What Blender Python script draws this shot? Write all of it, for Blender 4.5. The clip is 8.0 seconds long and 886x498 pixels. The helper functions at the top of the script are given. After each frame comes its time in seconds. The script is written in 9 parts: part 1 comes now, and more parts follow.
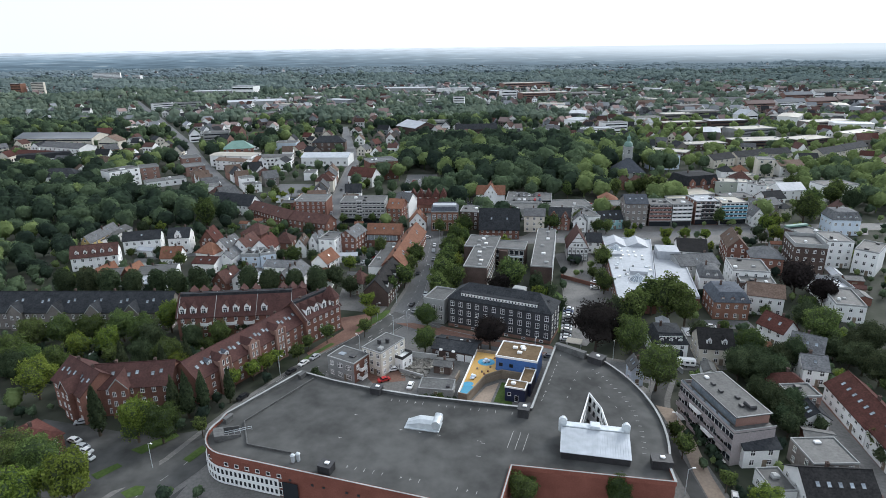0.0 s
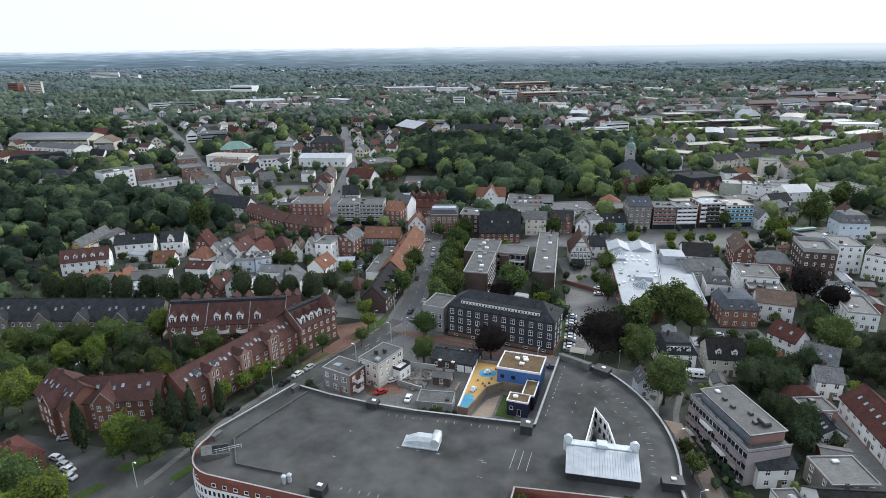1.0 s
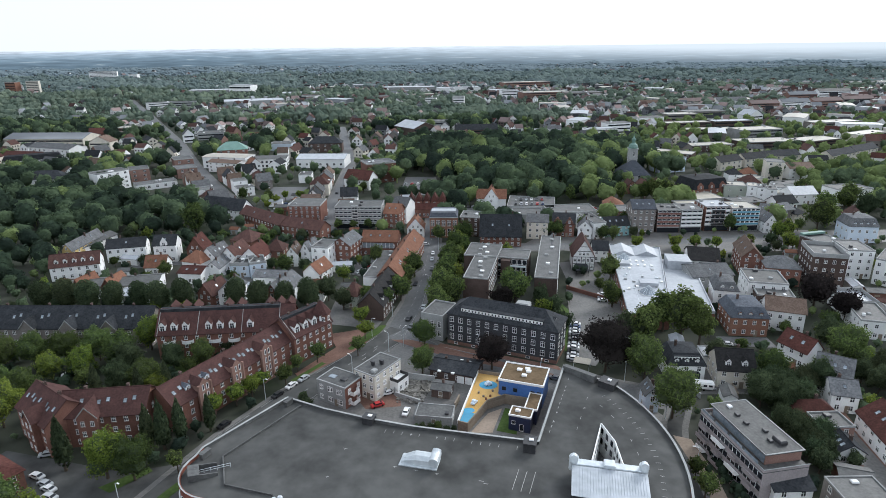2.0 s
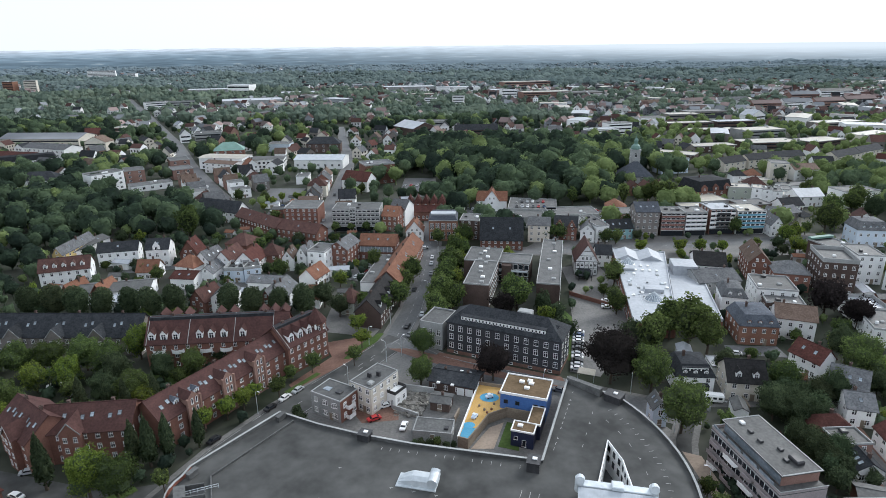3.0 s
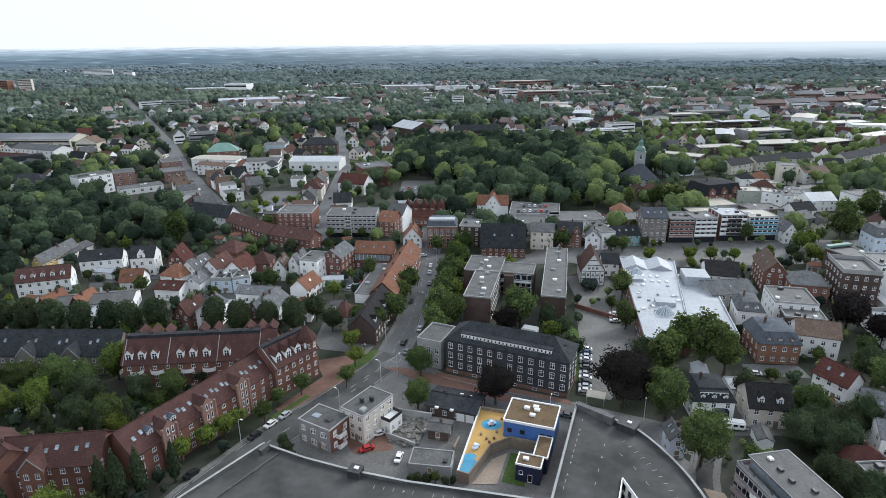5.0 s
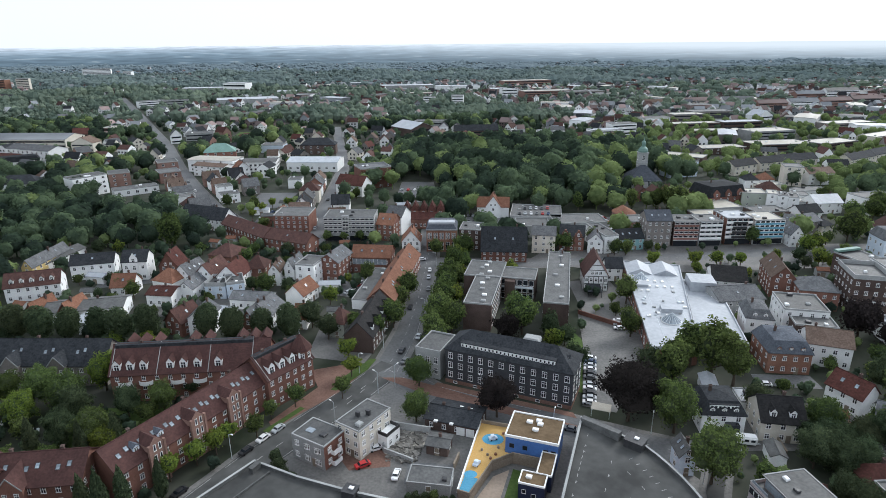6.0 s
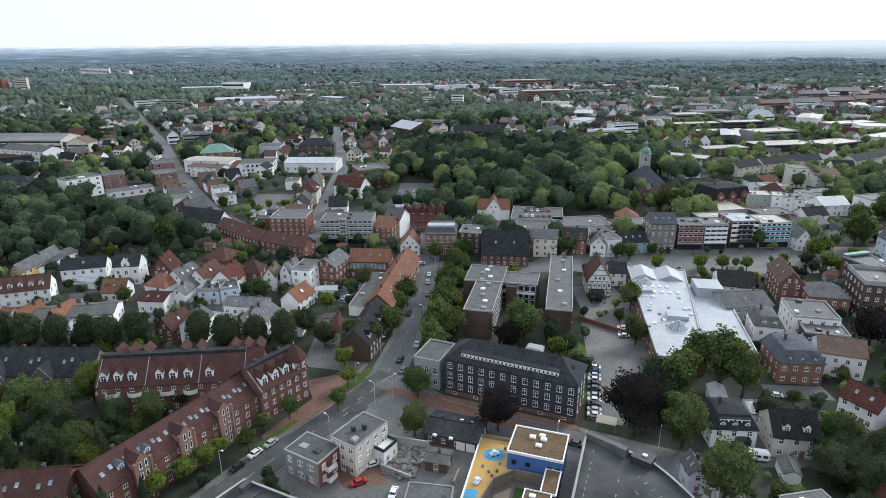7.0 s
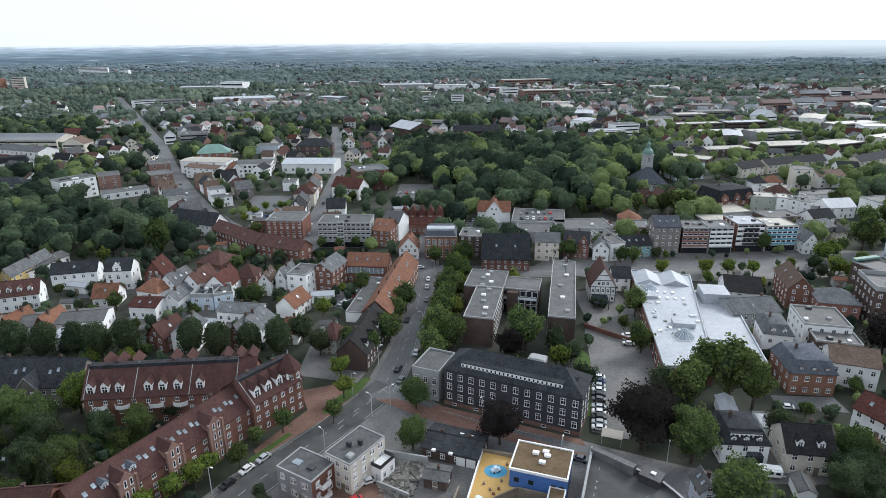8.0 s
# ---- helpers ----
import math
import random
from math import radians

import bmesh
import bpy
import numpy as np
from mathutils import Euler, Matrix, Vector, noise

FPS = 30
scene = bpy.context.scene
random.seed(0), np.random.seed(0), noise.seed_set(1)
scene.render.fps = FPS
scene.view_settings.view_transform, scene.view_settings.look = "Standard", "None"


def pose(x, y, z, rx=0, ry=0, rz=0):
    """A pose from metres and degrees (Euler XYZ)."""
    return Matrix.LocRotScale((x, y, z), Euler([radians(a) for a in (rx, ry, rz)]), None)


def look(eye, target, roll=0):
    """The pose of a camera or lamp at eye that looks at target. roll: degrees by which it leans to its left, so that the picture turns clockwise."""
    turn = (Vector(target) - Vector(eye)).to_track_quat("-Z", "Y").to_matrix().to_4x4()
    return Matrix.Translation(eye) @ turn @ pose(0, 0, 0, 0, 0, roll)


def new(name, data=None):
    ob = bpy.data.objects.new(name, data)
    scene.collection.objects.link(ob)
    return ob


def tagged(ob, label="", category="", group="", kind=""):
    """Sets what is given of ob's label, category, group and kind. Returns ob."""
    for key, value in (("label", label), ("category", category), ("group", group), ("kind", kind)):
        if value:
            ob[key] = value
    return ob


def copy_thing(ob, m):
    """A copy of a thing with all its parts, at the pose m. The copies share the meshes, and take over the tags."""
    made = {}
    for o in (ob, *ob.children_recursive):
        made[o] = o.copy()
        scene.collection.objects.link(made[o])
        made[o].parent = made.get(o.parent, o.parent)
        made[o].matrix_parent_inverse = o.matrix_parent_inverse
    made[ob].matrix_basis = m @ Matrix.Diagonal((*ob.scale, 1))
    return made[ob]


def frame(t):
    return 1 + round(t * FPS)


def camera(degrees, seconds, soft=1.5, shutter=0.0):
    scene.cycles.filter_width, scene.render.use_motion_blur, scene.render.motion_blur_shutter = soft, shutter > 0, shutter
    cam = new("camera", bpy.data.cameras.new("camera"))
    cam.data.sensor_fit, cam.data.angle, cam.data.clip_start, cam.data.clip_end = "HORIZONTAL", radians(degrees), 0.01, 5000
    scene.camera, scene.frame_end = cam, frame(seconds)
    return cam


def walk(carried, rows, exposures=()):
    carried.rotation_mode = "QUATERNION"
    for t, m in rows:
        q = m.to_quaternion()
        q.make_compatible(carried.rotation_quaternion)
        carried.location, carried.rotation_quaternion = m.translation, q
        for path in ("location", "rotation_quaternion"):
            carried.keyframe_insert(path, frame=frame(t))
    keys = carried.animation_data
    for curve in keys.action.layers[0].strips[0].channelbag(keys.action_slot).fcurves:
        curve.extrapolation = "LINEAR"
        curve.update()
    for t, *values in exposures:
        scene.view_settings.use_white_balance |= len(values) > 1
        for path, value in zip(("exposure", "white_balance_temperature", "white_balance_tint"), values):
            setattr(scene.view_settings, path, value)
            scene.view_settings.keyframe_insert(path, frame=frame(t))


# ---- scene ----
# ------------------------------------------------------------ camera and its way
cam = camera(73.1, 8.0, soft=0.6)
PATH = []
for n in range(17):
    t = n * 0.5
    eye = pose(0.12, -0.888 + 6.9054 * t - 0.07713 * t * t, 90.2 - 0.0912 * t, 71.3243 - 0.05148 * t, 0, 1.0745 - 0.03107 * t)
    PATH.append((t, eye @ pose(0, 0, 0, 0, 0, -0.6504 + 0.02747 * t)))
EXPOSURE = 0.02
walk(cam, PATH, exposures=[(0.0, EXPOSURE, 5740, 9), (8.0, EXPOSURE, 5740, 9)])

# ------------------------------------------------------------ daylight
SUN_UP, SUN_TURN = 32.0, 48.0  # height of the sun; degrees to the right of +y
world = bpy.data.worlds.new("sky")
scene.world = world
world.use_nodes = True
wn = world.node_tree.nodes
sky = wn.new("ShaderNodeTexSky")
sky.sky_type = "NISHITA"
sky.sun_disc = False
sky.sun_elevation = radians(SUN_UP)
sky.sun_rotation = radians(SUN_TURN)
sky.air_density = 1.0
sky.dust_density = 2.0
sky.ozone_density = 1.0
veil = wn.new("ShaderNodeMix")  # thin bright cloud over the whole sky, brightest round the sun
veil.data_type = "RGBA"
veil.inputs["Factor"].default_value = 0.93
side = wn.new("ShaderNodeTexCoord")
toward = wn.new("ShaderNodeVectorMath")
toward.operation = "DOT_PRODUCT"
d, up = radians(SUN_TURN), radians(SUN_UP)
toward.inputs[1].default_value = (math.sin(d) * math.cos(up), math.cos(d) * math.cos(up), math.sin(up))
spread = wn.new("ShaderNodeMapRange")
spread.interpolation_type = "SMOOTHSTEP"
spread.inputs["From Min"].default_value = -0.6
spread.inputs["From Max"].default_value = 0.75
cloud = wn.new("ShaderNodeMix")
cloud.data_type = "RGBA"
cloud.inputs["A"].default_value = (8.7, 8.85, 8.9, 1)
cloud.inputs["B"].default_value = (9.9, 10.0, 10.0, 1)
wl = world.node_tree.links
wl.new(side.outputs["Generated"], toward.inputs[0])
wl.new(toward.outputs["Value"], spread.inputs["Value"])
wl.new(spread.outputs["Result"], cloud.inputs["Factor"])
wl.new(cloud.outputs["Result"], veil.inputs["B"])
wl.new(sky.outputs["Color"], veil.inputs["A"])
wl.new(veil.outputs["Result"], wn["Background"].inputs["Color"])
wn["Background"].inputs["Strength"].default_value = 0.115
sun = new("sun", bpy.data.lights.new("sun", "SUN"))
sun.data.energy = 2.7
sun.data.angle = radians(22)
sun.data.color = (1.0, 0.93, 0.82)
d = radians(SUN_TURN)
sun.matrix_basis = look((0, 0, 300), (-math.sin(d) * math.cos(radians(SUN_UP)) * 100, -math.cos(d) * math.cos(radians(SUN_UP)) * 100, 300 - math.sin(radians(SUN_UP)) * 100))


# ------------------------------------------------------------ materials
def material(name, a, b, rough=0.85, grain=6.0, blotch=0.25, bump=0.2, vary=0.12, metal=0.0, course=0.0, island=0.0, glow=0.0):
    """Two colours mixed by fine grain and wide blotches; vary: brightness from thing to thing; course: metres of a tile course."""
    m = bpy.data.materials.new(name)
    m.use_nodes = True
    nt = m.node_tree
    n, l = nt.nodes, nt.links
    p = n["Principled BSDF"]
    co = n.new("ShaderNodeTexCoord")
    fine = n.new("ShaderNodeTexNoise")
    fine.inputs["Scale"].default_value = grain
    fine.inputs["Detail"].default_value = 4
    wide = n.new("ShaderNodeTexNoise")
    wide.inputs["Scale"].default_value = blotch
    wide.inputs["Detail"].default_value = 5
    for q in (fine, wide):
        l.new(co.outputs["Object"], q.inputs["Vector"])
    add = n.new("ShaderNodeMath")
    add.operation = "ADD"
    l.new(fine.outputs["Fac"], add.inputs[0])
    l.new(wide.outputs["Fac"], add.inputs[1])
    ramp = n.new("ShaderNodeMapRange")
    ramp.inputs["From Min"].default_value = 0.72
    ramp.inputs["From Max"].default_value = 1.28
    l.new(add.outputs[0], ramp.inputs["Value"])
    mix = n.new("ShaderNodeMix")
    mix.data_type = "RGBA"
    mix.inputs["A"].default_value = (*a, 1)
    mix.inputs["B"].default_value = (*b, 1)
    l.new(ramp.outputs["Result"], mix.inputs["Factor"])
    out = mix.outputs["Result"]
    hs = n.new("ShaderNodeHueSaturation")
    info = n.new("ShaderNodeObjectInfo")
    mr = n.new("ShaderNodeMapRange")
    mr.inputs["To Min"].default_value = 1 - vary
    mr.inputs["To Max"].default_value = 1 + vary
    l.new(info.outputs["Random"], mr.inputs["Value"])
    val = mr.outputs["Result"]
    if island:
        geo = n.new("ShaderNodeNewGeometry")
        mi = n.new("ShaderNodeMapRange")
        mi.inputs["To Min"].default_value = 1 - island
        mi.inputs["To Max"].default_value = 1 + island
        l.new(geo.outputs["Random Per Island"], mi.inputs["Value"])
        mul = n.new("ShaderNodeMath")
        mul.operation = "MULTIPLY"
        l.new(val, mul.inputs[0])
        l.new(mi.outputs["Result"], mul.inputs[1])
        val = mul.outputs[0]
    l.new(val, hs.inputs["Value"])
    l.new(out, hs.inputs["Color"])
    l.new(hs.outputs["Color"], p.inputs["Base Color"])
    height = fine.outputs["Fac"]
    if course:
        wave = n.new("ShaderNodeTexWave")
        wave.bands_direction = "Z"
        wave.wave_profile = "SAW"
        wave.inputs["Scale"].default_value = 0.314 / course
        wave.inputs["Distortion"].default_value = 0.3
        l.new(co.outputs["Object"], wave.inputs["Vector"])
        ad = n.new("ShaderNodeMath")
        ad.operation = "ADD"
        l.new(fine.outputs["Fac"], ad.inputs[0])
        l.new(wave.outputs["Fac"], ad.inputs[1])
        height = ad.outputs[0]
    if bump:
        bp = n.new("ShaderNodeBump")
        bp.inputs["Strength"].default_value = bump
        bp.inputs["Distance"].default_value = 0.06
        l.new(height, bp.inputs["Height"])
        l.new(bp.outputs["Normal"], p.inputs["Normal"])
    p.inputs["Roughness"].default_value = rough
    p.inputs["Metallic"].default_value = metal
    p.inputs["Specular IOR Level"].default_value = 0.5 if metal or rough < 0.78 else 0.12  # weathered, matt
    if glow:
        l.new(hs.outputs["Color"], p.inputs["Emission Color"])
        p.inputs["Emission Strength"].default_value = glow
    return m


def foliage(name, a, b, vary=0.35, hue=0.025, wide=0.0):
    """Leaves: colour from clump to clump and from tree to tree, partly let through by the leaf."""
    m = bpy.data.materials.new(name)
    m.use_nodes = True
    n, l = m.node_tree.nodes, m.node_tree.links
    n.remove(n["Principled BSDF"])
    co = n.new("ShaderNodeTexCoord")
    no = n.new("ShaderNodeTexNoise")
    no.inputs["Scale"].default_value = 0.5
    no.inputs["Detail"].default_value = 5
    l.new(co.outputs["Object"], no.inputs["Vector"])
    geo = n.new("ShaderNodeNewGeometry")
    add = n.new("ShaderNodeMath")
    add.operation = "ADD"
    clump = n.new("ShaderNodeMapRange")
    clump.inputs["To Min"].default_value = 0.28 if wide else 0.0
    clump.inputs["To Max"].default_value = 0.72 if wide else 1.0
    l.new(geo.outputs["Random Per Island"], clump.inputs["Value"])
    l.new(no.outputs["Fac"], add.inputs[0])
    l.new(clump.outputs["Result"], add.inputs[1])
    mr = n.new("ShaderNodeMapRange")
    mr.inputs["From Min"].default_value = 0.2
    mr.inputs["From Max"].default_value = 1.5
    l.new(add.outputs[0], mr.inputs["Value"])
    mix = n.new("ShaderNodeMix")
    mix.data_type = "RGBA"
    mix.inputs["A"].default_value = (*a, 1)
    mix.inputs["B"].default_value = (*b, 1)
    if wide:  # from tree to tree in a joined wood
        nw = n.new("ShaderNodeTexNoise")
        nw.inputs["Scale"].default_value = wide
        nw.inputs["Detail"].default_value = 2
        l.new(co.outputs["Object"], nw.inputs["Vector"])
        mw = n.new("ShaderNodeMapRange")
        mw.inputs["From Min"].default_value = 0.32
        mw.inputs["From Max"].default_value = 0.68
        mw.inputs["To Min"].default_value = 0.35
        l.new(nw.outputs["Fac"], mw.inputs["Value"])
        mm = n.new("ShaderNodeMath")
        mm.operation = "MULTIPLY"
        l.new(mr.outputs["Result"], mm.inputs[0])
        l.new(mw.outputs["Result"], mm.inputs[1])
        mr = mm
    info = n.new("ShaderNodeObjectInfo")
    hs = n.new("ShaderNodeHueSaturation")
    mv = n.new("ShaderNodeMapRange")
    mv.inputs["To Min"].default_value = 1 - vary
    mv.inputs["To Max"].default_value = 1 + vary
    l.new(info.outputs["Random"], mv.inputs["Value"])
    wh = n.new("ShaderNodeTexWhiteNoise")
    wh.noise_dimensions = "1D"
    l.new(info.outputs["Random"], wh.inputs["W"])
    mh = n.new("ShaderNodeMapRange")
    mh.inputs["To Min"].default_value = 0.5 - hue
    mh.inputs["To Max"].default_value = 0.5 + hue
    l.new(wh.outputs["Value"], mh.inputs["Value"])
    l.new(mh.outputs["Result"], hs.inputs["Hue"])
    l.new(mv.outputs["Result"], hs.inputs["Value"])
    l.new(mr.outputs[0], mix.inputs["Factor"])
    l.new(mix.outputs["Result"], hs.inputs["Color"])
    df, tr, mx = n.new("ShaderNodeBsdfDiffuse"), n.new("ShaderNodeBsdfTranslucent"), n.new("ShaderNodeMixShader")
    mx.inputs["Fac"].default_value = 0.42
    l.new(hs.outputs["Color"], df.inputs["Color"])
    l.new(hs.outputs["Color"], tr.inputs["Color"])
    l.new(df.outputs[0], mx.inputs[1])
    l.new(tr.outputs[0], mx.inputs[2])
    if wide:  # leaves too small to build give the crown its relief
        fine = n.new("ShaderNodeTexNoise")
        fine.inputs["Scale"].default_value = 0.9
        fine.inputs["Detail"].default_value = 3
        l.new(co.outputs["Object"], fine.inputs["Vector"])
        bp = n.new("ShaderNodeBump")
        bp.inputs["Strength"].default_value = 0.6
        bp.inputs["Distance"].default_value = 0.7
        l.new(fine.outputs["Fac"], bp.inputs["Height"])
        l.new(bp.outputs["Normal"], df.inputs["Normal"])
    l.new(mx.outputs[0], n["Material Output"].inputs["Surface"])
    return m


M = {
    "white": material("white_render", (0.72, 0.73, 0.73), (0.86, 0.86, 0.85), grain=3, vary=0.08),
    "cream": material("cream_render", (0.55, 0.515, 0.44), (0.69, 0.65, 0.575), grain=3, vary=0.1),
    "yellow": material("yellow_render", (0.50, 0.38, 0.16), (0.58, 0.45, 0.20), grain=3),
    "paleblue": material("pale_blue_render", (0.52, 0.6, 0.69), (0.64, 0.71, 0.79), grain=3),
    "teal": material("turquoise_render", (0.24, 0.43, 0.46), (0.33, 0.54, 0.57), grain=3),
    "greygreen": material("grey_green_render", (0.33, 0.36, 0.31), (0.42, 0.45, 0.39), grain=3),
    "concrete": material("pale_concrete", (0.25, 0.26, 0.26), (0.38, 0.385, 0.38), grain=4),
    "brick": material("red_brick", (0.135, 0.068, 0.052), (0.225, 0.118, 0.092), grain=5, vary=0.2, course=0.08),
    "brick_orange": material("orange_brick", (0.19, 0.098, 0.068), (0.265, 0.145, 0.105), grain=5, course=0.08),
    "brick_light": material("light_red_brick", (0.2, 0.122, 0.1), (0.3, 0.19, 0.158), grain=5, course=0.08),
    "brick_dark": material("dark_brick", (0.07, 0.05, 0.044), (0.125, 0.092, 0.08), grain=5, vary=0.2, course=0.08),
    "brick_black": material("anthracite_brick", (0.04, 0.042, 0.047), (0.07, 0.072, 0.078), grain=5, course=0.08),
    "brick_store": material("store_red_brick", (0.185, 0.07, 0.052), (0.27, 0.11, 0.082), grain=5, course=0.08),
    "tile_red": material("red_roof_tiles", (0.058, 0.025, 0.021), (0.105, 0.045, 0.037), grain=2, blotch=0.5, vary=0.25, course=0.34, bump=0.4),
    "tile_dark": material("dark_red_roof_tiles", (0.058, 0.034, 0.03), (0.105, 0.056, 0.048), grain=2, blotch=0.5, vary=0.25, course=0.34, bump=0.4),
    "tile_wine": material("wine_red_roof_tiles", (0.052, 0.028, 0.026), (0.09, 0.047, 0.042), grain=2, blotch=0.4, vary=0.1, course=0.34, bump=0.4),
    "tile_orange": material("orange_roof_tiles", (0.145, 0.07, 0.046), (0.225, 0.115, 0.076), grain=2, blotch=0.5, vary=0.2, course=0.34, bump=0.4),
    "tile_brown": material("brown_roof_tiles", (0.10, 0.07, 0.055), (0.17, 0.125, 0.10), grain=2, blotch=0.5, vary=0.25, course=0.34, bump=0.4),
    "tile_grey": material("grey_roof_tiles", (0.078, 0.081, 0.086), (0.155, 0.158, 0.163), grain=2, blotch=0.5, vary=0.25, course=0.34, bump=0.4),
    "tile_black": material("black_roof_tiles", (0.014, 0.014, 0.015), (0.032, 0.031, 0.031), grain=2, blotch=0.5, vary=0.2, course=0.34, bump=0.4),
    "band_red": material("red_facade_panels", (0.19, 0.095, 0.08), (0.26, 0.14, 0.12), grain=3),
    "band_blue": material("blue_facade_panels", (0.12, 0.30, 0.40), (0.18, 0.38, 0.48), grain=3),
    "pale_glass": material("pale_roof_glass", (0.15, 0.18, 0.21), (0.32, 0.36, 0.4), rough=0.2, grain=1.5, vary=0.3),
    "slate_blue": material("blue_grey_slates", (0.055, 0.062, 0.075), (0.10, 0.11, 0.13), grain=2, blotch=0.5, vary=0.2, course=0.25, bump=0.3),
    "greybrown": material("grey_brown_render", (0.15, 0.135, 0.125), (0.24, 0.22, 0.205), grain=3),
    "mauve": material("pale_mauve_render", (0.25, 0.225, 0.225), (0.35, 0.315, 0.315), grain=3),
    # far roofs and walls: haze put in as lighter, washed-out colours
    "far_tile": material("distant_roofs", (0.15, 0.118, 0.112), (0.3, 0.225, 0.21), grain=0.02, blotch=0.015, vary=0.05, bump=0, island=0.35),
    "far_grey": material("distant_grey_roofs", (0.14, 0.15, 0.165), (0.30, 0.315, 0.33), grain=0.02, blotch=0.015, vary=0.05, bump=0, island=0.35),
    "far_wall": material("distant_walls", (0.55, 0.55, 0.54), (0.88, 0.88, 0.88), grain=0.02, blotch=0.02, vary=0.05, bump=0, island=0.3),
    "slate": material("slate_roof", (0.018, 0.020, 0.023), (0.042, 0.045, 0.050), rough=0.82, grain=2, blotch=0.5, vary=0.25, course=0.25, bump=0.3),
    "felt": material("grey_roofing_felt", (0.05, 0.051, 0.051), (0.108, 0.109, 0.107), rough=0.7, grain=1.5, blotch=0.3, vary=0.25),
    "gravel": material("pale_roof_gravel", (0.28, 0.26, 0.215), (0.42, 0.39, 0.33), rough=0.5, grain=6),
    "white_roof": material("white_roof_sheet", (0.31, 0.33, 0.36), (0.43, 0.45, 0.48), rough=0.5, grain=0.8, blotch=0.12, vary=0.05),
    "copper": material("green_copper", (0.11, 0.2, 0.17), (0.17, 0.28, 0.24), rough=0.6, grain=2),
    "sedum": material("brown_green_roof", (0.10, 0.07, 0.04), (0.16, 0.115, 0.07), grain=1.2, blotch=0.4),
    "deck": material("car_park_asphalt", (0.042, 0.043, 0.042), (0.098, 0.099, 0.096), rough=0.8, grain=0.22, blotch=0.06, bump=0.08),
    "asphalt": material("road_asphalt", (0.074, 0.076, 0.078), (0.138, 0.14, 0.142), rough=0.7, grain=1.2, blotch=0.08, bump=0.1),
    "paving": material("grey_paving", (0.08, 0.079, 0.075), (0.155, 0.15, 0.143), rough=0.7, grain=1.5, blotch=0.15),
    "redpave": material("red_clinker_paving", (0.13, 0.075, 0.058), (0.2, 0.125, 0.098), grain=2, blotch=0.2),
    "sand": material("sand_path", (0.235, 0.19, 0.15), (0.325, 0.265, 0.212), grain=1.5, blotch=0.2),
    "rubber_y": material("ochre_play_surface", (0.43, 0.27, 0.085), (0.53, 0.35, 0.14), grain=3),
    "rubber_b": material("blue_play_surface", (0.08, 0.27, 0.42), (0.13, 0.36, 0.52), grain=3),
    "blue": material("blue_cladding", (0.055, 0.13, 0.36), (0.08, 0.18, 0.45), rough=0.5, grain=2),
    "navy": material("navy_cladding", (0.014, 0.02, 0.055), (0.022, 0.032, 0.08), rough=0.5, grain=2),
    "trim": material("white_trim", (0.74, 0.74, 0.73), (0.84, 0.84, 0.83), rough=0.6, grain=2, vary=0.04),
    "mark": material("road_paint", (0.22, 0.22, 0.215), (0.46, 0.46, 0.455), grain=3, blotch=2),
    "metal": material("galvanised_sheet", (0.48, 0.52, 0.55), (0.64, 0.68, 0.7), rough=0.45, grain=1, metal=0.25),
    "sheet": material("white_profiled_sheet", (0.37, 0.4, 0.43), (0.5, 0.53, 0.57), rough=0.5, grain=0.6),
    "darkmetal": material("dark_metal", (0.02, 0.02, 0.022), (0.045, 0.045, 0.048), rough=0.5, grain=2),
    "wood": material("weathered_timber", (0.17, 0.14, 0.11), (0.27, 0.23, 0.18), grain=3),
    "bark": material("bark", (0.055, 0.045, 0.035), (0.11, 0.09, 0.07), grain=5),
    "rubble": material("pale_rubble", (0.11, 0.105, 0.095), (0.24, 0.228, 0.208), grain=1.5, island=0.4),
    "lawn": material("lawn", (0.045, 0.075, 0.020), (0.085, 0.125, 0.035), grain=1.2, blotch=0.1),
    "ground": material("rough_ground", (0.02, 0.028, 0.015), (0.066, 0.067, 0.056), grain=0.09, blotch=0.035),
    "leaf": foliage("broad_leaves", (0.03, 0.049, 0.021), (0.142, 0.187, 0.062), hue=0.012),
    "leaf_light": foliage("light_leaves", (0.058, 0.088, 0.02), (0.22, 0.27, 0.058), vary=0.2, hue=0.012),
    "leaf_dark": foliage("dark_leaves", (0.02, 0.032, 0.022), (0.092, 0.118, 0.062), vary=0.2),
    "leaf_copper": foliage("copper_beech_leaves", (0.013, 0.012, 0.013), (0.042, 0.036, 0.034), vary=0.2),
    # town and light town leaves paler than near ones, haze put into the colour
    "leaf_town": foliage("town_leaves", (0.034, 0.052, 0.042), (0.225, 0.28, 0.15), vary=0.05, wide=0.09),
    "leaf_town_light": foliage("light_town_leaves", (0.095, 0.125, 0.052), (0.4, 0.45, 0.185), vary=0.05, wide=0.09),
    "leaf_town_dark": foliage("dark_town_leaves", (0.016, 0.027, 0.024), (0.095, 0.128, 0.08), vary=0.05, wide=0.09),
    # three belts of far leaves, haze painted into each as paler, bluer colour
    "leaf_far_haze": foliage("distant_woods", (0.062, 0.09, 0.09), (0.30, 0.37, 0.26), vary=0.05, wide=0.02),
    "leaf_mid_haze": foliage("outer_woods", (0.12, 0.16, 0.175), (0.31, 0.375, 0.34), vary=0.05, wide=0.012),
    "leaf_plain_haze": foliage("hazy_woods", (0.205, 0.265, 0.285), (0.285, 0.355, 0.37), vary=0.05, wide=0.004),
    "tyre": material("tyre", (0.012, 0.012, 0.012), (0.02, 0.02, 0.02)),
}
glass = bpy.data.materials.new("window_glass")
glass.use_nodes = True
g = glass.node_tree.nodes["Principled BSDF"]
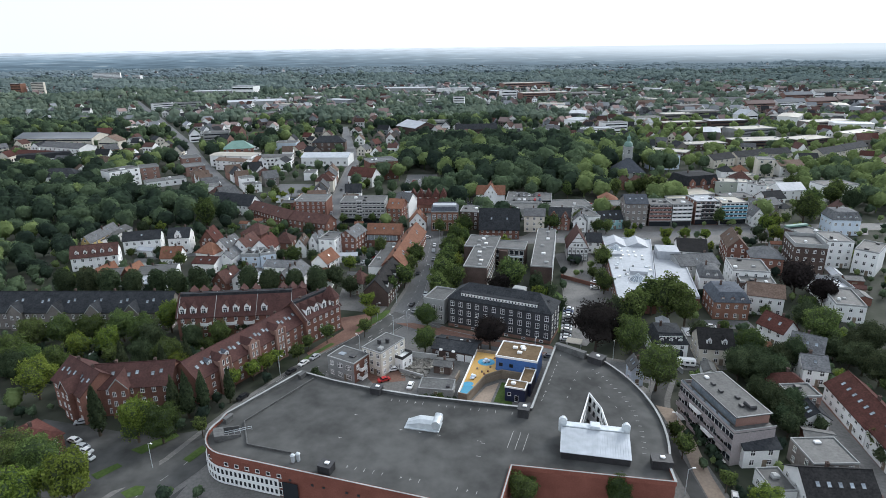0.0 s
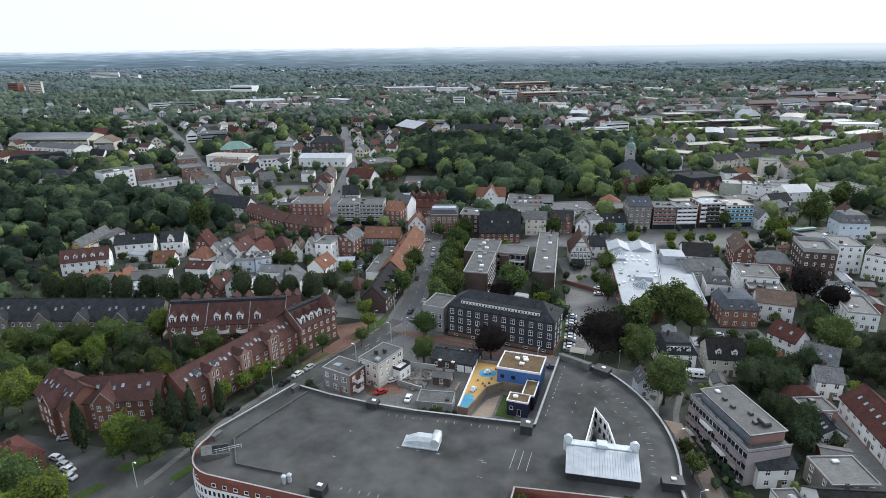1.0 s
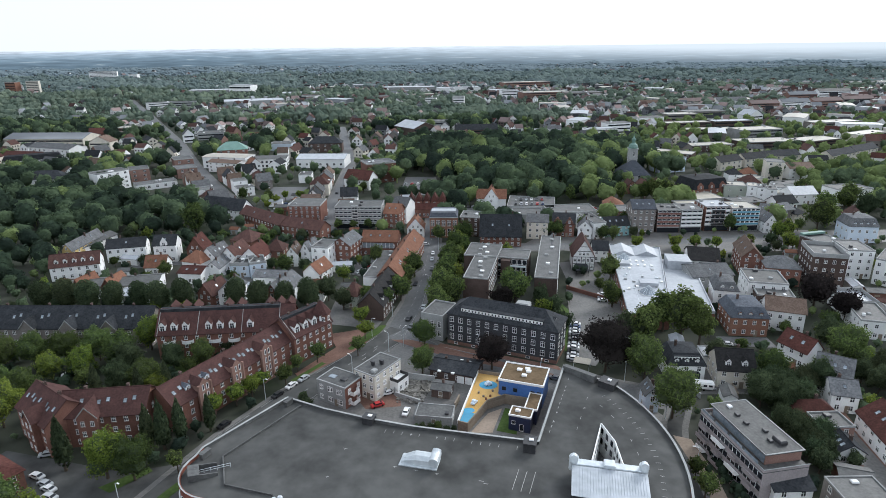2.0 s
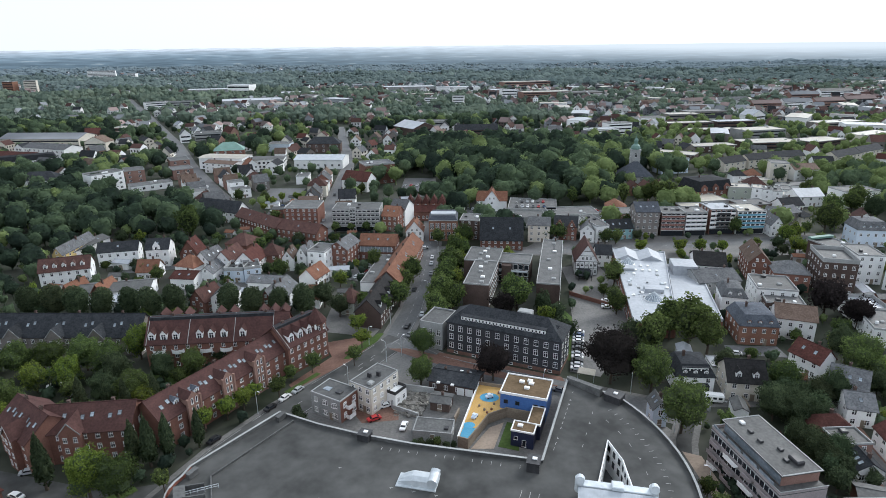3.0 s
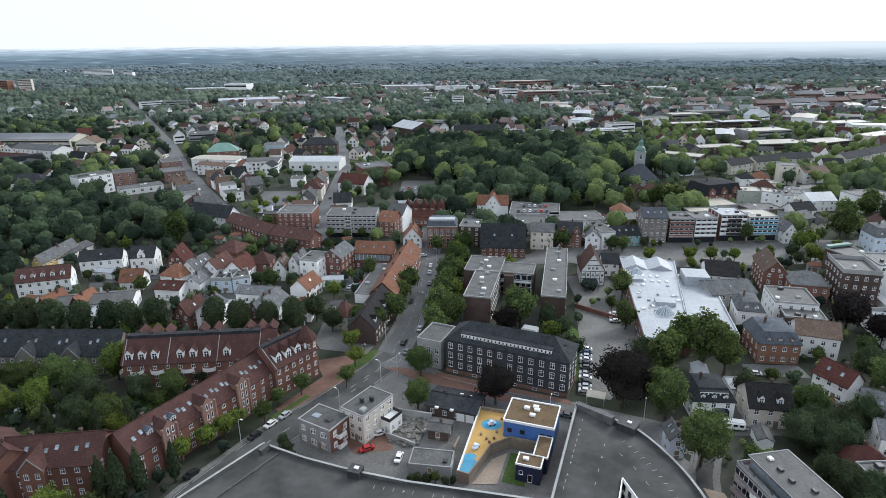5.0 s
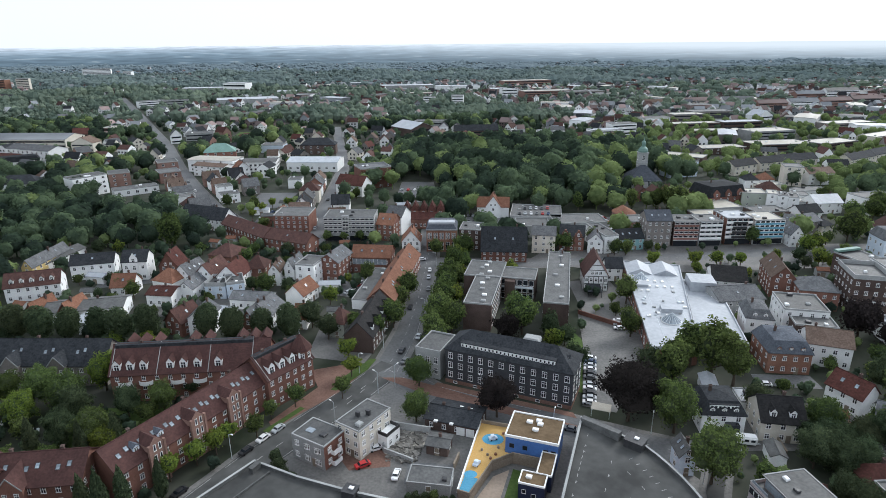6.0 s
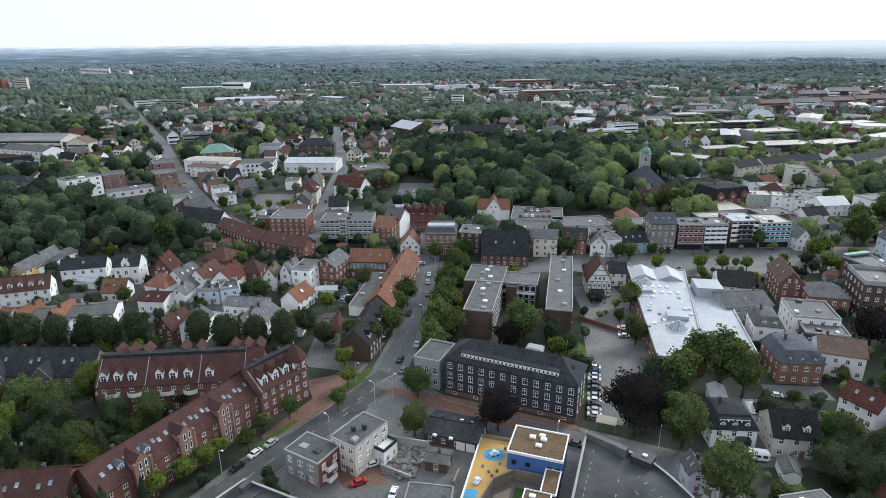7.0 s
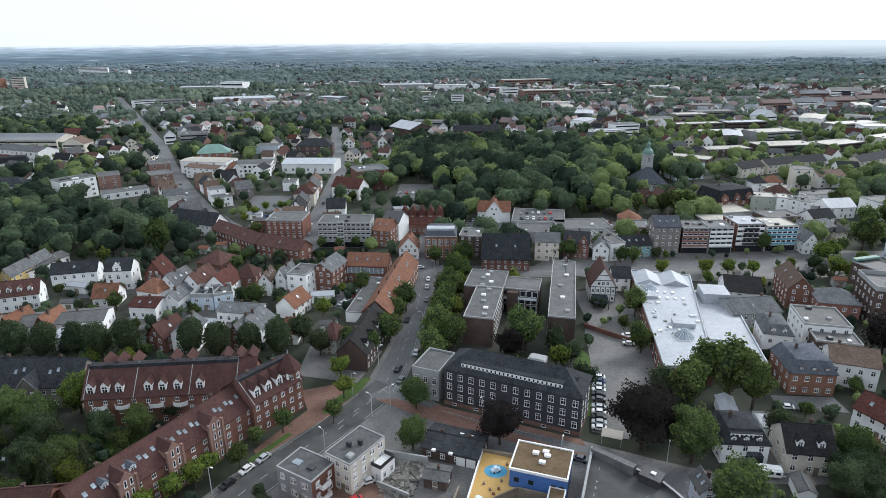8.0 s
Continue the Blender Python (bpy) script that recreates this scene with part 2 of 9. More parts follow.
g.inputs["Base Color"].default_value = (0.018, 0.022, 0.028, 1)
g.inputs["Roughness"].default_value = 0.08
M["glass"] = glass
PAINT = [
    material("car_paint_" + k, c, tuple(v * 1.1 for v in c), rough=0.3, grain=1, bump=0, vary=0.05)
    for k, c in (("white", (0.72, 0.72, 0.72)), ("silver", (0.38, 0.40, 0.42)), ("black", (0.018, 0.018, 0.02)), ("dark_blue", (0.025, 0.05, 0.12)), ("red", (0.38, 0.03, 0.03)), ("grey", (0.12, 0.125, 0.13)))
]


# ------------------------------------------------------------ builders
def part(name, bm, mats, parent=None, label=""):
    """Links a bmesh as one mesh object under a thing or a part."""
    me = bpy.data.meshes.new(name)
    bm.to_mesh(me)
    bm.free()
    for m in mats if isinstance(mats, (list, tuple)) else [mats]:
        me.materials.append(M[m] if isinstance(m, str) else m)
    ob = new(name, me)
    ob.parent = parent
    if label:
        ob["label"] = label
    return ob


def again(name, me, parent, m, label=""):
    """One more object on a mesh that is there already."""
    ob = new(name, me)
    ob.parent = parent
    ob.matrix_basis = m
    if label:
        ob["label"] = label
    return ob


def thing(name, m, label, category, group="", kind=""):
    ob = new(name)
    ob.matrix_basis = m
    return tagged(ob, label, category, group, kind)


def box(bm, x0, x1, y0, y1, z0, z1, mi=0, m=None):
    vs = [bm.verts.new((x, y, z)) for z in (z0, z1) for x, y in ((x0, y0), (x1, y0), (x1, y1), (x0, y1))]
    if m is not None:
        for v in vs:
            v.co = m @ v.co
    for f in ((3, 2, 1, 0), (4, 5, 6, 7), (0, 1, 5, 4), (1, 2, 6, 5), (2, 3, 7, 6), (3, 0, 4, 7)):
        bm.faces.new([vs[i] for i in f]).material_index = mi
    return vs


def poly(bm, pts, mi=0):
    f = bm.faces.new([bm.verts.new(p) for p in pts])
    f.material_index = mi
    return f


def prism(bm, ring, z0, z1, mi=0):
    """An upright prism on a ring of points, counter-clockwise."""
    lo = [bm.verts.new((x, y, z0)) for x, y in ring]
    hi = [bm.verts.new((x, y, z1)) for x, y in ring]
    n = len(ring)
    for i in range(n):
        bm.faces.new((lo[i], lo[(i + 1) % n], hi[(i + 1) % n], hi[i])).material_index = mi
    for vs in (hi, lo[::-1]):
        bm.faces.new(vs).material_index = mi


def slab(bm, pts, th, mi=0):
    """A plate of that thickness below the polygon pts."""
    hi = [bm.verts.new(p) for p in pts]
    a, b, c = Vector(pts[0]), Vector(pts[1]), Vector(pts[2])
    nrm = (b - a).cross(c - a).normalized()
    if nrm.z < 0:
        nrm = -nrm
    lo = [bm.verts.new(Vector(p) - nrm * th) for p in pts]
    n = len(pts)
    bm.faces.new(hi).material_index = mi
    bm.faces.new(lo[::-1]).material_index = mi
    for i in range(n):
        bm.faces.new((hi[(i + 1) % n], hi[i], lo[i], lo[(i + 1) % n])).material_index = mi


def tube(bm, p, q, r0, r1, seg=8, mi=0):
    p, q = Vector(p), Vector(q)
    w = (q - p).normalized()
    u = w.orthogonal().normalized()
    v = w.cross(u)
    rings = []
    for c, r in ((p, r0), (q, r1)):
        rings.append([bm.verts.new(c + (u * math.cos(k * math.tau / seg) + v * math.sin(k * math.tau / seg)) * r) for k in range(seg)])
    for k in range(seg):
        bm.faces.new((rings[0][k], rings[0][(k + 1) % seg], rings[1][(k + 1) % seg], rings[1][k])).material_index = mi
    bm.faces.new(rings[1]).material_index = mi
    bm.faces.new(rings[0][::-1]).material_index = mi


SHARED = {}


def window_mesh(w, h, cross=True):
    """Frame with mullions, and the pane within it; both face -y, the sill's middle at the origin."""
    key = ("window", round(w, 1), round(h, 1), cross)
    if key not in SHARED:
        w, h = key[1], key[2]
        f = 0.09
        bm = bmesh.new()
        box(bm, -w / 2 - 0.05, w / 2 + 0.05, -0.10, 0, -0.05, f)
        box(bm, -w / 2, w / 2, -0.06, 0, h - f, h)
        box(bm, -w / 2, -w / 2 + f, -0.06, 0, f, h - f)
        box(bm, w / 2 - f, w / 2, -0.06, 0, f, h - f)
        if cross:
            box(bm, -0.05, 0.05, -0.055, 0, f, h - f)
            box(bm, -w / 2 + f, -0.05, -0.05, 0, h * 0.6, h * 0.6 + 0.1)
            box(bm, 0.05, w / 2 - f, -0.05, 0, h * 0.6, h * 0.6 + 0.1)
        fr = bpy.data.meshes.new("window")
        bm.to_mesh(fr)
        bm.free()
        fr.materials.append(M["trim"])
        bm = bmesh.new()
        poly(bm, [(-w / 2 + f, -0.025, f), (w / 2 - f, -0.025, f), (w / 2 - f, -0.025, h - f), (-w / 2 + f, -0.025, h - f)])
        pn = bpy.data.meshes.new("pane")
        bm.to_mesh(pn)
        bm.free()
        pn.materials.append(M["glass"])
        SHARED[key] = (fr, pn)
    return SHARED[key]


def window(parent, m, w=1.1, h=1.4, cross=True):
    fr, pn = window_mesh(w, h, cross)
    top = parent.parent or parent
    if top.matrix_basis.translation.y > 178:  # far ones: frame and pane in one mesh
        key = (fr.name, "glazed")
        if key not in SHARED:
            bm = bmesh.new()
            bm.from_mesh(fr)
            n = len(bm.faces)
            bm.from_mesh(pn)
            bm.faces.ensure_lookup_table()
            for f in bm.faces[n:]:
                f.material_index = 1
            me = bpy.data.meshes.new("window")
            bm.to_mesh(me)
            bm.free()
            me.materials.append(M["trim"])
            me.materials.append(M["glass"])
            SHARED[key] = me
        return again("window", SHARED[key], parent, m)
    ob = again("window", fr, parent, m)
    again("pane", pn, ob, Matrix())
    return ob


TAKEN, CELLS = [], {}  # circles of ground that things stand on


def take(x, y, r):
    TAKEN.append((x, y, r))
    for i in range(int((x - r) // 20), int((x + r) // 20) + 1):
        for j in range(int((y - r) // 20), int((y + r) // 20) + 1):
            CELLS.setdefault((i, j), []).append((x, y, r))


def clear(x, y, r):
    for i in range(int((x - r) // 20), int((x + r) // 20) + 1):
        for j in range(int((y - r) // 20), int((y + r) // 20) + 1):
            for a, b, c in CELLS.get((i, j), ()):
                if (x - a) ** 2 + (y - b) ** 2 < (r + c) ** 2:
                    return False
    return True


def take_rect(cx, cy, ang, L, W, grow=0.0):
    n = max(1, round(L / max(W, 1.0) * 1.5))
    c, s = math.cos(radians(ang)), math.sin(radians(ang))
    k = max(1, round(W / max(L, 1.0) * 1.5))
    for i in range(n):
        for j in range(k):
            u, v = ((i + 0.5) / n - 0.5) * L, ((j + 0.5) / k - 0.5) * W
            take(cx + u * c - v * s, cy + u * s + v * c, 0.5 * math.hypot(L / n, W / k) * 0.92 + grow)


def roof_parts(root, L, W, eave, ridge, kind, roofm, wallm, over=0.4):
    """Walls with their gables, and the roof as plates with thickness."""
    bm = bmesh.new()
    l, w = L / 2, W / 2
    if kind == "f":
        box(bm, -l, l, -w, w, 0, eave)
        part("wall", bm, wallm, root)
        bm = bmesh.new()
        box(bm, -l + 0.2, l - 0.2, -w + 0.2, w - 0.2, eave + 0.004, eave + 0.15)
        roof = part("roof", bm, roofm, root)
        bm = bmesh.new()
        t = max(0.3, ridge - eave)
        for a in ((-l - 0.06, l + 0.06, -w - 0.06, -w + 0.2), (-l - 0.06, l + 0.06, w - 0.2, w + 0.06), (-l - 0.06, -l + 0.2, -w + 0.2, w - 0.2), (l - 0.2, l + 0.06, -w + 0.2, w - 0.2)):
            box(bm, *a, eave + 0.002, eave + t)
        part("parapet", bm, "concrete", root)
        return roof
    th = 0.2
    if kind in "gG":  # one prism with its gables, and a roof of two joined slopes
        half, run = (w, l) if kind == "g" else (l, w)
        k = (ridge - eave) / half
        turn = Matrix() if kind == "g" else Matrix.Rotation(radians(90), 4, "Z")
        sec = [(-half, 0), (half, 0), (half, eave), (0, ridge), (-half, eave)]
        rf = [(-half - over, eave - over * k + 0.02), (0, ridge + 0.02), (half + over, eave - over * k + 0.02), (half + over, eave - over * k + 0.02 + th), (0, ridge + 0.02 + th), (-half - over, eave - over * k + 0.02 + th)]
        for ring, reach, nm, mt in ((sec, run, "wall", wallm), (rf, run + over, "roof", roofm)):
            bm = bmesh.new()
            a = [bm.verts.new(turn @ Vector((-reach, y, z))) for y, z in ring]
            b = [bm.verts.new(turn @ Vector((reach, y, z))) for y, z in ring]
            n = len(ring)
            for i in range(n):
                bm.faces.new((a[i], b[i], b[(i + 1) % n], a[(i + 1) % n]))
            bm.faces.new(a)
            bm.faces.new(b[::-1])
            bmesh.ops.recalc_face_normals(bm, faces=bm.faces)
            made = part(nm, bm, mt, root)
        if root.matrix_basis.translation.y > 250:
            return made
        bm = bmesh.new()
        tube(bm, turn @ Vector((-run - over, 0, ridge + th)), turn @ Vector((run + over, 0, ridge + th)), 0.14, 0.14, 6)
        part("ridge_cap", bm, roofm, root)
        return made
    box(bm, -l, l, -w, w, 0, eave)
    if kind == "h":
        part("wall", bm, wallm, root)
        bm = bmesh.new()
        e, hx = eave + 0.05, max(l - w, l * 0.15)
        c = [(-l - over, -w - over, e), (l + over, -w - over, e), (l + over, w + over, e), (-l - over, w + over, e)]
        r0, r1 = (-hx, 0, ridge), (hx, 0, ridge)
        vs = [bm.verts.new(p) for p in c + [r0, r1]]
        for f in ((0, 1, 5, 4), (1, 2, 5), (2, 3, 4, 5), (3, 0, 4), (3, 2, 1, 0)):
            bm.faces.new([vs[i] for i in f])
        box(bm, -l - over, l + over, -w - over, w + over, e - 0.16, e - 0.002)
    else:  # mansard
        part("wall", bm, wallm, root)
        bm = bmesh.new()
        e, i = eave + 0.05, min(1.5, w * 0.4)
        c = [(-l - 0.3, -w - 0.3, e), (l + 0.3, -w - 0.3, e), (l + 0.3, w + 0.3, e), (-l - 0.3, w + 0.3, e)]
        t = [(-l + i, -w + i, ridge - 0.8), (l - i, -w + i, ridge - 0.8), (l - i, w - i, ridge - 0.8), (-l + i, w - i, ridge - 0.8)]
        rr = [(-l + w, 0, ridge), (l - w, 0, ridge)] if l > w else [(-0.3, 0, ridge), (0.3, 0, ridge)]
        vs = [bm.verts.new(p) for p in c + t + rr]
        for f in ((0, 1, 5, 4), (1, 2, 6, 5), (2, 3, 7, 6), (3, 0, 4, 7), (4, 5, 9, 8), (5, 6, 9), (6, 7, 8, 9), (7, 4, 8), (3, 2, 1, 0)):
            bm.faces.new([vs[i] for i in f])
        box(bm, -l - 0.3, l + 0.3, -w - 0.3, w + 0.3, e - 0.2, e - 0.002)
    return part("roof", bm, roofm, root)


def dormer(root, x, y, z, depth, w=1.5, h=1.7, roofm="tile_wine", wallm="white", peak=0.9, turn=0):
    """A gabled dormer whose front stands at (x, y, z) and looks to -y, before the turn."""
    key = ("dormer", w, h, roofm, wallm, peak, round(depth, 1))
    if key not in SHARED:
        bm = bmesh.new()
        box(bm, -w / 2, w / 2, 0, depth, 0, h)
        poly(bm, [(-w / 2, 0, h), (w / 2, 0, h), (0, 0, h + peak)])
        a = bpy.data.meshes.new("dormer")
        bm.to_mesh(a)
        bm.free()
        a.materials.append(M[wallm])
        bm = bmesh.new()
        back = depth + peak * 1.2
        for s in (-1, 1):
            slab(bm, [(s * (w / 2 + 0.15), -0.2, h - 0.08), (s * (w / 2 + 0.15), depth, h - 0.08), (0, back, h + peak + 0.08), (0, -0.2, h + peak + 0.08)], 0.1)
        b = bpy.data.meshes.new("dormer_roof")
        bm.to_mesh(b)
        bm.free()
        b.materials.append(M[roofm])
        SHARED[key] = (a, b)
    a, b = SHARED[key]
    ob = again("dormer", a, root, pose(x, y, z, 0, 0, turn))
    again("dormer_roof", b, ob, Matrix())
    fr, pn = window_mesh(w * 0.66, h * 0.8)
    again("dormer_window", fr, ob, pose(0, -0.02, h * 0.12))
    again("dormer_pane", pn, ob, pose(0, -0.03, h * 0.12))


def chimney(root, x, y, z, h=1.3, w=0.6):
    key = ("chimney", h, w)
    if key not in SHARED:
        bm = bmesh.new()
        box(bm, -w / 2, w / 2, -w / 2, w / 2, -0.9, h - 0.15)
        box(bm, -w / 2 - 0.08, w / 2 + 0.08, -w / 2 - 0.08, w / 2 + 0.08, h - 0.15, h)
        tube(bm, (0, 0, h), (0, 0, h + 0.25), 0.13, 0.11, 6)
        me = bpy.data.meshes.new("chimney")
        bm.to_mesh(me)
        bm.free()
        me.materials.append(M["brick_dark"])
        SHARED[key] = me
    again("chimney", SHARED[key], root, pose(x, y, z))


def skylight(root, x, y, z, tilt, turn=0, w=0.9, h=1.2):
    key = ("skylight", w, h)
    if key not in SHARED:
        bm = bmesh.new()
        for a in ((-w / 2, w / 2, -h / 2, -h / 2 + 0.08), (-w / 2, w / 2, h / 2 - 0.08, h / 2), (-w / 2, -w / 2 + 0.08, -h / 2 + 0.08, h / 2 - 0.08), (w / 2 - 0.08, w / 2, -h / 2 + 0.08, h / 2 - 0.08)):
            box(bm, *a, -0.05, 0.09, 0)
        poly(bm, [(-w / 2, -h / 2, 0.06), (w / 2, -h / 2, 0.06), (w / 2, h / 2, 0.06), (-w / 2, h / 2, 0.06)], 1)
        me = bpy.data.meshes.new("skylight")
        bm.to_mesh(me)
        bm.free()
        me.materials.append(M["darkmetal"])
        # pale pane colour painted in place of the sky's reflection
        me.materials.append(M["pale_glass"])
        SHARED[key] = me
    again("skylight", SHARED[key], root, pose(x, y, z, 0, 0, turn) @ pose(0, 0, 0.22, tilt))


def roof_box(root, x, y, z, w=1.2, d=1.2, h=0.5, mat="concrete", name="roof_light"):
    bm = bmesh.new()
    box(bm, -w / 2, w / 2, -d / 2, d / 2, 0, h * 0.7)
    vs = box(bm, -w / 2 - 0.06, w / 2 + 0.06, -d / 2 - 0.06, d / 2 + 0.06, h * 0.7, h)
    for v in vs[4:]:
        v.co.x *= 0.8
        v.co.y *= 0.8
    ob = part(name, bm, mat, root)
    ob.matrix_basis = pose(x, y, z)
    return ob


def fenestrate(root, L, W, eave, storeys, sides="fs", bay=2.7, w=1.1, h=1.4, base=0.9, cx=0.0, cross=True):
    """Rows of windows on the front (-y) and on the end that faces the middle of the town."""
    sh = eave / max(1, storeys)
    h = min(h, sh * 0.55)
    for s in range(storeys):
        z = s * sh + min(base, sh * 0.32)
        if "f" in sides:
            n = max(1, int(L / bay))
            for i in range(n):
                window(root, pose((i + 0.5) / n * L - L / 2, -W / 2 - 0.002, z), w, h, cross)
        if "s" in sides:
            n = max(1, int(W / (bay * 1.15)))
            e = -1 if cx > 0 else 1
            for i in range(n):
                window(root, pose(e * (L / 2 + 0.002), (i + 0.5) / n * W - W / 2, z, 0, 0, 90 * e), w, h, cross)


def house(label, cx, cy, ang, L, W, eave, ridge, kind, wallm, roofm, storeys, name="house", dormers=0, lights=-1, bay=2.7, group=""):
    root = thing(name, pose(cx, cy, 0, 0, 0, ang), label, "building" if storeys > 3 else "house", group)
    rng = random.Random(int(cx * 31 + cy * 17))
    if cy > 340:
        bay = max(bay, 4.6)
    take_rect(cx, cy, ang, L, W, 0.5)
    roof_parts(root, L, W, eave, ridge, kind, roofm, wallm)
    fenestrate(root, L, W, eave, storeys, "f" if cy > 325 else "fs", cx=cx, bay=bay)
    # a door
    bm = bmesh.new()
    box(bm, -0.55, 0.55, -0.06, 0, 0, 2.1)
    door = part("door", bm, "wood", root)
    door.matrix_basis = pose(L * (0.5 - 0.5 / max(1, int(L / bay))) * 0.5, -W / 2 - 0.002, 0)
    if kind == "f":
        for i in range(rng.randint(1, 3)):
            roof_box(root, rng.uniform(-L / 2 + 1.4, L / 2 - 1.4), rng.uniform(-W / 2 + 1.4, W / 2 - 1.4), eave + 0.154, rng.uniform(0.8, 1.6), rng.uniform(0.8, 1.6), rng.uniform(0.4, 0.9), rng.choice(["concrete", "white", "darkmetal"]))
        return root
    half = W / 2 if kind != "G" else L / 2
    k = (ridge - eave) / half
    tilt = math.degrees(math.atan(k))
    if kind in "gG":
        run = L if kind == "g" else W
        u = rng.uniform(-0.35, 0.35) * run
        chimney(root, *((u, 0.4) if kind == "g" else (0.4, u)), ridge - 0.1)
        n = (0 if cy > 330 else rng.randint(0, 3)) if lights < 0 else lights
        for i in range(n):
            u = ((i + 0.5) / n - 0.5) * run * 0.8
            v = half * 0.5
            if kind == "g":
                skylight(root, u, -v, eave + (half - v) * k, tilt)
            else:
                s = -1 if cx > 0 else 1
                skylight(root, s * v, u, eave + (half - v) * k, tilt, 90 * s)
        if kind == "G":
            for i in range(2 if L > 7 else 1):
                window(root, pose((i - 0.5) * L * 0.28 if L > 7 else 0, -W / 2 - 0.002, eave + 0.3), 0.9, 1.2)
    elif kind == "h":
        chimney(root, 0.5, 0.3, ridge - 0.3)
    else:
        chimney(root, -L * 0.2, 0.4, ridge - 0.2)
        n = max(2, int(L / 3.2))
        for i in range(n):
            dormer(root, ((i + 0.5) / n - 0.5) * (L - 2), -W / 2 + 0.25, eave + 0.35, 1.6, 1.2, 1.3, roofm, wallm, 0.4)
    for i in range(dormers):
        y = -W / 2 + 1.0
        dormer(root, ((i + 0.5) / dormers - 0.5) * L * 0.9, y, eave + 1.0 * k - 0.3, 2.2, roofm=roofm)
    return root


def strip(bm, pts, width, z, mi=0):
    """A road's sheet along a line of points."""
    P = [Vector((x, y, 0)) for x, y in pts]
    a = []
    for i, p in enumerate(P):
        w = (P[min(i + 1, len(P) - 1)] - P[max(i - 1, 0)]).normalized()
        s = Vector((-w.y, w.x, 0)) * width / 2
        a.append((bm.verts.new(p + s + Vector((0, 0, z))), bm.verts.new(p - s + Vector((0, 0, z)))))
    for i in range(len(a) - 1):
        bm.faces.new((a[i][1], a[i + 1][1], a[i + 1][0], a[i][0])).material_index = mi


def take_line(pts, r):
    for (x, y), (u, v) in zip(pts, pts[1:]):
        n = max(1, int(math.hypot(u - x, v - y) / r))
        for i in range(n + 1):
            take(x + (u - x) * i / n, y + (v - y) * i / n, r)


def along(pts, step, start=0.0):
    """Points and headings along a line of points, step metres apart."""
    out, left = [], start
    for (x, y), (u, v) in zip(pts, pts[1:]):
        d = math.hypot(u - x, v - y)
        while left < d:
            out.append((x + (u - x) * left / d, y + (v - y) * left / d, math.degrees(math.atan2(v - y, u - x))))
            left += step
        left -= d
    return out


# ------------------------------------------------------------ ground and streets
def ground_sheet():
    """One sheet, flat under the town, that climbs gently to the wooded rim of the plain."""
    bm = bmesh.new()
    radii = [0, 60, 150, 300, 500, 800, 1200, 1700, 2300, 2900]
    rings = []
    for r in radii:
        if r == 0:
            rings.append([bm.verts.new((0, 150, 0))])
            continue
        rings.append([bm.verts.new((r * math.cos(a), 150 + r * math.sin(a), 0)) for a in (k * math.tau / 72 for k in range(72))])
    for a, b in zip(rings, rings[1:]):
        for k in range(72):
            if len(a) == 1:
                bm.faces.new((a[0], b[k], b[(k + 1) % 72]))
            else:
                bm.faces.new((a[k], b[k], b[(k + 1) % 72], a[(k + 1) % 72]))
    g = part("ground", bm, "ground")
    tagged(g, "rough green ground of gardens and yards under the town", "ground", kind="structure")


ground_sheet()


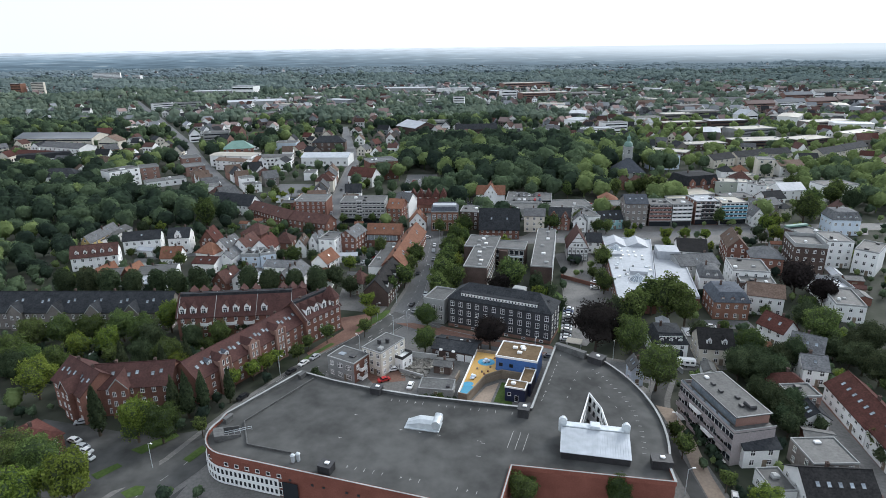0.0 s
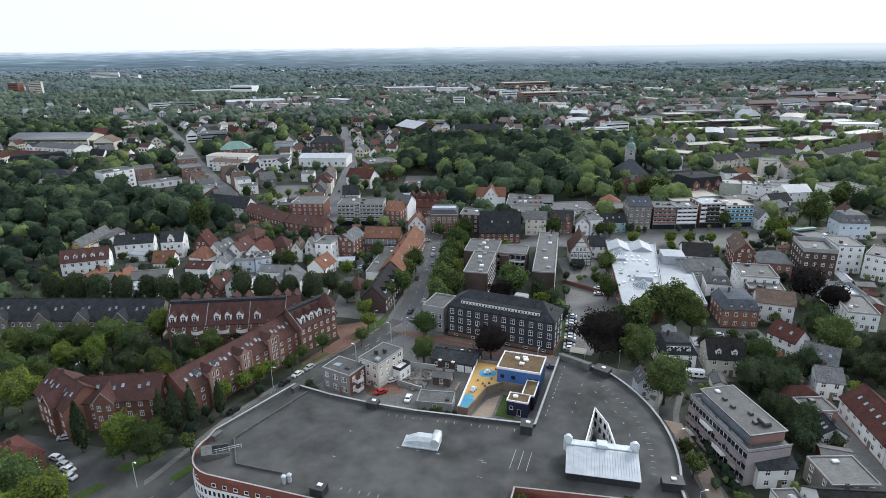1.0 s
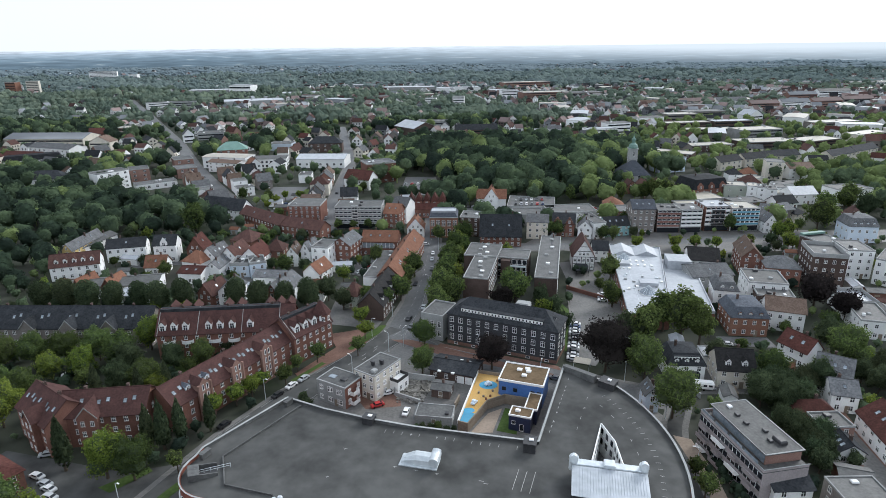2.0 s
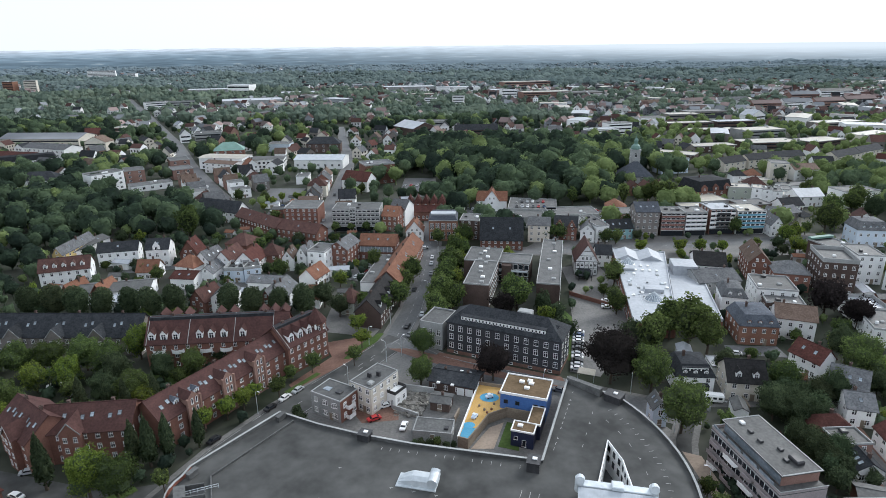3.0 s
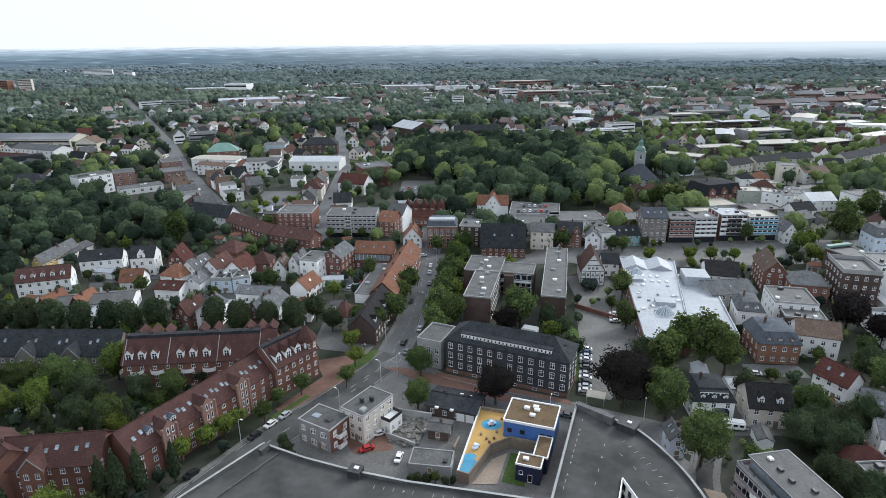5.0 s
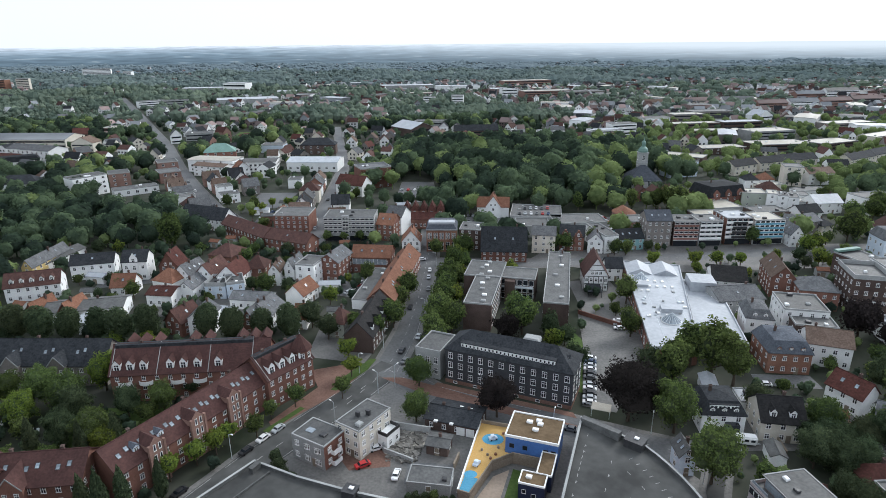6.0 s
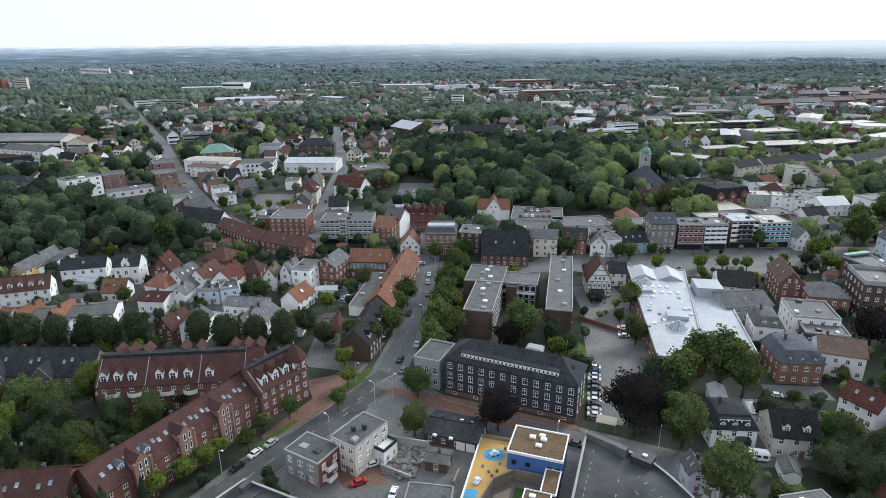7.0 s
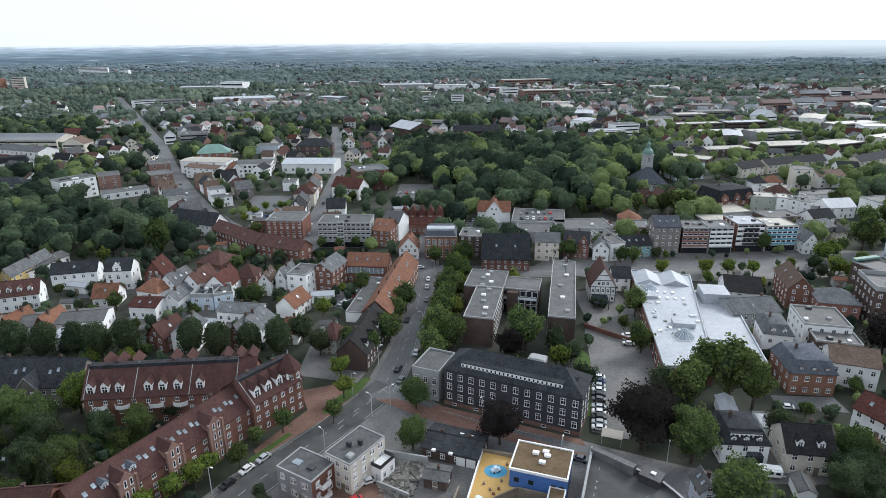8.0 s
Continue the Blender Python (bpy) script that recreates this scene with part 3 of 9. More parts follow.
def backdrop():
    """Wooded land beyond the plain; its glowing colour holds painted haze, paler with distance and towards the sun."""
    m = bpy.data.materials.new("hazy_distance")
    m.use_nodes = True
    n, l = m.node_tree.nodes, m.node_tree.links
    n.remove(n["Principled BSDF"])
    co = n.new("ShaderNodeTexCoord")
    sep = n.new("ShaderNodeSeparateXYZ")
    l.new(co.outputs["Object"], sep.inputs[0])
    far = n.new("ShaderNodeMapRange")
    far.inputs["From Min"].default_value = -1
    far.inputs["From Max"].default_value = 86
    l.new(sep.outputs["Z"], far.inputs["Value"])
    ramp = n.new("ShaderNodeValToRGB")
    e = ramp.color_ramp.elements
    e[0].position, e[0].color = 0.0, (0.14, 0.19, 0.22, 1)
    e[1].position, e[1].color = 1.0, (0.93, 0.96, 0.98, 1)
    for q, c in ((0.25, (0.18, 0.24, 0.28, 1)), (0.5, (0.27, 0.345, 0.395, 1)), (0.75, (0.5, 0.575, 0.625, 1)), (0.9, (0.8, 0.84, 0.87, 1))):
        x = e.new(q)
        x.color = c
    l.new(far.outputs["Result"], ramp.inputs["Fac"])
    no = n.new("ShaderNodeTexNoise")
    no.inputs["Scale"].default_value = 0.0035
    no.inputs["Detail"].default_value = 6
    flat = n.new("ShaderNodeVectorMath")
    flat.operation = "MULTIPLY"
    flat.inputs[1].default_value = (2.2, 2.2, 16)  # long low bands of wood and field
    l.new(co.outputs["Object"], flat.inputs[0])
    l.new(flat.outputs[0], no.inputs["Vector"])
    tone = n.new("ShaderNodeMapRange")
    tone.inputs["From Min"].default_value = 0.35
    tone.inputs["From Max"].default_value = 0.65
    tone.inputs["To Min"].default_value = 0.78
    tone.inputs["To Max"].default_value = 1.2
    l.new(no.outputs["Fac"], tone.inputs["Value"])
    hs = n.new("ShaderNodeHueSaturation")
    l.new(tone.outputs["Result"], hs.inputs["Value"])
    l.new(ramp.outputs["Color"], hs.inputs["Color"])
    fields = n.new("ShaderNodeMapRange")  # pale fields between the woods
    fields.inputs["From Min"].default_value = 0.62
    fields.inputs["From Max"].default_value = 0.68
    fields.inputs["To Max"].default_value = 0.45
    l.new(no.outputs["Fac"], fields.inputs["Value"])
    crop = n.new("ShaderNodeMix")
    crop.data_type = "RGBA"
    crop.inputs["B"].default_value = (0.56, 0.60, 0.58, 1)
    l.new(fields.outputs["Result"], crop.inputs["Factor"])
    l.new(hs.outputs["Color"], crop.inputs["A"])
    # sun-side glare, painted as a pale mix that grows with height
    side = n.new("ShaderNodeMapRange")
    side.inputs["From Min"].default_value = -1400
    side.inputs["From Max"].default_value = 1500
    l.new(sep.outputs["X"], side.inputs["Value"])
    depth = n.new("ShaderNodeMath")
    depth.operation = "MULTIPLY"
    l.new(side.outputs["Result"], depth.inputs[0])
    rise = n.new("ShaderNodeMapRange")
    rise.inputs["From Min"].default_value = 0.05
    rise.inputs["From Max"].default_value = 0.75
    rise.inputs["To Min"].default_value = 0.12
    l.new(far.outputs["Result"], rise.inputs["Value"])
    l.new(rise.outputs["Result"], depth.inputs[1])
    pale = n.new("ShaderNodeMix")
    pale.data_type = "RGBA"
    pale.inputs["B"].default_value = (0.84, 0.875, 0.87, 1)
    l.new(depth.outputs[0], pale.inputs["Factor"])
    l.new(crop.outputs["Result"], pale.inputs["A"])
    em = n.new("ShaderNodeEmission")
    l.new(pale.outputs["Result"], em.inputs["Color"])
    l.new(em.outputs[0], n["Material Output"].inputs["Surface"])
    bm = bmesh.new()
    rows = []
    rng = random.Random(5)
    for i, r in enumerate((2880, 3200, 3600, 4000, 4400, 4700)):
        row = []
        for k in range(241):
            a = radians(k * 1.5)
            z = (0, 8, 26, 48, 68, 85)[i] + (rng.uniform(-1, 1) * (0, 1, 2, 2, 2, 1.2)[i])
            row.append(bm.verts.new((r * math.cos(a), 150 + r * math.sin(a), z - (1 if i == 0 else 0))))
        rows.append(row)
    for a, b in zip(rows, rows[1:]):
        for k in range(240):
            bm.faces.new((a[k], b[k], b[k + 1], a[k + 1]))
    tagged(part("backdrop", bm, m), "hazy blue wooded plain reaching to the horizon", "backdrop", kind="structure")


backdrop()

ROADS = {
    "main": ([(-28, 172), (-19, 190), (-14.6, 215), (-12.2, 245), (-10.4, 288), (-10, 330)], 7.4),
    "southwest": ([(-17, 193), (-30, 172), (-43, 153), (-53.5, 134), (-62, 112), (-70, 98), (-84, 70)], 9.5),
    "east": ([(-19, 191), (-5, 178), (9, 171.5), (28, 164), (44, 157), (62, 150)], 8),
    "northwest": ([(-64, 303), (-75, 306), (-95, 322), (-117, 346), (-139, 373), (-169, 421), (-212, 494), (-268, 599), (-430, 870), (-600, 1150)], 9),
    "north": ([(-64, 303), (-68, 318), (-73, 367), (-78, 435), (-82, 485), (-97, 564), (-132, 730)], 6.5),
    "lane": ([(60, 150), (55.0, 140), (51.4, 129), (50.8, 116), (51.2, 100), (52.6, 80)], 3.4),
    "lane_east": ([(104, 175), (97.5, 152), (95, 135), (92.5, 108), (91, 90)], 4.5),
    "square_street": ([(-10, 281), (40, 279), (100, 286), (160, 294), (240, 300)], 9),
}
for i, (key, (pts, wide)) in enumerate(ROADS.items()):
    bm = bmesh.new()
    strip(bm, pts, wide + 3.0, 0.034 + i * 0.005)
    walkway = part("pavement", bm, "redpave" if key == "lane_east" else "paving")
    tagged(walkway, "grey slab pavement along a town street", "pavement", kind="structure")
    bm = bmesh.new()
    strip(bm, pts, wide, 0.09 + i * 0.006)
    road = part("road", bm, "deck" if key in ("southwest", "lane") else "paving" if key == "lane_east" else "asphalt")
    tagged(road, "grey asphalt town street with worn lane paint", "road", kind="structure")
    take_line(pts, wide / 2 + 0.6)
    # dashed centre line
    if wide > 6:
        bm = bmesh.new()
        box(bm, -1.0, 1.0, -0.07, 0.07, 0, 0.012)
        me = bpy.data.meshes.new("lane_dash")
        bm.to_mesh(me)
        bm.free()
        me.materials.append(M["mark"])
        for x, y, a in along(pts, 6.0, 2.0):
            if y < 330:
                again("lane_dash", me, road, pose(x, y, 0.094 + i * 0.006, 0, 0, a))


def area(name, ring, z, mat, label, category="pavement", hold=True):
    bm = bmesh.new()
    poly(bm, [(x, y, z) for x, y in ring])
    ob = part(name, bm, mat)
    bmesh_normals = ob.data.polygons[0].normal.z
    if bmesh_normals < 0:
        ob.data.flip_normals()
    tagged(ob, label, category, kind="structure")
    if hold:
        xs, ys = [p[0] for p in ring], [p[1] for p in ring]
        n = len(ring)
        step = 4.0
        x = min(xs)
        while x <= max(xs):
            y = min(ys)
            while y <= max(ys):
                inside = False
                for i in range(n):
                    (x0, y0), (x1, y1) = ring[i], ring[i - 1]
                    if (y0 > y) != (y1 > y) and x < (x1 - x0) * (y - y0) / (y1 - y0) + x0:
                        inside = not inside
                if inside:
                    take(x, y, 2.4)
                y += step
            x += step
    return ob


area("pavement", [(-60, 98), (-50, 60), (60, 60), (56, 140), (46, 158), (-5, 168), (-38, 156), (-54, 128)], 0.022, "paving", "paved yard round the large store", hold=False)
area("parking_lot", [(34, 172), (42, 169), (55, 190), (59, 222), (44, 228), (41, 205)], 0.14, "paving", "grey paved car park beside the office building", "parking lot")
area("square", [(62, 268), (100, 268), (150, 272), (205, 284), (216, 303), (160, 304), (88, 301), (40, 292), (34, 284)], 0.13, "paving", "wide grey-paved town square", "square", hold=False)
area("yard", [(46, 196), (62, 190), (66, 230), (62, 262), (46, 258)], 0.072, "paving", "paved yard between the school and the shopping hall", "yard", hold=False)
area("court", [(-106, 130), (-72, 122), (-66, 108), (-84, 98), (-118, 104)], 0.06, "deck", "dark asphalt courtyard with parked cars", "courtyard")
area("yard", [(-44, 198), (-26, 194), (-21, 212), (-30, 222), (-44, 222)], 0.075, "paving", "grey paved yard at the street corner", "yard")
area("pavement", [(-41, 190), (-37, 181), (-46, 165), (-44, 162), (-31, 178), (-27, 186), (-30, 194)], 0.12, "redpave", "red clinker pavement at the corner of the brick terrace", hold=False)
area("pavement", [(-20, 186), (-8, 178), (10, 170), (30, 161.5), (31, 163.5), (12, 173), (-4, 181.5), (-14, 186)], 0.16, "redpave", "red clinker pavement on the junction", hold=False)
area("pavement", [(-4, 183.5), (31, 169), (31.5, 166.5), (28, 168.2), (8, 176), (-5, 182)], 0.15, "redpave", "red clinker pavement before the dark office building", hold=False)
area("verge", [(-33.2, 179.6), (-31.6, 179.2), (-24.4, 190.4), (-22.6, 196.4), (-24.4, 196.8), (-30.4, 187.0)], 0.17, "lawn", "narrow mown grass verge at the junction", "lawn")
area("verge", [(-46.4, 161.2), (-45.0, 160.4), (-38.2, 170.8), (-39.6, 171.6)], 0.17, "lawn", "narrow mown grass strip before the corner terrace", "lawn", hold=False)
area("pavement", [(-130, 60), (-44, 60), (-52, 100), (-57, 127), (-72, 123), (-86, 97), (-130, 97)], 0.016, "deck", "worn asphalt round the street junction", hold=False)
area("lawn", [(-96, 148), (-66, 146), (-58, 160), (-60, 172), (-94, 171)], 0.02, "lawn", "overgrown meadow of the garden court", "lawn", hold=False)
area("lawn", [(32, 180), (40, 176), (44, 200), (40, 214), (36, 205)], 0.05, "lawn", "mown lawn beside the office building", "lawn", hold=False)
area("yard", [(-40, 152), (-16, 168), (2, 168), (2, 140), (-20, 134), (-40, 141)], 0.082, "paving", "worn yard behind the cream house", "yard", hold=False)
area("path", [(53.2, 136), (57.0, 134.4), (57.7, 121), (56.6, 109), (56.8, 98), (57.6, 84), (54.2, 84), (53.2, 98), (53.1, 109), (54.1, 121)], 0.14, "sand", "sandy footpath beside the lane", "path", hold=False)
area("pavement", [(-22, 184), (-8, 177), (6, 170), (4, 166), (-14, 166), (-26, 171)], 0.03, "paving", "grey paved corner behind the cream house", hold=False)
area("yard", [(62, 172), (84, 170), (86, 154), (62, 154)], 0.078, "paving", "paved yard between white houses", "yard", hold=False)
area("yard", [(-60, 250), (-28, 240), (-22, 262), (-40, 268)], 0.08, "asphalt", "asphalt school yard with parked cars", "yard", hold=False)


area("parking_lot", [(6, 318), (40, 316), (42, 352), (8, 352)], 0.06, "asphalt", "car park behind the houses of the square", "parking lot")
area("parking_lot", [(44, 318), (110, 318), (112, 350), (46, 352)], 0.062, "paving", "paved car park behind the houses of the square", "parking lot")
area("parking_lot", [(-34, 385), (-8, 385), (-12, 440), (-34, 440)], 0.064, "asphalt", "car park beside the park trees", "parking lot")
area("field", [(-224, 650), (-160, 648), (-168, 690), (-230, 692)], 0.066, "lawn", "bright green playing field among trees", "field")
take(-192, 636, 12)
take(-205, 636, 12)
take(-178, 634, 12)
area("yard", [(-120, 372), (-98, 372), (-98, 410), (-122, 410)], 0.068, "asphalt", "yard with parked cars between town houses", "yard")

# ------------------------------------------------------------ the store with the car park on its roof
def store():
    root = thing("department_store", pose(0, 0, 0), "large red brick store with car park on its grey flat roof", "store")
    top = 7.0
    arc = [(-1.5 + 49.7 * math.cos(radians(a)), 121 + 49.7 * math.sin(radians(a))) for a in range(-26, 33, 4)]
    ring = [(8, 89), (11.9, 102.6)] + [(44.2, 97.6)] + arc[1:] + [(30, 156.3), (18.6, 123.4), (-9, 128.9), (-20, 132), (-31, 136), (-41.2, 140.8)]
    bend = [(-47.5 + 8.6 * math.cos(radians(a)), 114.2 + 8.6 * math.sin(radians(a))) for a in range(140, 251, 12)]
    ring += [(-54.6, 121.3)] + bend[1:]
    slot = [(34.0, 130.3), (28.9, 117.0), (35.2, 115.5), (35.5, 123.6)]

    def filled(bm, z):
        loops = []
        for r in (ring, slot):
            vs = [bm.verts.new((x, y, z)) for x, y in r]
            loops += [bm.edges.new((vs[i], vs[(i + 1) % len(vs)])) for i in range(len(vs))]
        bmesh.ops.triangle_fill(bm, edges=loops, use_beauty=True)

    bm = bmesh.new()
    filled(bm, top)
    bmesh.ops.recalc_face_normals(bm, faces=bm.faces)
    deck = part("roof_deck", bm, "deck", root, "worn grey asphalt car park deck")
    if deck.data.polygons[0].normal.z < 0:
        deck.data.flip_normals()
    # outer walls
    bm = bmesh.new()
    for i in range(len(ring)):
        (x0, y0), (x1, y1) = ring[i], ring[(i + 1) % len(ring)]
        poly(bm, [(x0, y0, 0), (x1, y1, 0), (x1, y1, top), (x0, y0, top)])
    bmesh.ops.remove_doubles(bm, verts=bm.verts, dist=0.001)
    part("wall", bm, "brick_store", root)
    # parapet, edge by edge
    n = len(ring)
    for i in range(n):
        (x0, y0), (x1, y1) = ring[i], ring[(i + 1) % n]
        L, a = math.hypot(x1 - x0, y1 - y0), math.degrees(math.atan2(y1 - y0, x1 - x0))
        bm = bmesh.new()
        box(bm, -0.1, L + 0.1, -0.12, 0.28, -0.3, 0.75)
        p = part("parapet", bm, "felt" if y0 > 122 or x0 > 46 else "brick_store", root)
        p.matrix_basis = pose(x0, y0, top + 0.004 * (i % 2), 0, 0, a)
        bm = bmesh.new()
        box(bm, -0.12, L + 0.12, *((-0.15, 0.13) if y0 < 116 and x0 < 12 else (-0.17, 0.33)), 0.75, 0.82)
        part("coping", bm, "concrete", p, "pale metal coping")
    # the light well
    for i in range(4):
        (x0, y0), (x1, y1) = slot[i], slot[(i + 1) % 4]
        L, a = math.hypot(x1 - x0, y1 - y0), math.degrees(math.atan2(y1 - y0, x1 - x0))
        bm = bmesh.new()
        box(bm, 0, L, -0.1, 0.1, -6.9, 0.6)
        p = part("well_wall", bm, "white", root, "white wall of the light well")
        p.matrix_basis = pose(x0, y0, top, 0, 0, a)
        for k in range(int(L / 2)):
            for z in (-1.8, -4.4):
                window(p, pose((k + 0.5) * L / int(L / 2), 0.102, z, 0, 0, 180), 1.4, 1.8, False)
    bm = bmesh.new()
    poly(bm, [(x, y, 0.2) for x, y in slot])
    part("well_floor", bm, "asphalt", root)
    # stair heads
    for x, y, a, w, dd, h in ((-19.6, 131.4, -18, 2.6, 2.4, 1.6), (16.6, 121.6, -14, 2.6, 3.0, 2.2), (-26.5, 101.6, -18, 2.8, 2.4, 1.8), (39.6, 146.6, -38, 4.0, 3.2, 1.8), (43.0, 103.2, -8, 4.0, 2.6, 2.0)):
        bm = bmesh.new()
        box(bm, -w / 2, w / 2, -dd / 2, dd / 2, 0, h)
        box(bm, -w / 2 - 0.12, w / 2 + 0.12, -dd / 2 - 0.12, dd / 2 + 0.12, h, h + 0.14)
        s = part("stair_head", bm, "darkmetal", root, "dark clad stair head on the deck")
        s.matrix_basis = pose(x, y, top + 0.004, 0, 0, a)
        roof_box(s, 0.2, 0.1, h + 0.142, 0.9, 0.7, 0.3, "trim", "vent")
    bm = bmesh.new()
    vs = box(bm, 0, 9.6, -1.7, -0.3, 0, 1.5)
    for v in vs:
        if v.co.x > 5 and v.co.z > 1:
            v.co.z = 2.0
    s = part("ramp_cover", bm, "felt", root, "long low grey ramp cover on the deck edge")
    s.matrix_basis = pose(30.6, 156.0, top + 0.004, 0, 0, -44)
    # the low wall along the down ramp
    for p, q in (((-37.2, 137.7), (-49.3, 118.7)), ((-49.3, 118.7), (-45.8, 110.0)), ((-45.8, 110.0), (-35.3, 107.1))):
        L, a = math.hypot(q[0] - p[0], q[1] - p[1]), math.degrees(math.atan2(q[1] - p[1], q[0] - p[0]))
        bm = bmesh.new()
        box(bm, 0, L, -0.12, 0.12, 0, 0.5)
        w = part("ramp_wall", bm, "felt", root)
        w.matrix_basis = pose(*p, top + 0.004, 0, 0, a)
    for x, y in ((-53.2, 119.0), (-40.4, 138.6)):
        bm = bmesh.new()
        box(bm, -1.2, 1.2, -0.5, 0.5, 0, 1.3)
        box(bm, -1.3, 1.3, -0.6, 0.6, 1.3, 1.42)
        w = part("ramp_kiosk", bm, "felt", root)
        w.matrix_basis = pose(x, y, top + 0.004, 0, 0, 65)
    bm = bmesh.new()
    for z in (0.55, 1.05):
        tube(bm, (0, 0, z), (6.5, 0, z), 0.05, 0.05, 6)
    for k in range(6):
        tube(bm, (k * 1.3, 0, 0), (k * 1.3, 0, 1.05), 0.05, 0.05, 6)
    w = part("ramp_rail", bm, "metal", root, "galvanised rail")
    w.matrix_basis = pose(-52.6, 113.2, top + 0.004, 0, 0, 22)
    # dark plate as painted shade of the ramp mouth behind the bend, with its side walls and posts
    bm = bmesh.new()
    box(bm, -2.6, 2.6, -1.5, 1.5, 0, 0.06)
    slot = part("ramp_mouth", bm, "darkmetal", root, "dark plate standing in for the shaded car ramp opening")
    slot.matrix_basis = pose(-51.6, 113.6, top + 0.004, 0, 0, 24)
    for y in (-1.7, 1.7):
        bm = bmesh.new()
        vs = box(bm, -2.8, 2.8, y - 0.14, y + 0.14, 0, 1.5)
        for v in vs:
            if v.co.x > 2 and v.co.z > 1:
                v.co.z = 0.7
        part("ramp_side", bm, "felt", slot)
    bm = bmesh.new()
    slab(bm, [(-2.8, -1.84, 1.55), (-0.6, -1.84, 1.3), (-0.6, 1.84, 1.3), (-2.8, 1.84, 1.55)], 0.14)
    part("ramp_roof", bm, "felt", slot)
    # air plant: a duct run with round ends
    bm = bmesh.new()
    box(bm, -4.6, 3.6, -2.0, 2.0, 0, 0.2)
    arch = [(-1.6, 0.2), (1.5, 0.2), (1.5, 1.3), (1.0, 2.1), (0.2, 2.4), (-0.7, 2.2), (-1.4, 1.5)]
    a = [bm.verts.new((-1.4, y, z)) for y, z in arch]
    b = [bm.verts.new((2.2, y, z)) for y, z in arch]
    c = [bm.verts.new((-4.2, y * 0.85, 0.2 + (z - 0.2) * 0.35)) for y, z in arch]
    for p, q in ((a, b), (c, a)):
        for k in range(7):
            bm.faces.new((p[k], q[k], q[(k + 1) % 7], p[(k + 1) % 7]))
    bm.faces.new(b)
    bm.faces.new(c[::-1])
    bmesh.ops.recalc_face_normals(bm, faces=bm.faces)
    for x in (-1.4, 0.3, 2.1):  # flanges between the duct lengths
        box(bm, x - 0.06, x + 0.06, -1.7, 1.6, 0.2, 0.5)
    tube(bm, (2.9, -1.9, 1.7), (2.9, 1.2, 1.9), 1.05, 1.05, 18)
    tube(bm, (2.9, 0.9, 1.9), (2.9, 1.7, 2.5), 1.05, 0.9, 18)
    box(bm, 2.2, 3.5, -1.5, 1.2, 0.2, 1.4)
    ah = part("air_plant", bm, "metal", root, "galvanised roof air-handling plant")
    ah.matrix_basis = pose(-6.6, 117.2, top + 0.004, 0, 0, -12)
    # white plant house with ribbed roof
    hall = part("plant_house", bmesh.new(), "sheet", root, "low plant house with white ribbed sheet roof")
    hall.matrix_basis = pose(30.3, 107.6, top + 0.004, 0, 0, -11)
    bm = bmesh.new()
    box(bm, -7.1, 7.1, -3.3, 3.6, 0, 1.75)
    part("hall_wall", bm, "darkmetal", hall)
    bm = bmesh.new()
    for k in range(28):
        x = -7.3 + k * 14.6 / 28
        slab(bm, [(x, -3.6, 1.8), (x + 14.6 / 28, -3.6, 1.8), (x + 14.6 / 28, 3.9, 2.9), (x, 3.9, 2.9)], 0.1)
        box(bm, x - 0.05, x + 0.05, -3.6, 3.9, 0, 0.08, 0, Matrix.Translation((0, 0, 2.33)) @ Matrix.Rotation(math.atan2(1.1, 7.5), 4, "X") @ Matrix.Translation((0, 0, 0.02)))
    part("hall_roof", bm, "sheet", hall)
    bm = bmesh.new()
    box(bm, -6.6, 6.2, 0, 1.9, 0, 1.9)
    for x in (-6.0, -2.0, 2.0, 5.6):
        box(bm, x - 0.12, x + 0.12, 0.7, 0.94, -1.2, 0)
    for x in (-7.0, 6.6):
        tube(bm, (x, 0.9, 0.1), (x, 0.9, 3.0), 0.95, 0.95, 14)
        tube(bm, (x, 0.9, 3.0), (x, -0.4, 3.3), 0.8, 0.8, 12)
    box(bm, -1.1, 1.1, -0.4, 1.7, 1.9, 2.7)
    bmesh.ops.bevel(bm, geom=[e for e in bm.edges if e.calc_length() > 1.5], offset=0.1, segments=2, affect="EDGES")
    du = part("duct", bm, "metal", hall, "galvanised duct with round cowls")
    du.matrix_basis = pose(0, 4.1, 1.2)
    # twin vents by the front edge
    for k in range(2):
        bm = bmesh.new()
        tube(bm, (0, 0, 0), (0, 0, 1.7), 0.4, 0.4, 12)
        tube(bm, (0, 0, 1.7), (0, 0, 2.0), 0.55, 0.3, 12)
        v = part("vent", bm, "metal", root)
        v.matrix_basis = pose(-34.2 + k * 1.0, 104.4 + k * 0.5, top + 0.004)
    # bay marks: short crosses of paint
    bm = bmesh.new()
    box(bm, -0.42, 0.42, -0.05, 0.05, 0, 0.012)
    box(bm, -0.05, 0.05, -0.34, -0.05, 0, 0.012)
    me = bpy.data.meshes.new("bay_mark")
    bm.to_mesh(me)
    bm.free()
    me.materials.append(M["mark"])
    bm = bmesh.new()
    box(bm, -0.5, 0.5, -0.05, 0.05, 0, 0.012)
    tick = bpy.data.meshes.new("bay_mark")
    bm.to_mesh(tick)
    bm.free()
    tick.materials.append(M["mark"])
    rng = random.Random(3)

    def marks(p, q, step, turn):
        L = math.hypot(q[0] - p[0], q[1] - p[1])
        a = math.degrees(math.atan2(q[1] - p[1], q[0] - p[0]))
        for i in range(int(L / step)):
            if rng.random() < 0.86:
                u = (i + 0.5) * step / L
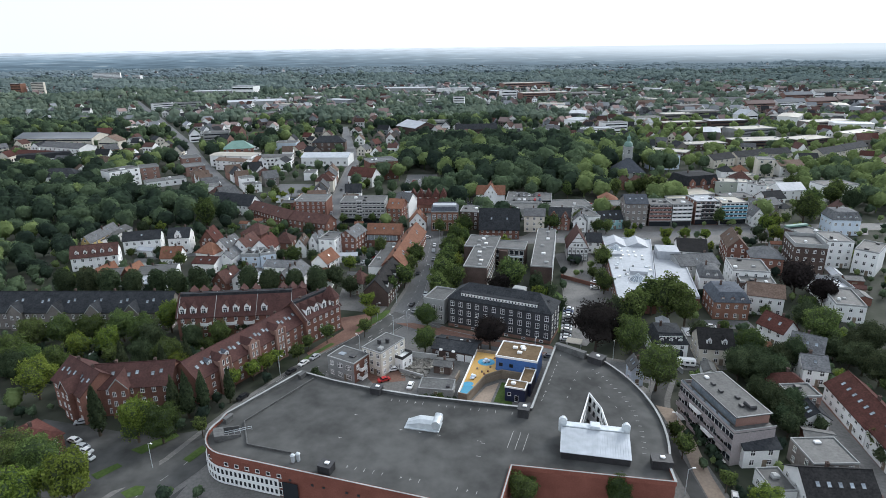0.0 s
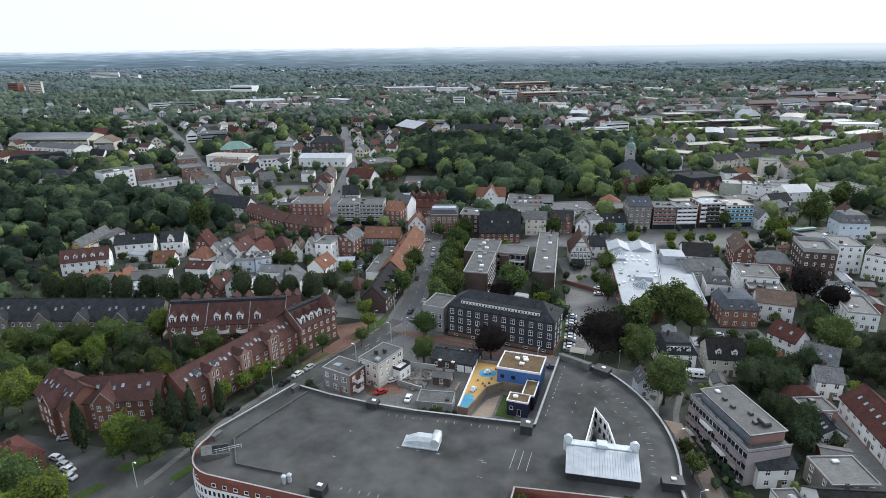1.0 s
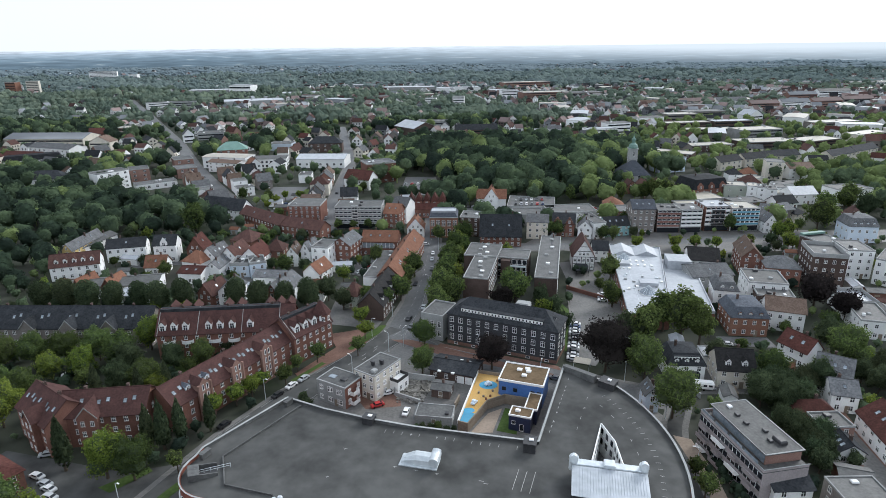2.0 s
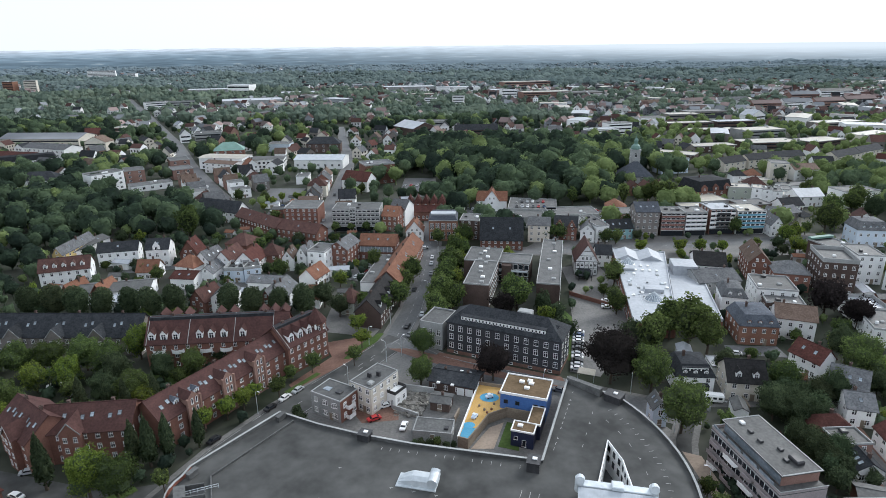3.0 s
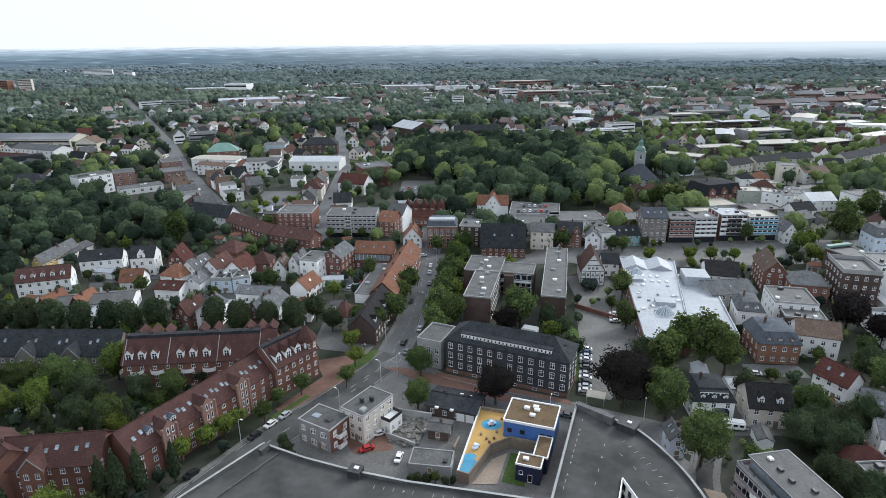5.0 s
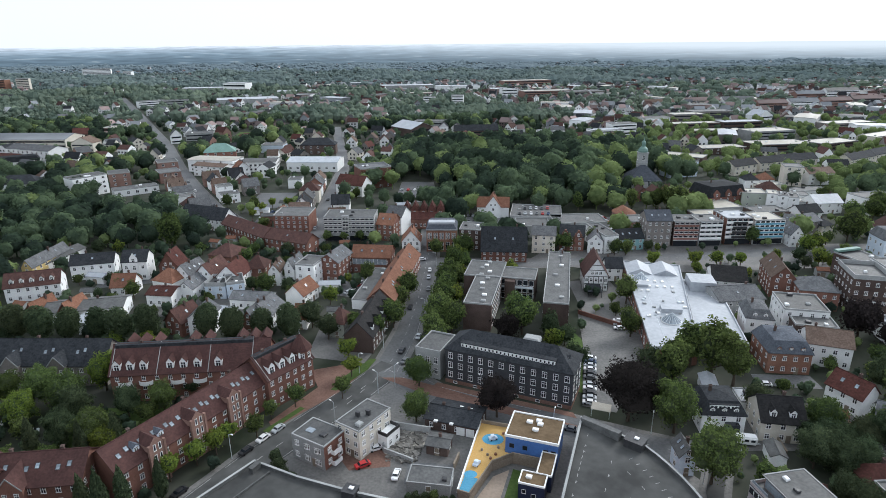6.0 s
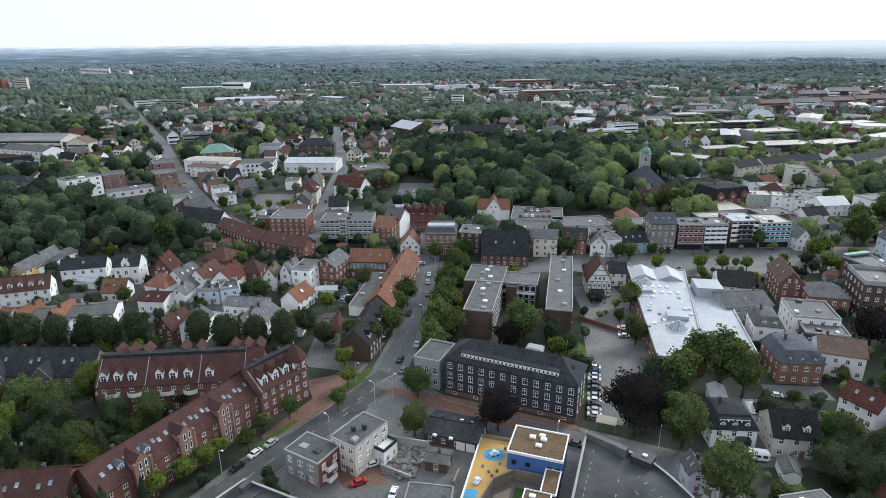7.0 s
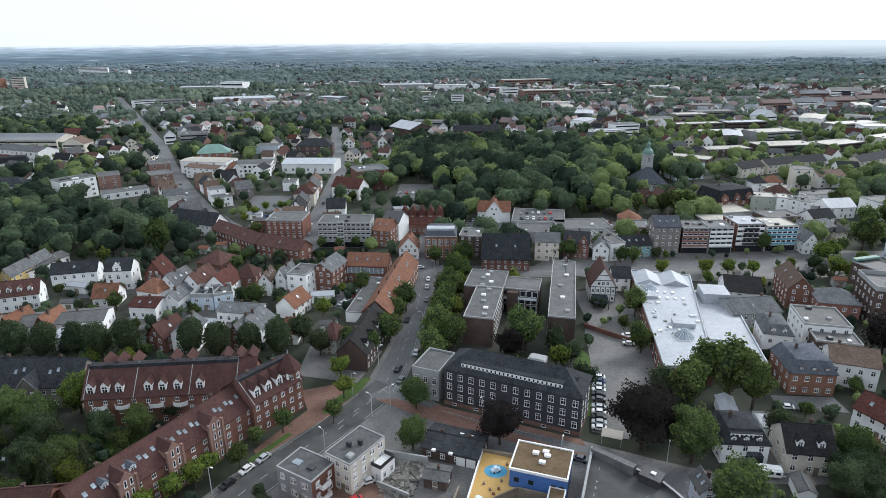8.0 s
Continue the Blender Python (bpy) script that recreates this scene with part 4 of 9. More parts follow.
                again("bay_mark", tick if rng.random() < 0.8 else me, root, pose(p[0] + (q[0] - p[0]) * u, p[1] + (q[1] - p[1]) * u, top + 0.006, 0, 0, a + turn))

    marks((-16.5, 128.2), (16.0, 121.6), 2.0, 90)
    marks((-19, 117.5), (12, 110), 4.6, 0)
    marks((-23.5, 103.2), (7, 94.6), 2.0, 90)
    marks((-23, 124), (-27, 108), 4.6, 90)
    marks((7, 113), (3, 98), 4.6, 90)
    marks((21.5, 127), (31.2, 153), 2.0, 0)
    marks((27.5, 127), (35, 146), 4.4, 0)
    for a0, a1, r in ((-18, 30, 44.5), (-14, 26, 41.0)):
        a = a0
        while a < a1:
            again("bay_mark", tick if rng.random() < 0.75 else me, root, pose(-1.5 + r * math.cos(radians(a)), 121 + r * math.sin(radians(a)), top + 0.006, 0, 0, a + (0 if r > 43 else 90)))
            a += 2.6 if r > 43 else 6.4
    for k in range(3):
        bm = bmesh.new()
        box(bm, -0.05, 0.05, -3.2, 3.2, 0, 0.012)
        b = part("bay_line", bm, "mark", root)
        b.matrix_basis = pose(12.55 + k * 1.65, 112.1 - k * 0.5, top + 0.006, 0, 0, -18)
    # facade: ribbon of white glazing round the bend, small square windows above
    pts = [(-55.2, 113.5)] + [(-47.5 + 8.75 * math.cos(radians(a)), 114.2 + 8.75 * math.sin(radians(a))) for a in range(184, 247, 6)] + [(-50.3, 105.9), (-37.0, 102.0), (-36.0, 101.7)]
    for x, y, a in along(pts, 1.1, 0.4):
        m = pose(x, y, 0, 0, 0, a) @ pose(0, -0.17, 0)
        window(root, m @ pose(0, 0, 0.8), 0.8, 1.3, False)
        window(root, m @ pose(0, 0, 2.75), 0.8, 1.45, False)
    bm = bmesh.new()
    for i in range(len(pts) - 2):
        (x0, y0), (x1, y1) = pts[i], pts[i + 1]
        L, a = math.hypot(x1 - x0, y1 - y0), math.atan2(y1 - y0, x1 - x0)
        m = Matrix.Translation((x0, y0, 0)) @ Matrix.Rotation(a, 4, "Z")
        box(bm, -0.02, L + 0.02, -0.16, 0.02, 0.3, 4.5, 0, m)
        box(bm, -0.04, L + 0.04, -0.24, -0.161, 4.3, 4.5, 0, m)
    part("glazing_band", bm, "white", root, "white window band round the bend")
    for k, (x, y, a) in enumerate(along([(-54.5, 108.9), (-50, 106.0), (-20.0, 97.1), (6, 89.6)], 2.6, 1.0)):
        if k < 8:
            window(root, pose(x, y - 0.12, 5.0, 0, 0, a), 1.0, 0.9, False)
        elif k % 3:
            bm = bmesh.new()
            box(bm, -0.3, 0.3, -0.05, 0, 0, 0.5)
            part("vent_opening", bm, "darkmetal", root).matrix_basis = pose(x, y - 0.12, 4.7, 0, 0, a)
    bm = bmesh.new()
    box(bm, 0, 3.6, -0.1, 0, 0.2, 4.4)
    part("entrance", bm, "glass", root, "dark glazed entrance beside the window band").matrix_basis = pose(-36.0, 101.5, 0, 0, 0, -16.5)
    take_rect(-5, 113, -14, 100, 34, 2)
    take_rect(30, 130, 70, 50, 26, 1)
    return root


store()


# ------------------------------------------------------------ dark brick office building
def office():
    c, s = math.cos(radians(-23)), math.sin(radians(-23))
    root = thing("office_building", pose(14.5 + 5.5 * -s, 177.3 + 5.5 * c, 0, 0, 0, -23), "long anthracite brick office building with white windows and slate roof", "building")
    L, W, e = 35.2, 11.0, 10.4
    take_rect(14.5 - 5.5 * s, 177.3 + 5.5 * c, -23, L, W, 1)
    roof_parts(root, L, W, e, 14.8, "h", "slate", "brick_black")
    bm = bmesh.new()
    box(bm, -L / 2 - 0.06, L / 2 + 0.06, -W / 2 - 0.06, W / 2 + 0.06, 0, 1.1)
    part("plinth", bm, "redpave", root, "brown clinker plinth")
    for k in range(3):
        for i in range(12):
            if i == 5 and k == 1:
                continue
            window(root, pose(-L / 2 + (i + 0.5) * L / 12, -W / 2 - 0.004, 1.9 + k * 2.9), 1.3, 1.8)
        for i in range(3):
            window(root, pose(L / 2 + 0.004, -W / 2 + (i + 0.5) * W / 3, 1.9 + k * 2.9, 0, 0, 90), 1.3, 1.8)
    for i in range(6):
        window(root, pose(-L / 2 + (i + 0.5) * L / 6, -W / 2 - 0.07, 0.2), 1.2, 0.7, False)
    # long white dormer
    band = part("attic_dormer", bmesh.new(), "trim", root, "long white attic window band")
    bm = bmesh.new()
    box(bm, -L / 2 + 4.2, L / 2 - 5.0, -W / 2 + 1.0, -W / 2 + 3.2, e + 0.5, e + 2.1)
    part("dormer_body", bm, "trim", band)
    bm = bmesh.new()
    box(bm, -L / 2 + 4.0, L / 2 - 4.8, -W / 2 + 0.8, -W / 2 + 3.6, e + 2.1, e + 2.3)
    part("dormer_top", bm, "slate", band)
    n = 24
    for i in range(n):
        window(band, pose(-L / 2 + 4.2 + (i + 0.5) * (L - 9.2) / n, -W / 2 + 0.99, e + 0.95), 0.6, 0.9, False)
    dormer(root, L / 2 - 2.0, -0.6, e + 0.9, 1.8, 1.5, 1.3, "slate", "trim", 0.3, 90)
    roof_box(root, 4.5, 2.6, 13.0, 4.4, 3.0, 1.6, "concrete", "lift_housing")
    skylight(root, L / 2 - 5.5, -W / 2 + 2.2, e + 1.6, 38)
    skylight(root, L / 2 - 4.5, -W / 2 + 2.2, e + 1.6, 38)
    # lower grey wing at the west end
    wing = thing("office_wing", pose(-4.6, 191.6, 0, 0, 0, -23), "lower grey rendered wing with flat roof beside the office", "building")
    roof_parts(wing, 7.6, 11, 8.4, 9.0, "f", "felt", "concrete")
    take_rect(-4.6, 191.6, -23, 7.6, 11)
    for k in range(2):
        for i in range(3):
            window(wing, pose(-3.8 + (i + 0.5) * 7.6 / 3, -5.504, 1.6 + k * 3.2), 1.2, 1.9)


office()


# ------------------------------------------------------------ blue nursery school with its play court
def nursery():
    root = thing("nursery_school", pose(19.05, 153.6, 0, 0, 0, -18), "bright blue flat-roofed nursery school with white roof edge", "building")
    L, W, e = 11.7, 9.3, 6.4
    take_rect(19.05, 153.6, -18, L, W, 0.5)
    bm = bmesh.new()
    box(bm, -L / 2, L / 2, -W / 2, W / 2, 0, e)
    part("wall", bm, "blue", root)
    bm = bmesh.new()
    box(bm, -L / 2 + 0.12, L / 2 - 0.12, -W / 2 + 0.12, W / 2 - 0.12, e + 0.004, e + 0.2)
    part("roof", bm, "sedum", root, "brown planted roof")
    bm = bmesh.new()
    for a in ((-L / 2 - 0.2, L / 2 + 0.2, -W / 2 - 0.2, -W / 2 + 0.1), (-L / 2 - 0.2, L / 2 + 0.2, W / 2 - 0.1, W / 2 + 0.2), (-L / 2 - 0.2, -L / 2 + 0.1, -W / 2 + 0.1, W / 2 - 0.1), (L / 2 - 0.1, L / 2 + 0.2, -W / 2 + 0.1, W / 2 - 0.1)):
        box(bm, *a, e - 0.1, e + 0.5)
    part("roof_edge", bm, "trim", root, "white roof edge")
    for x, y in ((-1.6, 1.6), (0.4, 2.6), (0.9, 1.4), (0.2, -1.0)):
        roof_box(root, x, y, e + 0.204, 1.3, 0.9, 0.55, "trim", "roof_light")
    for x, z, w, h in ((-4.4, 3.6, 1.1, 1.1), (-1.4, 3.6, 1.1, 1.1), (3.2, 3.6, 1.1, 1.1), (4.9, 3.6, 1.1, 1.1), (-3.0, 0.6, 1.8, 1.8), (0.6, 0.6, 1.8, 1.8)):
        bm = bmesh.new()
        box(bm, x - w / 2, x + w / 2, -W / 2 - 0.05, -W / 2 - 0.004, z, z + h)
        dark_window = part("window", bm, "darkmetal", root)
        bm = bmesh.new()
        box(bm, x - w / 2 + 0.07, x + w / 2 - 0.07, -W / 2 - 0.06, -W / 2 - 0.051, z + 0.07, z + h - 0.07)
        part("pane", bm, "glass", dark_window)
    low = thing("nursery_wing", pose(18.0, 142.8, 0, 0, 0, -18), "low navy nursery wing with white-edged terrace roofs", "building")
    take_rect(18.6, 143, -18, 6, 12)
    for y0, y1, x0, x1, h in ((-5.6, -1.6, -2.8, 2.6, 4.2), (-1.6, 6.0, 0.2, 3.4, 4.0)):
        bm = bmesh.new()
        box(bm, x0, x1, y0 + 0.01, y1, 0, h)
        part("wall", bm, "navy", low)
        bm = bmesh.new()
        box(bm, x0 + 0.2, x1 - 0.2, y0 + 0.2, y1 - 0.2, h + 0.004, h + 0.12)
        part("roof", bm, "sedum", low)
        bm = bmesh.new()
        for a in ((x0 - 0.1, x1 + 0.1, y0 - 0.1, y0 + 0.18), (x0 - 0.1, x1 + 0.1, y1 - 0.18, y1), (x0 - 0.1, x0 + 0.18, y0 + 0.18, y1 - 0.18), (x1 - 0.18, x1 + 0.1, y0 + 0.18, y1 - 0.18)):
            box(bm, *a, h - 0.05, h + 0.35)
        part("roof_edge", bm, "trim", low)
    roof_box(low, -1.0, -3.4, 4.32, 1.2, 0.9, 0.5, "trim")
    window(low, pose(-1.6, -5.594, 1.9), 0.9, 1.0, False)
    window(low, pose(0.4, -5.594, 0.3), 1.0, 1.9, False)
    # raised play deck
    ring = [(7.1, 162.0), (14.5, 159.8), (11.9, 151.6), (22.2, 148.2), (21.6, 147.0), (13.6, 149.6), (8.8, 146.9), (3.5, 136.9), (1.1, 137.9)]
    z = 2.0
    deck = thing("play_terrace", pose(0, 0, 0), "raised play terrace with ochre and blue rubber surface", "terrace")
    bm = bmesh.new()
    prism(bm, ring[::-1], 0, z)
    part("terrace_base", bm, "wood", deck)
    bm = bmesh.new()
    poly(bm, [(x, y, z + 0.02) for x, y in ring[::-1]])
    part("ochre_surface", bm, "rubber_y", deck)
    bm = bmesh.new()
    poly(bm, [(1.25, 138.05, z + 0.03), (3.4, 137.15, z + 0.03), (6.0, 141.9, z + 0.03), (2.8, 143.5, z + 0.03)])
    part("blue_surface", bm, "rubber_b", deck)
    for x, y, r in ((9.6, 155.6, 2.1), (4.0, 143.6, 1.2)):
        bm = bmesh.new()
        poly(bm, [(x + r * 1.2 * math.cos(k * math.tau / 20), y + r * math.sin(k * math.tau / 20), z + 0.034 + r * 0.002) for k in range(20)])
        part("blue_circle", bm, "rubber_b", deck)
    for i in range(len(ring)):
        (x0, y0), (x1, y1) = ring[i], ring[(i + 1) % len(ring)]
        if i in (1, 2, 3):
            continue
        a = math.degrees(math.atan2(y1 - y0, x1 - x0))
        bm = bmesh.new()
        Lx = math.hypot(x1 - x0, y1 - y0)
        box(bm, 0, Lx, -0.1, 0.1, 0, 0.9)
        box(bm, 0, Lx, -0.14, 0.14, 0.9, 0.97)
        p = part("balustrade", bm, "white" if i == 8 else "wood", deck)
        p.matrix_basis = pose(x0, y0, z + 0.01, 0, 0, a)
    for x, y, a in ((9.6, 155.5, 20), (5.4, 146.6, 60)):
        play = thing("play_car", pose(x, y, z + 0.04, 0, 0, a), "pale blue toy car play equipment on the terrace", "play equipment")
        bm = bmesh.new()
        vs = box(bm, -1.0, 1.0, -0.55, 0.55, 0.15, 0.7)
        vs = box(bm, -0.6, 0.5, -0.5, 0.5, 0.7, 1.2)
        for v in vs[4:]:
            v.co.x *= 0.7
        bmesh.ops.bevel(bm, geom=bm.edges[:], offset=0.06, segments=1, affect="EDGES")
        part("body", bm, "paleblue", play)
        for x2, y2 in ((-0.6, -0.5), (0.6, -0.5), (-0.6, 0.5), (0.6, 0.5)):
            bm = bmesh.new()
            tube(bm, (x2, y2 - 0.08, 0.2), (x2, y2 + 0.08, 0.2), 0.2, 0.2, 10)
            part("wheel", bm, "tyre", play)
    rng = random.Random(9)
    for k in range(6):
        x, y = (6.8, 9.8, 8.0, 10.6, 12.2, 8.6)[k], (151.6, 150, 149.8, 152.4, 157.6, 148.6)[k]
        bm = bmesh.new()
        tube(bm, (0, 0, 0), (0, 0, 0.45), 0.32, 0.28, 10)
        st = part("play_stool", bm, rng.choice(["brick_orange", "wood", "tile_orange"]))
        st.matrix_basis = pose(x, y, z + 0.04)
        tagged(st, "small round play stool on the rubber surface", "stool", "play stools")
    area("lawn", [(10.6, 137.8), (15.4, 136.2), (16.8, 146.4), (13.6, 147.6)], 0.09, "lawn", "lawn of the nursery garden", "lawn")
    area("sandpit", [(4.2, 137.0), (9.6, 137.0), (12.8, 147.4), (9.0, 145.2)], 0.10, "sand", "sandy play ground of the nursery", "sandpit")


nursery()


# ------------------------------------------------------------ red brick terraces round the garden court
def terrace(label, x0, y0, x1, y1, W, eave, ridge, wallm, roofm, dorm=0, bay=2.6, storeys=3, lights=0, group="", cross=True, gables=(), piers=()):
    """A terrace whose street front runs from (x0, y0) to (x1, y1), with the body to the left of that way."""
    L, a = math.hypot(x1 - x0, y1 - y0), math.degrees(math.atan2(y1 - y0, x1 - x0))
    nx, ny = -(y1 - y0) / L, (x1 - x0) / L
    cx, cy = (x0 + x1) / 2 + nx * W / 2, (y0 + y1) / 2 + ny * W / 2
    root = thing("terrace", pose(cx, cy, 0, 0, 0, a), label, "terrace", group)
    take_rect(cx, cy, a, L, W, 0.5)
    roof_parts(root, L, W, eave, ridge, "g", roofm, wallm)
    fenestrate(root, L, W, eave, storeys, "fs", bay=bay, w=1.0, h=1.4, cx=-1)
    k = (ridge - eave) / (W / 2)
    tilt = math.degrees(math.atan(k))
    for i in range(dorm):
        dormer(root, ((i + 0.5) / dorm - 0.5) * L * 0.94, -W / 2 + 0.7, eave + 0.7 * k - 0.5, 2.6, 1.5, 1.9, roofm, "white", 1.0)
    for i in range(lights):
        u = ((i + 0.5) / lights - 0.5) * L * 0.92
        for s, v in ((-1, W * 0.26), (1, W * 0.22)):
            skylight(root, u + s, -v * 1.0, eave + (W / 2 - v) * k, tilt)
    for i in range(max(2, int(L / 12))):
        chimney(root, (i + 0.5) / max(2, int(L / 12)) * L - L / 2, 0.3, ridge - 0.1, 1.0)
    for u in gables:  # cross gables that stand out of the front
        bm = bmesh.new()
        w, dd = 4.6, 1.3
        box(bm, u - w / 2, u + w / 2, -W / 2 - dd, -W / 2 - 0.002, 0, eave + 0.6)
        poly(bm, [(u - w / 2, -W / 2 - dd, eave + 0.6), (u + w / 2, -W / 2 - dd, eave + 0.6), (u, -W / 2 - dd, eave + 3.3)])
        g = part("cross_gable", bm, wallm, root)
        bm = bmesh.new()
        for s in (-1, 1):
            slab(bm, [(u + s * (w / 2 + 0.3), -W / 2 - dd - 0.3, eave + 0.35), (u + s * (w / 2 + 0.3), -W / 2 + 1.0, eave + 0.35), (u, -1.2, eave + 3.45), (u, -W / 2 - dd - 0.3, eave + 3.45)], 0.16)
        part("gable_roof", bm, roofm, g)
        bm = bmesh.new()
        for s in (-1, 1):
            slab(bm, [(u + s * (w / 2 + 0.32), -W / 2 - dd - 0.36, eave + 0.36), (u + s * (w / 2 + 0.32), -W / 2 - dd - 0.305, eave + 0.36), (u, -W / 2 - dd - 0.305, eave + 3.48), (u, -W / 2 - dd - 0.36, eave + 3.48)], 0.24)
        part("verge_board", bm, "concrete", g)
        for z in range(storeys):
            for s in (-1, 1):
                window(g, pose(u + s * 1.1, -W / 2 - dd - 0.004, 0.9 + z * eave / storeys), 0.9, 1.4)
    for u in piers:  # tall narrow gables with brick piers that rise above the eaves
        bm = bmesh.new()
        box(bm, u - 1.7, u + 1.7, -W / 2 - 0.9, -W / 2 - 0.002, 0, eave + 0.8)
        box(bm, u - 1.7, u + 1.7, -W / 2 - 0.9, -W / 2 + 3.2, eave + 0.8, eave + 2.2)
        vs = [bm.verts.new((u + s * 1.7, y, eave + 2.2)) for y in (-W / 2 - 0.9, -W / 2 - 0.5) for s in (-1, 1)] + [bm.verts.new((u, y, eave + 4.0)) for y in (-W / 2 - 0.9, -W / 2 - 0.5)]
        for f in ((0, 1, 4), (3, 2, 5), (1, 3, 5, 4), (2, 0, 4, 5)):
            bm.faces.new([vs[i] for i in f])
        g = part("cross_gable", bm, "brick_light", root, "lighter brick gable with piers")
        for s in (-1, 1):
            bm = bmesh.new()
            box(bm, u + s * 1.75 - 0.25, u + s * 1.75 + 0.25, -W / 2 - 1.1, -W / 2 - 0.4, 0, eave + 2.6)
            part("pier", bm, "brick_light", g)
            bm = bmesh.new()
            slab(bm, [(u + s * 1.75, -W / 2 - 0.45, eave + 2.2), (u + s * 1.75, -W / 2 + 3.4, eave + 2.2), (u, -W / 2 + 4.4, eave + 3.7), (u, -W / 2 - 0.45, eave + 3.7)], 0.14)
            part("gable_roof", bm, roofm, g)
        for z in range(storeys + 1):
            for s in (-1, 1):
                window(g, pose(u + s * 0.62, -W / 2 - 0.904, 0.9 + z * eave / storeys), 0.6, 1.6, False)
    return root


def balcony(root, x, y, z, w=2.6):
    key = ("balcony", w)
    if key not in SHARED:
        bm = bmesh.new()
        n = 9
        ring = [(w / 2 * math.cos(math.pi + k * math.pi / n), 1.1 * math.sin(math.pi + k * math.pi / n)) for k in range(n + 1)]
        prism(bm, ring, -0.2, 0.0)
        for (x0, y0), (x1, y1) in zip(ring, ring[1:]):
            poly(bm, [(x0, y0, 0), (x1, y1, 0), (x1, y1, 0.95), (x0, y0, 0.95)])
            poly(bm, [(x1 * 0.95, y1 * 0.95, 0), (x0 * 0.95, y0 * 0.95, 0), (x0 * 0.95, y0 * 0.95, 0.95), (x1 * 0.95, y1 * 0.95, 0.95)])
            poly(bm, [(x0, y0, 0.95), (x1, y1, 0.95), (x1 * 0.95, y1 * 0.95, 0.95), (x0 * 0.95, y0 * 0.95, 0.95)])
        me = bpy.data.meshes.new("balcony")
        bm.to_mesh(me)
        bm.free()
        me.materials.append(M["trim"])
        SHARED[key] = me
    again("balcony", SHARED[key], root, pose(x, y, z))


t1 = terrace("long red brick terrace with tiled roof and skylights along the street", -67.5, 136.2, -47.5, 172.2, 11, 7.6, 11.6, "brick", "tile_wine", dorm=0, lights=12, piers=(-12, -1.5, 9), bay=3.0)
for u in (-14.9, -9.1):
    dormer(t1, u, -3.6, 8.8, 2.2, 1.5, 1.4, "slate_blue", "paleblue", 0.5)
t3 = terrace("tall red brick corner terrace with four white dormers", -46.8, 170.0, -38.0, 182.0, 12, 8.8, 13.4, "brick", "tile_wine", dorm=0, lights=2, bay=2.4)
for u in (-5.2, -1.9, 1.4, 4.7):
    dormer(t3, u, -5.0, 9.3, 3.4, 1.9, 2.4, "tile_wine", "white", 1.2)
t2 = terrace("red brick terrace with white dormers and round balconies facing a garden", -89.5, 173.6, -49, 177.6, 12, 8.2, 14.0, "brick", "tile_wine", dorm=0, bay=3.2, storeys=3)
for i, u in enumerate((-18.6, -15.2, -11.8, -5.0, -1.6, 2.0, 7.4)):
    dormer(t2, u, -5.2, 8.7, 2.6, 1.9, 2.2, "tile_wine", "white", 1.3)
for u in (-16.8, -11.4, -3.4, 2.4, 9.5, 12.5):
    balcony(t2, u, -6.004, 5.4, 3.6)

for u in (-17.5, -14.2, -10.5, -1.0, 3.0, 12.0, 15.4, 18.5):  # gables of the far side, seen over the ridge
    bm = bmesh.new()
    vs = [bm.verts.new(p) for p in ((u - 1.6, 1.2, 12.9), (u + 1.6, 1.2, 12.9), (u, 1.2, 14.7), (u - 1.6, 5.9, 12.9), (u + 1.6, 5.9, 12.9), (u, 5.9, 14.7))]
    for f in ((0, 1, 2), (4, 3, 5), (1, 4, 5, 2), (3, 0, 2, 5), (3, 4, 1, 0)):
        bm.faces.new([vs[i] for i in f])
    part("back_gable", bm, "tile_wine", t2)
for root, marks, run, e, r in ((t2, (-20.1, -8.4, 4.8, 16.0), 6.0, 8.2, 14.0), (t3, (-7.0, 7.0), 6.0, 8.8, 13.4)):
    for u in marks:  # lead-covered party walls across the roof
        bm = bmesh.new()
        slab(bm, [(u - 0.09, -run - 0.42, e - 0.05), (u + 0.09, -run - 0.42, e - 0.05), (u + 0.09, 0.2, r + 0.42), (u - 0.09, 0.2, r + 0.42)], 0.2)
        part("party_wall_cap", bm, "concrete", root)
    bm = bmesh.new()
    box(bm, marks[0], marks[-1], -0.9, 0.9, r - 0.8, r + 0.27)
    part("ridge_flat", bm, "slate", root, "flat dark strip along the ridge")


def turret():
    """Pointed corner roof where two terraces meet."""
    root = thing("corner_tower", pose(-41.2, 182.6, 0), "brick corner block with pointed red tiled tower roof", "tower")
    bm = bmesh.new()
    ring = [(2.8 * math.cos(radians(a)), 2.8 * math.sin(radians(a))) for a in range(0, 360, 45)]
    prism(bm, ring, 0, 11.6)
    part("wall", bm, "brick", root)
    bm = bmesh.new()
    lo = [bm.verts.new((x * 1.15, y * 1.15, 11.6)) for x, y in ring]
    top = bm.verts.new((0, 0, 15.8))
    for i in range(8):
        bm.faces.new((lo[i], lo[(i + 1) % 8], top))
    bm.faces.new(lo[::-1])
    part("roof", bm, "tile_wine", root)
    bm = bmesh.new()
    tube(bm, (0, 0, 15.6), (0, 0, 16.9), 0.12, 0.03, 6)
    part("finial", bm, "metal", root)
    for a in (-112, -67, -22):
        m = pose(0, 0, 0, 0, 0, a + 90) @ pose(0, -2.6, 0)
        for z in (1.0, 3.8, 6.6, 9.4):
            window(root, m @ pose(0, 0, z), 1.1, 1.5)
    take(-41.2, 182.6, 5)


